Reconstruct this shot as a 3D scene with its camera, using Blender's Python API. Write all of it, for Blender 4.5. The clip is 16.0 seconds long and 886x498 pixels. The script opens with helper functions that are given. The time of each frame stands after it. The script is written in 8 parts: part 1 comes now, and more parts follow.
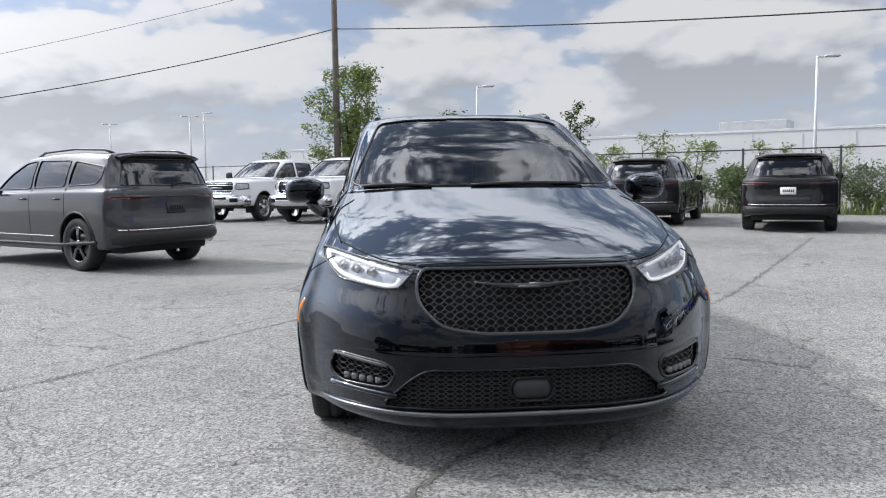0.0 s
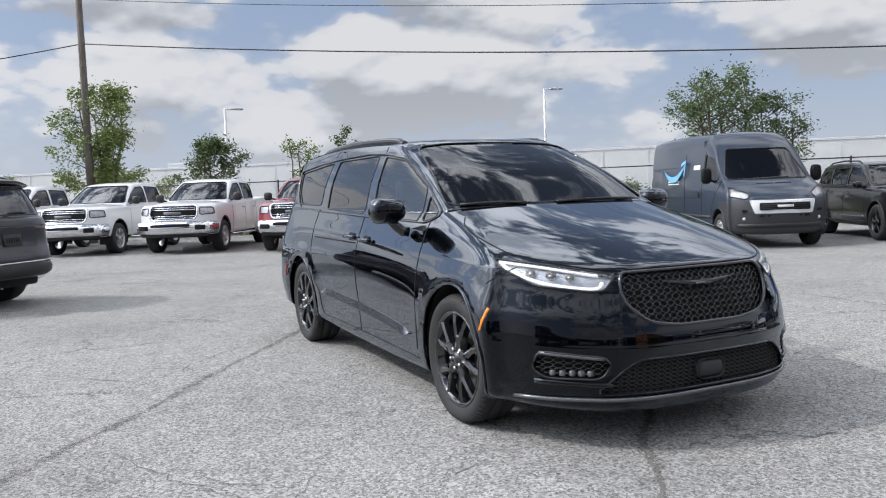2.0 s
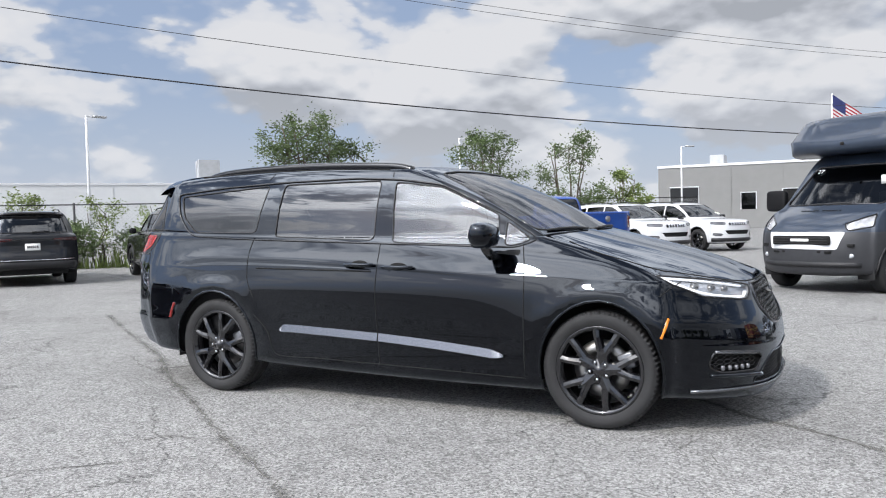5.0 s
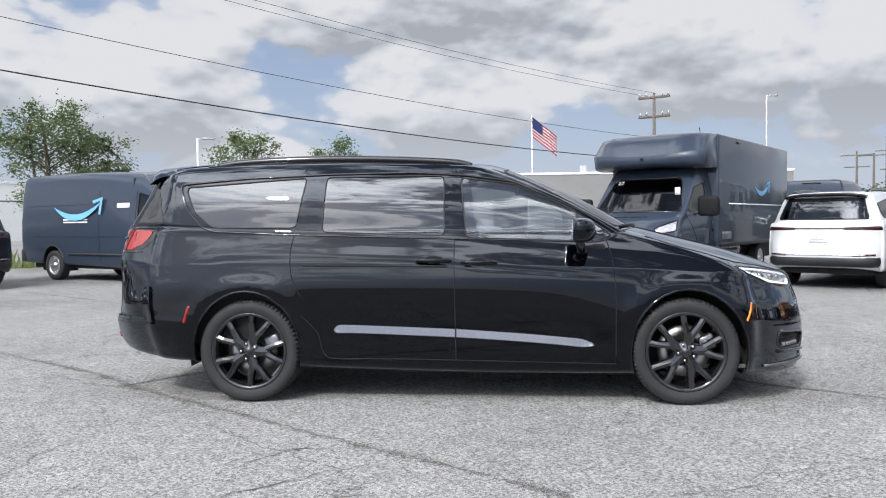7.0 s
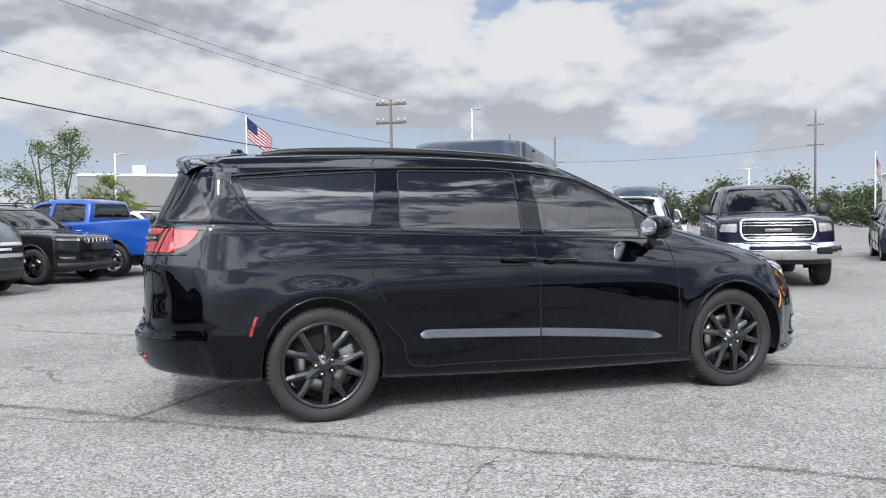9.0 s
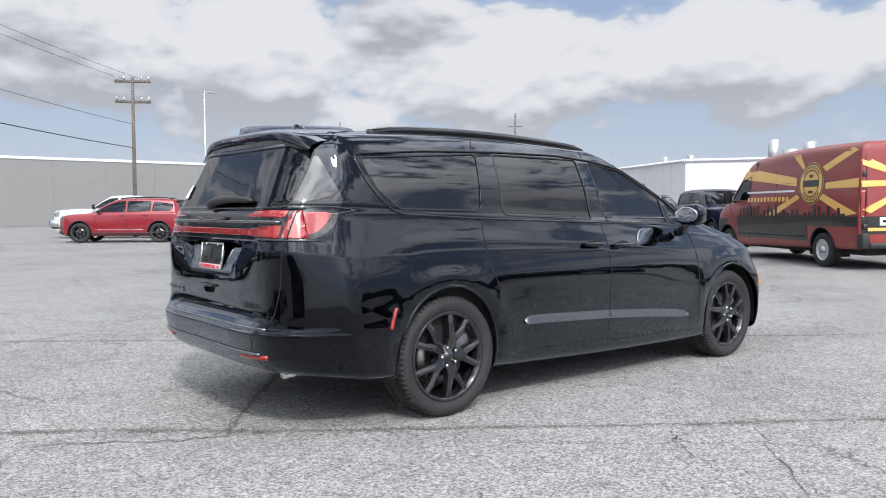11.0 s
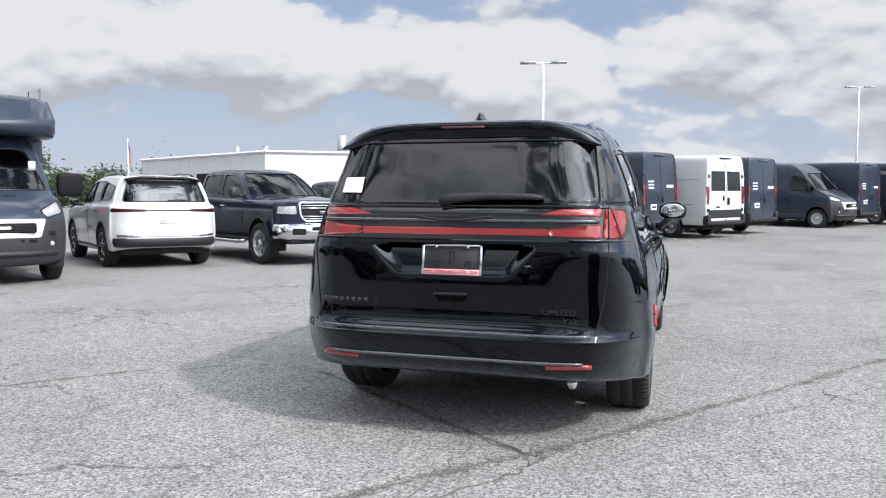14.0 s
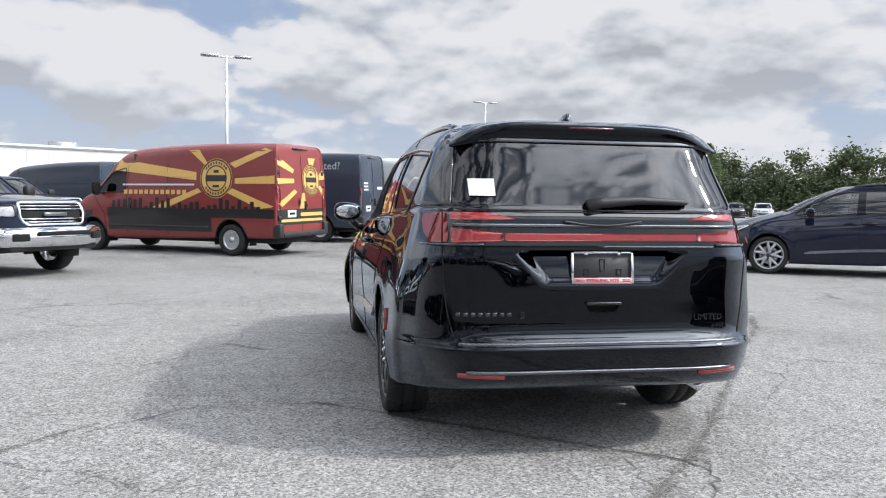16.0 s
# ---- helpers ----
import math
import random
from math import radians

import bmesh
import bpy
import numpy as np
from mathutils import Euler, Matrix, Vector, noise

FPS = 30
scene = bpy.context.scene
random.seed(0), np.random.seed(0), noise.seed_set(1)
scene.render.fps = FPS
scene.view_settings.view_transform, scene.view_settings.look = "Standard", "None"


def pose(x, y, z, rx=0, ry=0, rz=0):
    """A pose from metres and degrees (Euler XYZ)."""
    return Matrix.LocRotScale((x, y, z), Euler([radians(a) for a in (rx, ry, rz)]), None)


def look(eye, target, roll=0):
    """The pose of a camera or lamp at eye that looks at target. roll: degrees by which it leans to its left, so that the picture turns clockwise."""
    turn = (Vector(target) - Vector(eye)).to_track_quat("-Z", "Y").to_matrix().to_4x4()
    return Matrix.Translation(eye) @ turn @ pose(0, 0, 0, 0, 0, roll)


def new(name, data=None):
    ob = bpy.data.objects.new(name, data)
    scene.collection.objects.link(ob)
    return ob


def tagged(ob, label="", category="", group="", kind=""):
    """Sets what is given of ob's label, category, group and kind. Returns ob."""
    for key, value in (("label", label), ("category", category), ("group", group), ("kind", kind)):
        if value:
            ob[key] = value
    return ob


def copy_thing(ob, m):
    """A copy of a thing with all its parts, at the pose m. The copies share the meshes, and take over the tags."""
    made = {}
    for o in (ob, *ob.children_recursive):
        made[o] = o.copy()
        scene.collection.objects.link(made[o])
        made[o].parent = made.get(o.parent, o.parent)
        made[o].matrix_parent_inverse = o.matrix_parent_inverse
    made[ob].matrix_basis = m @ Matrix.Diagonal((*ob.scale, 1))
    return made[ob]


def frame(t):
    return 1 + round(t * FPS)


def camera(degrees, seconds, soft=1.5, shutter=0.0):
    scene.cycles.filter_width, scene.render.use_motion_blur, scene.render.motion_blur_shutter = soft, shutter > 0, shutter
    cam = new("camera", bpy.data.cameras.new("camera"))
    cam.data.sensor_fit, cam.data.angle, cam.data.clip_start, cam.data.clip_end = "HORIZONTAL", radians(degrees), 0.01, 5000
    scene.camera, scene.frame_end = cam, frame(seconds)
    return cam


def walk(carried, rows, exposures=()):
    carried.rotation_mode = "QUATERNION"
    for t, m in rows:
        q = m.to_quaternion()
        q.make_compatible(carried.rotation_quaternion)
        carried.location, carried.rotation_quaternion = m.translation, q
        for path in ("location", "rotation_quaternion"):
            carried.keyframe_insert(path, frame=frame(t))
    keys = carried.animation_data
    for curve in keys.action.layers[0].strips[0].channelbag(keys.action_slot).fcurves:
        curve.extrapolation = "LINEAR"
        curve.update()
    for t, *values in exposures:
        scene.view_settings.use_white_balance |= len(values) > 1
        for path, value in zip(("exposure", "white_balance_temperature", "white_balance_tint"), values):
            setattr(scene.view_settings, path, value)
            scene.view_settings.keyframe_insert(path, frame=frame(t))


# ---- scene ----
cam = camera(59.1, 16.0, soft=1.1)
PATH = [
    (0, (-0.57, -5.691, 1.259), (-0.417, -3.705, 1.08), -0.8),
    (0.5, (-1.074, -5.774, 1.273), (-0.78, -3.803, 1.102), -1.2),
    (1, (-1.634, -5.759, 1.271), (-1.169, -3.821, 1.108), -1.7),
    (1.5, (-2.257, -5.67, 1.279), (-1.599, -3.788, 1.127), -2.0),
    (2, (-2.832, -5.455, 1.285), (-1.985, -3.648, 1.148), -2.0),
    (2.5, (-3.436, -5.172, 1.281), (-2.395, -3.468, 1.169), -1.8),
    (3, (-3.985, -4.852, 1.274), (-2.766, -3.269, 1.186), -1.7),
    (3.5, (-4.504, -4.457, 1.271), (-3.116, -3.019, 1.198), -1.8),
    (4, (-4.939, -4.003, 1.269), (-3.396, -2.733, 1.204), -1.7),
    (4.2, (-5.08, -3.78, 1.291), (-3.48, -2.581, 1.224), -1.6),
    (6.3, (-6.152, -1.339, 1.31), (-4.209, -0.871, 1.234), -0.9),
    (6.5, (-6.228, -1.069, 1.286), (-4.268, -0.681, 1.212), -0.8),
    (7, (-6.334, -0.414, 1.268), (-4.345, -0.218, 1.198), -0.7),
    (7.5, (-6.298, 0.257, 1.263), (-4.299, 0.254, 1.195), -0.6),
    (8, (-6.204, 0.921, 1.261), (-4.215, 0.721, 1.194), -0.6),
    (8.5, (-6.038, 1.577, 1.264), (-4.079, 1.183, 1.197), -0.5),
    (9, (-5.859, 2.218, 1.259), (-3.948, 1.634, 1.188), -0.7),
    (9.5, (-5.549, 2.823, 1.255), (-3.707, 2.047, 1.178), -0.7),
    (9.7, (-5.442, 3.071, 1.226), (-3.633, 2.222, 1.148), -0.6),
    (11.8, (-3.85, 5.117, 1.28), (-2.469, 3.673, 1.174), -0.0),
    (12, (-3.632, 5.291, 1.299), (-2.307, 3.797, 1.194), 0.0),
    (12.5, (-3.054, 5.681, 1.293), (-1.878, 4.067, 1.182), 0.1),
    (13, (-2.461, 6.068, 1.289), (-1.454, 4.344, 1.169), 0.1),
    (13.5, (-1.838, 6.334, 1.277), (-1.024, 4.512, 1.153), 0.3),
    (14, (-1.207, 6.498, 1.28), (-0.602, 4.595, 1.155), 0.3),
    (14.5, (-0.562, 6.523, 1.278), (-0.186, 4.563, 1.152), 0.5),
    (15, (0.117, 6.493, 1.27), (0.256, 4.501, 1.146), 0.6),
    (15.5, (0.766, 6.411, 1.267), (0.668, 4.417, 1.149), 0.8),
    (16, (1.426, 6.288, 1.278), (1.092, 4.319, 1.162), 0.7),
]
walk(cam, [(t, look(eye, target, roll)) for t, eye, target, roll in PATH],
     ((0, -0.42), (4, -0.32), (7, -0.3), (12, -0.24), (16, -0.24)))

from mathutils.bvhtree import BVHTree

# ---- light ----
SUN_TO = Vector((-0.70, 0.28, 0.655)).normalized()
sun_data = bpy.data.lights.new("sun", "SUN")
sun_data.energy, sun_data.angle, sun_data.color = 3.4, radians(2.2), (1.0, 0.96, 0.91)
sun = new("sun", sun_data)
sun.matrix_world = look(SUN_TO * 50, (0, 0, 0))


# bearing from +y towards +x, height, half width and half height in degrees, weight
HEAPS = (
    (53, 11.5, 7.3, 5.2, 1), (63, 9.8, 8.7, 4.6, 1), (19, 10.3, 4.1, 2.7, 0.9), (28, 8.6, 5.0, 2.1, 0.7), (37, 8.7, 4.1, 1.7, 0.7),
    (71, 3.9, 5.8, 2.1, 0.7), (84, 8.7, 7.9, 3.9, 1), (102, 11.1, 7.0, 4.1, 0.9), (115, 10.8, 4.8, 4.8, 1), (135, 8.9, 9.0, 4.6, 1),
    (149, 10.3, 7.0, 4.6, 1), (159, 10.4, 5.8, 2.9, 0.8), (168, 8.7, 6.6, 3.7, 0.9), (180, 9.9, 6.2, 2.5, 0.8), (-10, 7.9, 7.5, 2.5, 0.8),
    (24, 8.6, 7.5, 3.1, 0.9), (-21, 7.9, 6.2, 2.9, 0.8), (3, 7.5, 9.0, 4.0, 0.8), (13, 5.0, 8.0, 2.6, 0.7), (200, 11.0, 14.0, 4.0, 0.6))
VEILS = (
    (83, 14.5, 14.9, 3.1, 1), (95, 12.0, 7.5, 4.0, 0.7), (127, 11.8, 7.9, 2.5, 0.8), (129, 13.0, 10.8, 2.1, 0.6), (198, 10.5, 25.0, 7.0, 1.1), (180, 9.0, 14.0, 5.0, 0.7),
    (172, 12.0, 10.4, 3.3, 0.7), (143, 12.2, 12.4, 3.0, 0.5), (4, 12.6, 7.5, 1.2, 0.7))


def make_world():
    w = bpy.data.worlds.new("sky")
    scene.world = w
    w.use_nodes = True
    nt = w.node_tree
    nt.nodes.clear()
    N, Lk = nt.nodes.new, nt.links.new
    sky = N("ShaderNodeTexSky")
    sky.sky_type, sky.sun_disc = "NISHITA", False
    sky.sun_elevation = math.asin(SUN_TO.z)
    sky.sun_rotation = math.atan2(SUN_TO.x, SUN_TO.y)
    sky.air_density, sky.dust_density, sky.ozone_density = 1.0, 2.0, 1.5
    tc = N("ShaderNodeTexCoord")
    sep = N("ShaderNodeSeparateXYZ")
    Lk(tc.outputs["Generated"], sep.inputs[0])

    def mth(op, a, b=None, clamp=False):
        m = N("ShaderNodeMath")
        m.operation, m.use_clamp = op, clamp
        for i, v in ((0, a), (1, b)):
            if v is None:
                continue
            if isinstance(v, (int, float)):
                m.inputs[i].default_value = v
            else:
                Lk(v, m.inputs[i])
        return m.outputs[0]

    def coords(lift):
        # the view direction itself, stretched upwards so that the clouds lie flat
        cmb = N("ShaderNodeCombineXYZ")
        Lk(mth("ADD", sep.outputs["X"], 0.37), cmb.inputs[0])
        Lk(mth("ADD", sep.outputs["Y"], 1.21), cmb.inputs[1])
        Lk(mth("ADD", mth("MULTIPLY", sep.outputs["Z"], 2.0), lift), cmb.inputs[2])
        return cmb.outputs[0]

    def heaps(at, spots):
        """How deep a direction lies in the nearest of some rounded heaps: bearing, height, half width, half height, weight."""
        best = None
        for az, el, w, h, k in spots:
            a, e = radians(az), radians(el)
            d = Vector((math.sin(a) * math.cos(e), math.cos(a) * math.cos(e), math.sin(e)))
            sc = Vector((1 / radians(w), 1 / radians(w), 1 / radians(h)))
            off, sq, lin = N("ShaderNodeVectorMath"), N("ShaderNodeVectorMath"), N("ShaderNodeMath")
            off.operation, sq.operation, lin.operation = "MULTIPLY_ADD", "DOT_PRODUCT", "MULTIPLY_ADD"
            off.inputs[1].default_value, off.inputs[2].default_value = sc, (-d.x * sc.x, -d.y * sc.y, -d.z * sc.z)
            Lk(at, off.inputs[0])
            Lk(off.outputs[0], sq.inputs[0])
            Lk(off.outputs[0], sq.inputs[1])
            Lk(sq.outputs["Value"], lin.inputs[0])
            lin.inputs[1].default_value, lin.inputs[2].default_value = -k, k
            best = lin.outputs[0] if best is None else mth("MAXIMUM", best, lin.outputs[0])
        return mth("MAXIMUM", best, -0.30)

    def clouds(lift, detail, lobes):
        """Broad masses with rounded, cauliflower edges, heaped where the cumulus stands."""
        at = coords(lift)
        n = N("ShaderNodeTexNoise")
        n.inputs["Scale"].default_value, n.inputs["Detail"].default_value = 2.9, detail
        n.inputs["Roughness"].default_value, n.inputs["Distortion"].default_value = 0.55, 0.1
        Lk(at, n.inputs["Vector"])
        v = mth("ADD", mth("MULTIPLY", n.outputs["Fac"], 0.7), 0.15)
        for scale, amount in lobes:
            w = N("ShaderNodeTexVoronoi")
            w.feature = "SMOOTH_F1"
            w.inputs["Scale"].default_value, w.inputs["Smoothness"].default_value = scale, 0.25
            Lk(at, w.inputs["Vector"])
            v = mth("ADD", v, mth("MULTIPLY", mth("SUBTRACT", 0.45, w.outputs["Distance"]), amount))
        up_ = N("ShaderNodeVectorMath")
        up_.operation, up_.inputs[1].default_value = "ADD", (0, 0, lift * 0.5)
        Lk(tc.outputs["Generated"], up_.inputs[0])
        low = mth("SUBTRACT", 1.0, mth("MULTIPLY", mth("SUBTRACT", sep.outputs["Z"], 0.24), 6.0, True))
        return mth("ADD", v, mth("MULTIPLY", mth("MULTIPLY", heaps(up_.outputs[0], HEAPS), 0.15), low))

    def ramp(v, stops):
        r = N("ShaderNodeValToRGB")
        e = r.color_ramp.elements
        while len(e) < len(stops):
            e.new(0.5)
        for k, (p, c) in zip(e, stops):
            k.position, k.color = p, (*c, 1)
        Lk(v, r.inputs[0])
        return r.outputs[0]

    big = clouds(0.0, 7.0, ((9.0, 0.10), (21.0, 0.075), (47.0, 0.045)))
    here = clouds(0.0, 2.0, ((7.0, 0.10),))
    above = clouds(0.13, 2.0, ((7.0, 0.10),))
    over = clouds(0.030, 7.0, ((9.0, 0.10), (21.0, 0.075), (47.0, 0.045)))
    up = mth("MULTIPLY", mth("SUBTRACT", sep.outputs["Z"], 0.27), 2.2, True)
    high = mth("MULTIPLY", mth("SUBTRACT", sep.outputs["Z"], 0.50), 3.0, True)
    veil = mth("MAXIMUM", heaps(tc.outputs["Generated"], VEILS), 0.0)
    field = mth("ADD", big, mth("SUBTRACT", mth("MULTIPLY", up, 0.03), mth("MULTIPLY", high, 0.06)))
    field = mth("ADD", field, mth("MULTIPLY", veil, 0.16))
    cover = ramp(field, ((0.42, (0, 0, 0)), (0.46, (0.25, 0.25, 0.25)), (0.485, (0.85, 0.85, 0.85)), (0.54, (1, 1, 1))))
    depth_ = mth("ADD", mth("SUBTRACT", above, 0.50), mth("MULTIPLY", mth("SUBTRACT", above, here), 0.8))
    depth_ = mth("ADD", depth_, mth("MULTIPLY", mth("SUBTRACT", over, big), 2.2))
    depth_ = mth("ADD", depth_, mth("MULTIPLY", veil, 0.14))
    shade = ramp(mth("ADD", mth("MULTIPLY", depth_, 3.0), 0.30, True),
                 ((0.0, (9.3, 9.4, 9.8)), (0.35, (8.0, 8.3, 8.9)), (0.7, (6.3, 6.6, 7.3)), (1.0, (4.9, 5.2, 5.8))))
    tint = N("ShaderNodeMix")
    tint.data_type, tint.blend_type = "RGBA", "MIX"
    tint.inputs["Factor"].default_value = 0.6
    Lk(sky.outputs[0], tint.inputs["A"])
    tint.inputs["B"].default_value = (5.4, 6.8, 9.7, 1)
    # overhead the cloud tops are sunlit white and the gaps a deeper blue

    def scaled(c, f):
        v = N("ShaderNodeVectorMath")
        v.operation = "SCALE"
        Lk(c, v.inputs[0])
        Lk(f, v.inputs["Scale"])
        return v.outputs[0]

    mix = N("ShaderNodeMix")
    mix.data_type = "RGBA"
    Lk(cover, mix.inputs["Factor"])
    Lk(scaled(tint.outputs["Result"], mth("SUBTRACT", 1.0, mth("MULTIPLY", up, 0.50))), mix.inputs["A"])
    Lk(scaled(shade, mth("ADD", 1.0, mth("MULTIPLY", up, 2.0))), mix.inputs["B"])
    # pale haze close to the horizon
    hz = N("ShaderNodeMix")
    hz.data_type = "RGBA"
    fac = mth("SUBTRACT", 1.0, mth("MULTIPLY", sep.outputs["Z"], 4.0), True)
    Lk(mth("MULTIPLY", mth("POWER", fac, 2.0), 0.6), hz.inputs["Factor"])
    Lk(mix.outputs["Result"], hz.inputs["A"])
    hz.inputs["B"].default_value = (8.9, 9.3, 10.1, 1)
    # clouds and haze glow brighter towards the sun
    dot = N("ShaderNodeVectorMath")
    dot.operation = "DOT_PRODUCT"
    Lk(tc.outputs["Generated"], dot.inputs[0])
    dot.inputs[1].default_value = SUN_TO
    glow = mth("POWER", mth("MAXIMUM", dot.outputs["Value"], 0.0), 5.0)
    glow = mth("ADD", mth("MULTIPLY", glow, 3.2), 1.0)
    lit = N("ShaderNodeVectorMath")
    lit.operation = "SCALE"
    Lk(hz.outputs["Result"], lit.inputs[0])
    Lk(glow, lit.inputs["Scale"])
    bg = N("ShaderNodeBackground")
    bg.inputs["Strength"].default_value = 0.1
    Lk(lit.outputs[0], bg.inputs["Color"])
    out = N("ShaderNodeOutputWorld")
    Lk(bg.outputs[0], out.inputs[0])


make_world()

# ---- materials ----
MATS = {}


def mat(name, color, rough=0.5, metal=0.0, coat=0.0, var=0.0, scale=8.0, bump=0.0, bscale=60.0, spec=0.5, emit=None, island=0.0):
    """A surface with two scales of variation in colour and gloss, and fine relief."""
    if name in MATS:
        return MATS[name]
    m = bpy.data.materials.new(name)
    m.use_nodes = True
    nt = m.node_tree
    b = nt.nodes["Principled BSDF"]
    b.inputs["Base Color"].default_value = (*color, 1)
    b.inputs["Roughness"].default_value = rough
    b.inputs["Metallic"].default_value = metal
    b.inputs["Coat Weight"].default_value = coat
    b.inputs["Coat Roughness"].default_value = 0.015
    b.inputs["Coat IOR"].default_value = 1.46
    b.inputs["Specular IOR Level"].default_value = spec
    if emit:
        b.inputs["Emission Color"].default_value = (*color, 1)
        b.inputs["Emission Strength"].default_value = emit
    N, Lk = nt.nodes.new, nt.links.new
    if var or bump:
        tc = N("ShaderNodeTexCoord")
    if var:
        n1, n2 = N("ShaderNodeTexNoise"), N("ShaderNodeTexNoise")
        n1.inputs["Scale"].default_value, n1.inputs["Detail"].default_value = scale, 6
        n2.inputs["Scale"].default_value, n2.inputs["Detail"].default_value = scale * 0.13, 3
        Lk(tc.outputs["Object"], n1.inputs["Vector"])
        Lk(tc.outputs["Object"], n2.inputs["Vector"])
        add = N("ShaderNodeMath")
        add.operation = "ADD"
        Lk(n1.outputs["Fac"], add.inputs[0])
        Lk(n2.outputs["Fac"], add.inputs[1])
        src = add.outputs[0]
        if island:
            g = N("ShaderNodeNewGeometry")
            a2 = N("ShaderNodeMath")
            a2.operation, a2.inputs[2].default_value = "MULTIPLY_ADD", 0.0
            a2.inputs[1].default_value = island
            Lk(g.outputs["Random Per Island"], a2.inputs[0])
            a3 = N("ShaderNodeMath")
            a3.operation = "ADD"
            Lk(a2.outputs[0], a3.inputs[0])
            Lk(src, a3.inputs[1])
            src = a3.outputs[0]
        mr = N("ShaderNodeMapRange")
        mr.inputs["From Min"].default_value, mr.inputs["From Max"].default_value = 0.6, 1.4 + island
        mr.inputs["To Min"].default_value, mr.inputs["To Max"].default_value = 1 - var, 1 + var
        Lk(src, mr.inputs["Value"])
        mx = N("ShaderNodeVectorMath")
        mx.operation = "SCALE"
        mx.inputs[0].default_value = color
        Lk(mr.outputs[0], mx.inputs["Scale"])
        Lk(mx.outputs[0], b.inputs["Base Color"])
    if bump:
        nb = N("ShaderNodeTexNoise")
        nb.inputs["Scale"].default_value, nb.inputs["Detail"].default_value = bscale, 4
        Lk(tc.outputs["Object"], nb.inputs["Vector"])
        bp = N("ShaderNodeBump")
        bp.inputs["Strength"].default_value, bp.inputs["Distance"].default_value = bump, 0.01
        Lk(nb.outputs["Fac"], bp.inputs["Height"])
        Lk(bp.outputs[0], b.inputs["Normal"])
    MATS[name] = m
    return m


def glass(name, tint, rough=0.0, ior=1.95):
    """A thin pane: clear light tinted, with mirror gloss by the angle."""
    if name in MATS:
        return MATS[name]
    m = bpy.data.materials.new(name)
    m.use_nodes = True
    nt = m.node_tree
    nt.nodes.clear()
    N, Lk = nt.nodes.new, nt.links.new
    tr, gl, fr, mx, out = (N("ShaderNodeBsdfTransparent"), N("ShaderNodeBsdfGlossy"), N("ShaderNodeFresnel"), N("ShaderNodeMixShader"), N("ShaderNodeOutputMaterial"))
    tr.inputs["Color"].default_value = (*tint, 1)
    gl.inputs["Roughness"].default_value = rough
    gl.inputs["Color"].default_value = (0.95, 0.97, 1.0, 1)
    fr.inputs["IOR"].default_value = ior
    Lk(fr.outputs[0], mx.inputs[0])
    Lk(tr.outputs[0], mx.inputs[1])
    Lk(gl.outputs[0], mx.inputs[2])
    Lk(mx.outputs[0], out.inputs[0])
    MATS[name] = m
    return m


def lacquer(name, color, near, graze, flake):
    """Dark lacquer: a mirror coat over a deep base, glossier as the surface turns away."""
    m = bpy.data.materials.new(name)
    m.use_nodes = True
    nt = m.node_tree
    nt.nodes.clear()
    N, Lk = nt.nodes.new, nt.links.new
    tc, fl, base = N("ShaderNodeTexCoord"), N("ShaderNodeTexNoise"), N("ShaderNodeBsdfDiffuse")
    fl.inputs["Scale"].default_value, fl.inputs["Detail"].default_value = 900, 2
    Lk(tc.outputs["Object"], fl.inputs["Vector"])
    mr = N("ShaderNodeMapRange")
    mr.inputs["To Min"].default_value, mr.inputs["To Max"].default_value = 1 - flake, 1 + flake
    Lk(fl.outputs["Fac"], mr.inputs["Value"])
    sc = N("ShaderNodeVectorMath")
    sc.operation = "SCALE"
    sc.inputs[0].default_value = color
    Lk(mr.outputs[0], sc.inputs["Scale"])
    Lk(sc.outputs[0], base.inputs["Color"])
    gl, lw, pw, ma, mx, out = N("ShaderNodeBsdfGlossy"), N("ShaderNodeLayerWeight"), N("ShaderNodeMath"), N("ShaderNodeMath"), N("ShaderNodeMixShader"), N("ShaderNodeOutputMaterial")
    gl.inputs["Roughness"].default_value = 0.012
    gl.inputs["Color"].default_value = (0.86, 0.92, 1.0, 1)
    lw.inputs["Blend"].default_value = 0.5
    pw.operation, pw.inputs[1].default_value = "POWER", 2.2
    ma.operation, ma.use_clamp = "MULTIPLY_ADD", True
    ma.inputs[1].default_value, ma.inputs[2].default_value = graze, near
    Lk(lw.outputs["Facing"], pw.inputs[0])
    Lk(pw.outputs[0], ma.inputs[0])
    Lk(ma.outputs[0], mx.inputs[0])
    Lk(base.outputs[0], mx.inputs[1])
    Lk(gl.outputs[0], mx.inputs[2])
    Lk(mx.outputs[0], out.inputs[0])
    MATS[name] = m
    return m


PAINT = lacquer("black_pearl_paint", (0.0006, 0.0007, 0.0014), 0.027, 0.72, 0.3)
GLOSS = mat("gloss_black_trim", (0.006, 0.006, 0.007), 0.08, 0, 0.4)
RUBBER = mat("tyre_rubber", (0.017, 0.017, 0.018), 0.75, var=0.25, scale=14, bump=0.25, bscale=120)
PLASTIC = mat("dark_grained_plastic", (0.018, 0.018, 0.02), 0.55, var=0.2, scale=30, bump=0.15, bscale=400)
# near-black for gaps and print; recesses have their shade put into this colour
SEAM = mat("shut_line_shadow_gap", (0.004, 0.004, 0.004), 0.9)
RIM = mat("gloss_black_alloy", (0.012, 0.012, 0.014), 0.16, 0.3, 1.0, var=0.1, scale=20)
RIM_SILVER = mat("silver_alloy", (0.55, 0.56, 0.58), 0.28, 0.9, 0.2, var=0.1, scale=20)
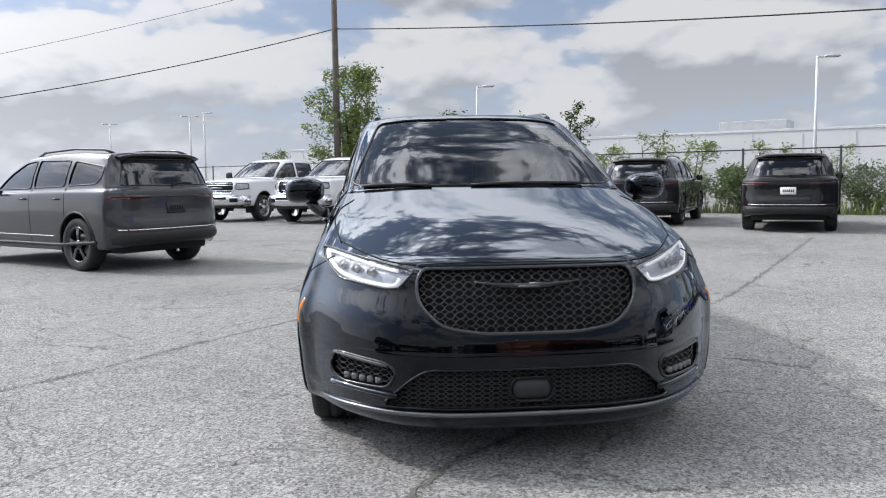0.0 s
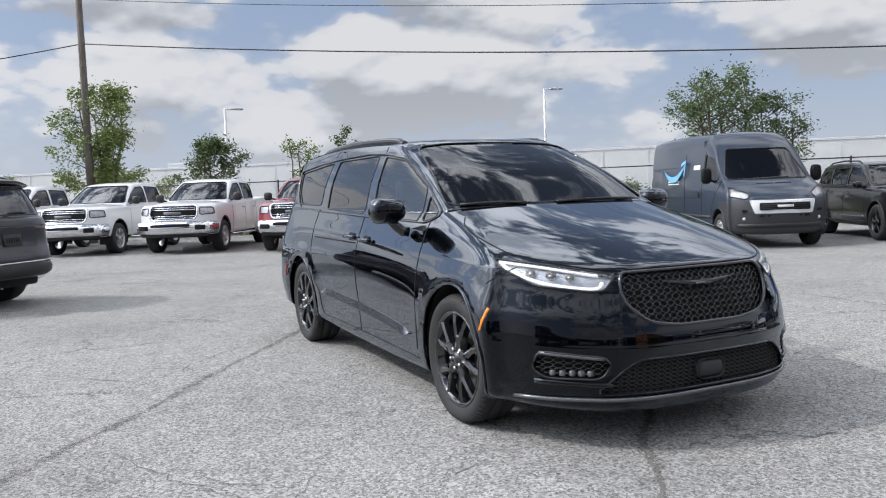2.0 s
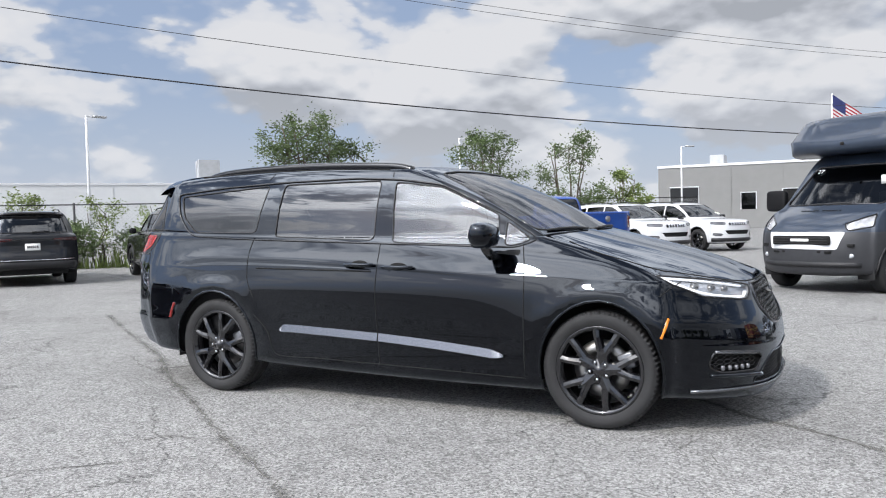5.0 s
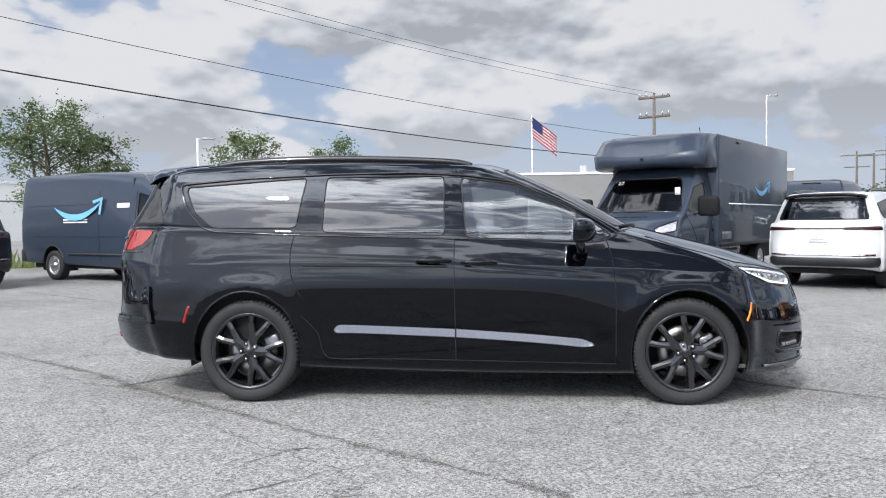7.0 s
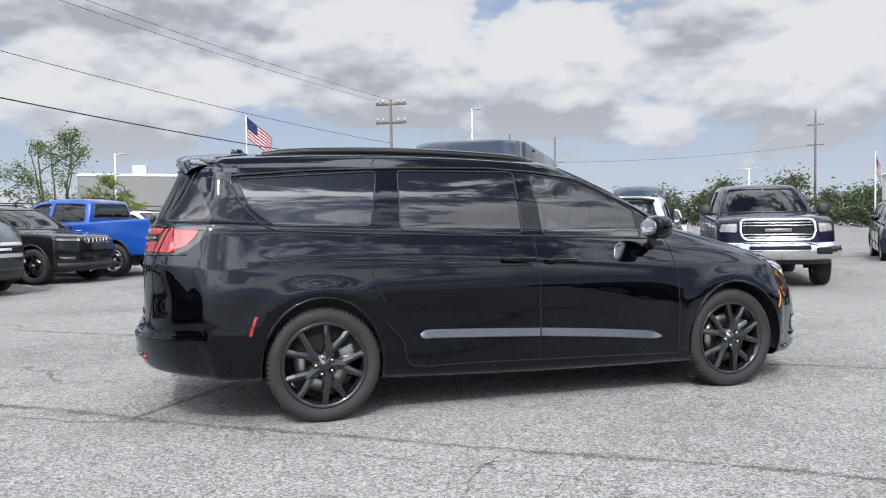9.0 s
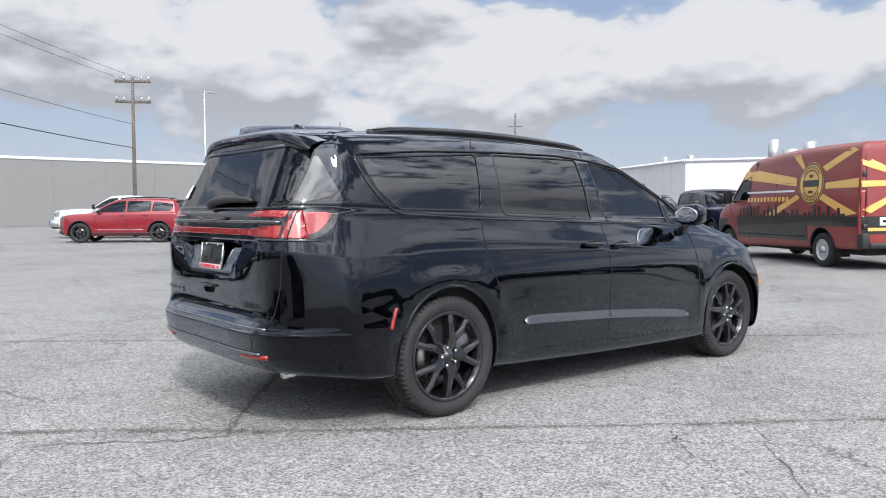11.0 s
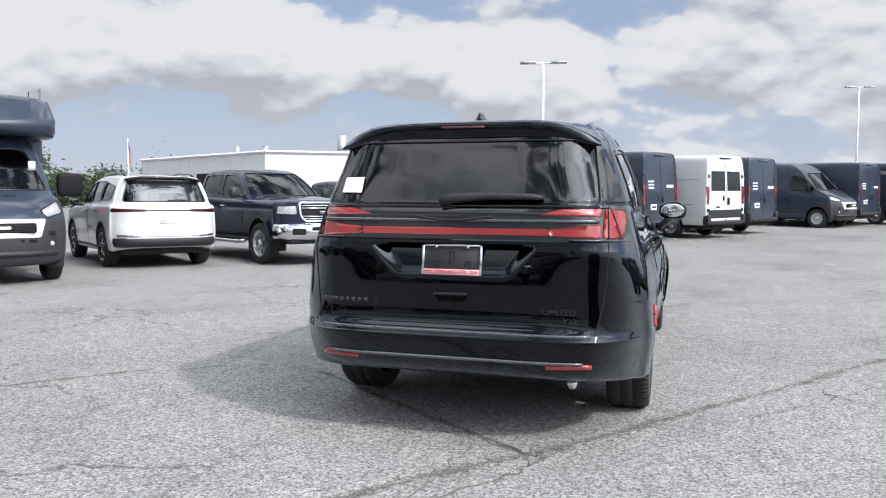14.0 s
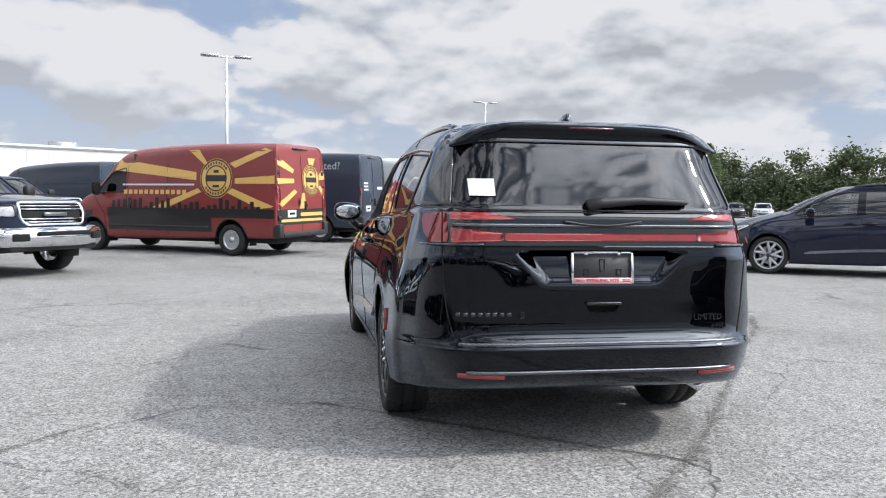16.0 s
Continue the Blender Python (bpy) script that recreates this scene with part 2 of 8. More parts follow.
STEEL = mat("brake_steel", (0.35, 0.34, 0.33), 0.35, 1.0, var=0.25, scale=40)
CHROME = mat("polished_chrome", (0.75, 0.76, 0.78), 0.08, 1.0)
SATIN = mat("satin_grey_trim", (0.13, 0.135, 0.145), 0.22, 0.7, 0.4)
# body-coloured strip; its bright reflection is put into this lighter metallic grey
RUBSTRIP = mat("reflection_grey_rub_strip", (0.13, 0.135, 0.15), 0.22, 0.8, 0.5)
TRIMBLACK = mat("black_mirror_plastic", (0.007, 0.007, 0.008), 0.6, var=0.15, scale=30, spec=0.2)
BUMPER = mat("dark_grey_bumper_plastic", (0.030, 0.031, 0.035), 0.5, var=0.15, scale=20, bump=0.08, bscale=300)
PINKPRINT = mat("pale_pink_printed_strip", (0.62, 0.36, 0.38), 0.5, var=0.1, scale=60)
BADGE = mat("dark_chrome_badge", (0.05, 0.052, 0.06), 0.15, 0.6, 0.6)
REDDARK = mat("smoked_red_lamp_lens", (0.07, 0.006, 0.006), 0.12, 0, 1.0, var=0.12, scale=35)
TINT = glass("privacy_tinted_glass", (0.02, 0.023, 0.03), ior=1.76)
REARTINT = glass("rear_privacy_glass", (0.02, 0.023, 0.03), ior=1.5)
CLEAR = glass("green_tinted_clear_glass", (0.52, 0.57, 0.58), ior=1.9)
SHIELD = glass("windscreen_glass", (0.20, 0.25, 0.31), ior=1.52)
LENS = glass("clear_lamp_lens", (0.8, 0.82, 0.85), ior=1.4)
REDLENS = mat("red_lamp_lens", (0.26, 0.012, 0.010), 0.12, 0, 1.0, var=0.12, scale=35)
AMBER = mat("amber_reflector", (0.75, 0.22, 0.01), 0.2, 0, 0.8, var=0.1, scale=60)
LAMPWHITE = mat("lamp_reflector_silver", (0.20, 0.205, 0.22), 0.32, 0.6, 0.2, var=0.35, scale=40)
VANLAMP = mat("clouded_headlamp_silver", (0.40, 0.40, 0.41), 0.25, 0.4, 0.6, var=0.55, scale=14)
HEADSILVER = mat("headlamp_bright_bowl", (0.62, 0.63, 0.66), 0.30, 0.35, 0.5, var=0.25, scale=30)
LED = mat("lit_led_strip", (1.0, 1.0, 1.0), 0.3, emit=0.40)
CLOTH = mat("black_seat_leather", (0.02, 0.02, 0.022), 0.5, var=0.2, scale=20, bump=0.1, bscale=150)
WHITEPAPER = mat("white_paper", (0.8, 0.8, 0.78), 0.8, var=0.04, scale=12)
REDINK = mat("red_print", (0.5, 0.03, 0.04), 0.5)
YELLOW = mat("yellow_sticker", (0.72, 0.76, 0.08), 0.6, var=0.05)
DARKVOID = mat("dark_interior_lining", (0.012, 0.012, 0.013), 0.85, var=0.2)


def ground_material():
    m = bpy.data.materials.new("worn_pale_asphalt")
    m.use_nodes = True
    nt = m.node_tree
    b = nt.nodes["Principled BSDF"]
    N, Lk = nt.nodes.new, nt.links.new
    tc = N("ShaderNodeTexCoord")

    def nz(scale, detail, rough=0.5):
        n = N("ShaderNodeTexNoise")
        n.inputs["Scale"].default_value, n.inputs["Detail"].default_value, n.inputs["Roughness"].default_value = scale, detail, rough
        Lk(tc.outputs["Object"], n.inputs["Vector"])
        return n.outputs["Fac"]

    def rp(v, stops):
        r = N("ShaderNodeValToRGB")
        e = r.color_ramp.elements
        while len(e) < len(stops):
            e.new(0.5)
        for k, (p, c) in zip(e, stops):
            k.position, k.color = p, (c, c, c, 1)
        Lk(v, r.inputs[0])
        return r.outputs[0]

    def mul(a, c):
        x = N("ShaderNodeMix")
        x.data_type, x.blend_type = "RGBA", "MULTIPLY"
        x.inputs["Factor"].default_value = 1
        Lk(a, x.inputs["A"])
        Lk(c, x.inputs["B"])
        return x.outputs["Result"]

    v = N("ShaderNodeTexVoronoi")
    v.inputs["Scale"].default_value = 85
    Lk(tc.outputs["Object"], v.inputs["Vector"])
    stones = rp(v.outputs["Color"], ((0.1, 0.46), (0.5, 0.95), (0.85, 1.45)))
    grain = rp(nz(210, 3, 0.7), ((0.3, 0.55), (0.5, 1.0), (0.7, 1.4)))
    pits = rp(nz(38, 5, 0.7), ((0.33, 0.35), (0.42, 1.0), (1.0, 1.0)))
    mott = rp(nz(5.5, 6, 0.65), ((0.3, 0.86), (0.7, 1.1)))
    stain = rp(nz(0.42, 6, 0.6), ((0.32, 0.78), (0.5, 1.0), (0.7, 1.08)))
    # a sparse net of hairline cracks
    wob = N("ShaderNodeTexNoise")
    wob.inputs["Scale"].default_value, wob.inputs["Detail"].default_value, wob.inputs["Roughness"].default_value = 1.6, 7, 0.62
    Lk(tc.outputs["Object"], wob.inputs["Vector"])
    shift = N("ShaderNodeVectorMath")
    shift.operation = "MULTIPLY_ADD"
    shift.inputs[1].default_value = (0.9, 0.9, 0.0)
    Lk(wob.outputs["Color"], shift.inputs[0])
    Lk(tc.outputs["Object"], shift.inputs[2])
    net = N("ShaderNodeTexVoronoi")
    net.feature = "DISTANCE_TO_EDGE"
    net.inputs["Scale"].default_value = 0.62
    Lk(shift.outputs[0], net.inputs["Vector"])
    hair = rp(net.outputs["Distance"], ((0.0, 0.42), (0.004, 0.6), (0.009, 1.0)))
    where = rp(nz(0.33, 3, 0.6), ((0.46, 1.0), (0.56, 0.0)))
    line = N("ShaderNodeMix")
    line.data_type = "RGBA"
    Lk(where, line.inputs["Factor"])
    Lk(hair, line.inputs["A"])
    line.inputs["B"].default_value = (1, 1, 1, 1)
    base = N("ShaderNodeRGB")
    base.outputs[0].default_value = (0.292, 0.288, 0.280, 1)
    col = mul(mul(mul(mul(mul(mul(base.outputs[0], stones), grain), pits), mott), stain), line.outputs["Result"])
    Lk(col, b.inputs["Base Color"])
    b.inputs["Roughness"].default_value = 0.9
    b.inputs["Specular IOR Level"].default_value = 0.2
    bp = N("ShaderNodeBump")
    bp.inputs["Strength"].default_value, bp.inputs["Distance"].default_value = 0.8, 0.012
    Lk(mul(stones, pits), bp.inputs["Height"])
    Lk(bp.outputs[0], b.inputs["Normal"])
    MATS["ground"] = m
    return m


GROUND = ground_material()

# ---- building tools ----


def part(name, bm, material, parent=None, label="", smooth=True, m=None):
    me = bpy.data.meshes.new(name)
    if smooth:
        for f in bm.faces:
            f.smooth = True
    bm.normal_update()
    bm.to_mesh(me)
    bm.free()
    me.materials.append(material)
    ob = new(name, me)
    if parent is not None:
        ob.parent = parent
    if m is not None:
        ob.matrix_basis = m
    if label:
        ob["label"] = label
    return ob


def share(name, me, parent=None, m=None, label=""):
    ob = new(name, me)
    if parent is not None:
        ob.parent = parent
    if m is not None:
        ob.matrix_basis = m
    if label:
        ob["label"] = label
    return ob


def thing(name, m=None, label="", category="", group="", kind=""):
    ob = new(name)
    ob.empty_display_size = 0.2
    if m is not None:
        ob.matrix_basis = m
    return tagged(ob, label, category, group, kind)


def box(bm, x0, x1, y0, y1, z0, z1, bevel=0.0, seg=2, m=None):
    t = Matrix.Translation(((x0 + x1) / 2, (y0 + y1) / 2, (z0 + z1) / 2)) @ Matrix.Diagonal((x1 - x0, y1 - y0, z1 - z0, 1))
    v = bmesh.ops.create_cube(bm, size=1, matrix=(m or Matrix()) @ t)["verts"]
    if bevel:
        es = list({e for q in v for e in q.link_edges})
        bmesh.ops.bevel(bm, geom=es, offset=bevel, segments=seg, affect="EDGES", profile=0.5)
    return bm


def cyl(bm, p, q, r0, r1=None, seg=12, caps=True):
    p, q = Vector(p), Vector(q)
    d = q - p
    m = Matrix.Translation((p + q) / 2) @ d.to_track_quat("Z", "Y").to_matrix().to_4x4()
    bmesh.ops.create_cone(bm, cap_ends=caps, segments=seg, radius1=r0, radius2=r0 if r1 is None else r1, depth=d.length, matrix=m)
    return bm


def tube(bm, pts, r, seg=6, closed=False):
    """A round bar along a line of points."""
    pts = [Vector(p) for p in pts]
    n = len(pts)
    rings = []
    for i, p in enumerate(pts):
        a = pts[(i - 1) % n] if closed or i > 0 else p
        b = pts[(i + 1) % n] if closed or i < n - 1 else p
        d = (b - a).normalized() if (b - a).length > 1e-9 else Vector((0, 0, 1))
        u = d.orthogonal().normalized() if abs(d.z) > 0.95 else d.cross(Vector((0, 0, 1))).normalized()
        w = d.cross(u)
        rad = r(i / max(1, n - 1)) if callable(r) else r
        rings.append([bm.verts.new(p + (u * math.cos(k * math.tau / seg) + w * math.sin(k * math.tau / seg)) * rad) for k in range(seg)])
    for i in range(n if closed else n - 1):
        a, b = rings[i], rings[(i + 1) % n]
        for k in range(seg):
            bm.faces.new((a[k], a[(k + 1) % seg], b[(k + 1) % seg], b[k]))
    if not closed:
        bm.faces.new(rings[0][::-1])
        bm.faces.new(rings[-1])
    return bm


def rounded(poly, r=0.03, n=4):
    """A convex outline with its corners rounded."""
    out = []
    k = len(poly)
    for i in range(k):
        p, a, b = Vector(poly[i]), Vector(poly[i - 1]), Vector(poly[(i + 1) % k])
        da, db = (a - p), (b - p)
        q = min(r, da.length * 0.45, db.length * 0.45)
        s, e = p + da.normalized() * q, p + db.normalized() * q
        for j in range(n + 1):
            t = j / n
            out.append(tuple(s * (1 - t) ** 2 + p * 2 * t * (1 - t) + e * t * t))
    return out


def catmull(vals, t):
    """A smooth value between evenly numbered values."""
    n = len(vals)
    i = min(int(t), n - 2)
    f = t - i
    p0, p1, p2, p3 = vals[max(i - 1, 0)], vals[i], vals[i + 1], vals[min(i + 2, n - 1)]
    return p1 + (p2 - p0) * (f * 0.5) + (p0 * 2 - p1 * 5 + p2 * 4 - p3) * (f * f * 0.5) + (p1 * 3 - p0 - p2 * 3 + p3) * (f ** 3 * 0.5)


def level(yf, ysf, ysr, yr, w, z, pf=1.9, pr=3.5):
    """One ring of a body: front, start and end of the flank, rear along the length; half widths at three places; heights at five."""
    return dict(yf=yf, ysf=ysf, ysr=ysr, yr=yr, w=w, z=z, pf=pf, pr=pr)


FE = (0.0, 0.2, 0.4, 0.6, 0.8, 0.93)
FR = (0.0, 0.25, 0.5, 0.72, 0.87, 0.955)
SIDE = 8


def ring(lv):
    wf, wm, wr = lv["w"]
    zf, za, zm, zb, zr = lv["z"]
    pts = []
    for e in FE:
        k = e ** lv["pf"]
        pts.append(Vector((wf * e, lv["yf"] + (lv["ysf"] - lv["yf"]) * k, zf + (za - zf) * k)))
    for j in range(SIDE + 1):
        g = j / SIDE
        q = (2 * g - 1) * (g - 1), 4 * g * (1 - g), g * (2 * g - 1)
        pts.append(Vector((wf * q[0] + wm * q[1] + wr * q[2], lv["ysf"] + (lv["ysr"] - lv["ysf"]) * g, za * q[0] + zm * q[1] + zb * q[2])))
    for e in FR[::-1]:
        k = e ** lv["pr"]
        pts.append(Vector((wr * e, lv["yr"] + (lv["ysr"] - lv["yr"]) * k, zr + (zb - zr) * k)))
    return pts


def loft(levels, nu=4, nv=5):
    """The skin of a body from its rings, smooth between them, both halves in one."""
    rings = [ring(lv) for lv in levels]
    cols = len(rings[0])
    U = (cols - 1) * nu
    fine = [[catmull(r, i / nu) for i in range(U + 1)] for r in rings]
    V = (len(rings) - 1) * nv
    bm = bmesh.new()
    for sgn in (-1, 1):
        grid = []
        for j in range(V + 1):
            row = []
            for i in range(U + 1):
                p = catmull([f[i] for f in fine], j / nv)
                if i in (0, U):
                    p = Vector((0, p.y, p.z))
                row.append(bm.verts.new((max(p.x, 0) * sgn, p.y, p.z)))
            grid.append(row)
        for j in range(V):
            for i in range(U):
                q = (grid[j][i], grid[j][i + 1], grid[j + 1][i + 1], grid[j + 1][i])
                bm.faces.new(q if sgn < 0 else q[::-1])
    bmesh.ops.remove_doubles(bm, verts=bm.verts, dist=0.0008)
    bmesh.ops.recalc_face_normals(bm, faces=bm.faces)
    return bm


def carve(bm, poly, axis, keep):
    """Cut a convex outline through the skin along an axis; gives the faces inside it, where keep(centre) holds."""
    a, b = {"x": (1, 2), "y": (0, 2), "z": (0, 1)}[axis]
    lo = [min(p[i] for p in poly) - 0.02 for i in (0, 1)]
    hi = [max(p[i] for p in poly) + 0.02 for i in (0, 1)]
    cen = [sum(p[i] for p in poly) / len(poly) for i in (0, 1)]

    def near(f):
        if not keep(f.calc_center_median()):
            return False
        xs, ys = [v.co[a] for v in f.verts], [v.co[b] for v in f.verts]
        return max(xs) > lo[0] and min(xs) < hi[0] and max(ys) > lo[1] and min(ys) < hi[1]

    faces = [f for f in bm.faces if near(f)]
    planes = []
    for i in range(len(poly)):
        p, q = poly[i], poly[(i + 1) % len(poly)]
        dx, dy = q[0] - p[0], q[1] - p[1]
        if dx * dx + dy * dy < 1e-10:
            continue
        no, co = Vector((0, 0, 0)), Vector((0, 0, 0))
        no[a], no[b], co[a], co[b] = dy, -dx, p[0], p[1]
        if no[a] * (cen[0] - p[0]) + no[b] * (cen[1] - p[1]) > 0:
            no = -no
        no.normalize()
        planes.append((co, no))
        geom = list({e for f in faces for e in f.edges}) + list({v for f in faces for v in f.verts}) + faces
        res = bmesh.ops.bisect_plane(bm, geom=geom, plane_co=co, plane_no=no, dist=1e-5)
        faces = [g for g in res["geom"] if isinstance(g, bmesh.types.BMFace) and g.is_valid]
    inside = []
    for f in faces:
        c = f.calc_center_median()
        if keep(c) and all((c - co).dot(no) < 1e-6 for co, no in planes):
            inside.append(f)
    return inside


def lift(bm, faces, depth=0.0, wall=0.0):
    """Take faces out of a skin into a new mesh, sunk by depth along their normals, with a wall of that height round them. Also gives the rim loops."""
    nb = bmesh.new()
    bm.normal_update()
    vm = {}
    for f in faces:
        for v in f.verts:
            if v not in vm:
                vm[v] = nb.verts.new(v.co - v.normal * depth)
    for f in faces:
        try:
            nb.faces.new([vm[v] for v in f.verts])
        except ValueError:
            pass
    fs = set(faces)
    rim = [e for e in {e for f in faces for e in f.edges} if sum(1 for g in e.link_faces if g in fs) == 1]
    nxt = {}
    for e in rim:
        for v in e.verts:
            nxt.setdefault(v, []).append(e.other_vert(v))
    loops, left = [], set(nxt)
    while left:
        s = left.pop()
        lp, prev, cur = [s.co.copy()], None, s
        while True:
            c = [v for v in nxt[cur] if v is not prev and (v in left or v is s)]
            if not c or c[0] is s:
                break
            prev, cur = cur, c[0]
            left.discard(cur)
            lp.append(cur.co.copy())
        if len(lp) > 4:
            loops.append(lp)
    if wall:
        for e in rim:
            a, b = e.verts
            o1, o2 = nb.verts.new(a.co - a.normal * (depth - wall)), nb.verts.new(b.co - b.normal * (depth - wall))
            try:
                nb.faces.new((vm[a], vm[b], o2, o1))
            except ValueError:
                pass
    bmesh.ops.delete(bm, geom=faces, context="FACES")
    return nb, loops


def thin(loop, step):
    out = [loop[0]]
    for p in loop[1:]:
        if (p - out[-1]).length > step:
            out.append(p)
    return out


def text(name, body, size, material, parent, m, label="", extrude=0.002, align="CENTER"):
    cu = bpy.data.curves.new(name, "FONT")
    cu.body, cu.size, cu.extrude, cu.align_x, cu.align_y = body, size, extrude, align, "CENTER"
    cu.resolution_u = 2
    tmp = bpy.data.objects.new(name, cu)
    scene.collection.objects.link(tmp)
    dg = bpy.context.evaluated_depsgraph_get()
    me = bpy.data.meshes.new_from_object(tmp.evaluated_get(dg))
    bpy.data.objects.remove(tmp)
    bpy.data.curves.remove(cu)
    me.name = name
    me.materials.clear()
    me.materials.append(material)
    return share(name, me, parent, m, label)

# ---- wheels ----


def lathe(bm, prof, seg=48, closed=False):
    """Turn an outline of (radius, x) about the x axis."""
    rows = []
    for k in range(seg):
        c, s = math.cos(k * math.tau / seg), math.sin(k * math.tau / seg)
        rows.append([bm.verts.new((x, r * c, r * s)) for r, x in prof])
    n = len(prof)
    for k in range(seg):
        a, b = rows[k], rows[(k + 1) % seg]
        for i in range(n if closed else n - 1):
            j = (i + 1) % n
            bm.faces.new((a[i], a[j], b[j], b[i]))
    return bm


WHEELS = {}


def wheel_meshes(key, R, width, rim_r, spokes, style, seg=40):
    """The meshes of one kind of wheel: tyre, rim barrel, one spoke, hub cap, disc, nuts."""
    if key in WHEELS:
        return WHEELS[key]
    h = width / 2
    out = {}

    def keep(name, bm, material, smooth=True):
        me = bpy.data.meshes.new(name)
        for f in bm.faces:
            f.smooth = smooth
        bmesh.ops.recalc_face_normals(bm, faces=bm.faces)
        bm.to_mesh(me)
        bm.free()
        me.materials.append(material)
        out[name] = me

    bm = bmesh.new()
    sw = R - rim_r
    prof = [(rim_r - 0.012, -h * 0.80), (rim_r + 0.010, -h * 0.93), (rim_r + sw * 0.45, -h * 1.02), (rim_r + sw * 0.8, -h * 0.97), (R - 0.012, -h * 0.86), (R - 0.002, -h * 0.74)]
    if style == "hero":
        for c in (-0.42, -0.14, 0.14, 0.42):
            x = c * width
            prof += [(R, x - 0.007), (R - 0.009, x - 0.005), (R - 0.009, x + 0.005), (R, x + 0.007)]
            prof = sorted(prof[:6], key=lambda p: 0) + prof[6:]
    else:
        prof += [(R, -h * 0.3), (R, h * 0.3)]
    prof += [(R - 0.002, h * 0.74), (R - 0.012, h * 0.86), (rim_r + sw * 0.8, h * 0.97), (rim_r + sw * 0.45, h * 1.02), (rim_r + 0.010, h * 0.93), (rim_r - 0.012, h * 0.80)]
    if style == "hero":
        prof = [p for i, p in enumerate(prof)]
        head, mid, tail = prof[:6], prof[6:-6], prof[-6:]
        mid.sort(key=lambda p: p[1])
        mid = [p for p in mid if abs(p[1]) < h * 0.74]
        prof = head + mid + tail
    lathe(bm, prof, 72 if style == "hero" else seg)
    if style == "hero":
        # shoulder blocks of the tread
        for k in range(72):
            for sg in (-1, 1):
                a = k * math.tau / 72
                m = Matrix.Rotation(a, 4, "X") @ Matrix.Translation((sg * h * 0.80, 0, R - 0.0125)) @ Matrix.Rotation(sg * 0.5, 4, "Y")
                box(bm, -0.020, 0.020, -0.0105, 0.0105, -0.006, 0.006, m=m)
    keep("tyre", bm, RUBBER)
    bm = bmesh.new()
    lathe(bm, [(rim_r - 0.012, -h * 0.80), (rim_r + 0.006, -h * 0.90), (rim_r - 0.004, -h * 0.93), (rim_r - 0.022, -h * 0.86), (rim_r - 0.03, -h * 0.4), (rim_r - 0.045, 0), (rim_r - 0.03, h * 0.8)], 64 if style == "hero" else seg)
    keep("rim_barrel", bm, RIM if style in ("hero", "black") else RIM_SILVER)
    metal = RIM if style in ("hero", "black") else RIM_SILVER
    bm = bmesh.new()
    if style == "hero":
        # a stem that forks into two arms
        def arm(p0, p1, w0, w1):
            p0, p1 = Vector(p0), Vector(p1)
            d = (p1 - p0).normalized()
            nrm = Vector((-1, 0, 0))
            sd = d.cross(nrm).normalized()
            vs = []
            for p, w in ((p0, w0), (p1, w1)):
                vs.append([bm.verts.new(p + sd * w * s + nrm * t) for s, t in ((-1, -0.035), (-0.75, 0.0), (0, 0.008), (0.75, 0.0), (1, -0.035))])
            for i in range(4):
                bm.faces.new((vs[0][i], vs[0][i + 1], vs[1][i + 1], vs[1][i]))
            bm.faces.new(vs[1])
        xo = -h * 0.86
        arm((xo + 0.005, 0, 0.03), (xo - 0.004, 0, 0.135), 0.048, 0.040)
        for sg in (-1, 1):
            arm((xo - 0.003, sg * 0.016, 0.118), (xo - 0.003, sg * 0.052, 0.195), 0.029, 0.024)
            arm((xo - 0.003, sg * 0.050, 0.190), (xo + 0.004, sg * 0.072, rim_r - 0.018), 0.024, 0.026)
        n_sp = 5
    elif style == "steel":
        n_sp = 1
        lathe(bm, [(rim_r - 0.02, -h * 0.72), (rim_r * 0.82, -h * 0.62), (rim_r * 0.62, -h * 0.78), (rim_r * 0.4, -h * 0.72), (rim_r * 0.3, -h * 0.55), (0.03, -h * 0.55)], 32)
        for k in range(12):
            m = Matrix.Rotation(k * math.tau / 12, 4, "X") @ Matrix.Translation((-h * 0.66, 0, rim_r * 0.72))
            box(bm, -0.012, 0.004, -0.016, 0.016, -0.018, 0.018, m=m)
    else:
        n_sp = spokes
        xo = -h * 0.80
        w = 1.5 / spokes * rim_r * 0.42
        vs = []
        for r, ww, xx in ((0.035, w * 0.8, xo - 0.006), (rim_r * 0.55, w, xo - 0.01), (rim_r - 0.02, w * 1.35, xo)):
            vs.append([bm.verts.new((xx + t, s * ww, r)) for s, t in ((-1, 0.03), (-0.8, 0), (0.8, 0), (1, 0.03))])
        for a, b in zip(vs, vs[1:]):
            for i in range(3):
                bm.faces.new((a[i], a[i + 1], b[i + 1], b[i]))
    keep("spoke", bm, metal, style == "steel")
    bm = bmesh.new()
    xo = -h * 0.86
    lathe(bm, [(0.075, xo + 0.02), (0.072, xo - 0.001), (0.036, xo - 0.003), (0.033, xo - 0.012), (0.0005, xo - 0.014)], 24)
    keep("hub_cap", bm, metal)
    bm = bmesh.new()
    lathe(bm, [(0.08, -0.03), (rim_r * 0.66, -0.03), (rim_r * 0.66, -0.005), (0.08, -0.005)], 32, True)
    keep("brake_disc", bm, STEEL)
    bm = bmesh.new()
    box(bm, -0.055, 0.03, -0.05, 0.05, rim_r * 0.42, rim_r * 0.8, 0.012, 2)
    keep("brake_caliper", bm, LAMPWHITE)
    bm = bmesh.new()
    cyl(bm, (xo + 0.0, 0, 0), (xo - 0.016, 0, 0), 0.0105, 0.009, 6)
    keep("lug_nut", bm, CHROME)
    out["spokes"] = n_sp
    WHEELS[key] = out
    return out


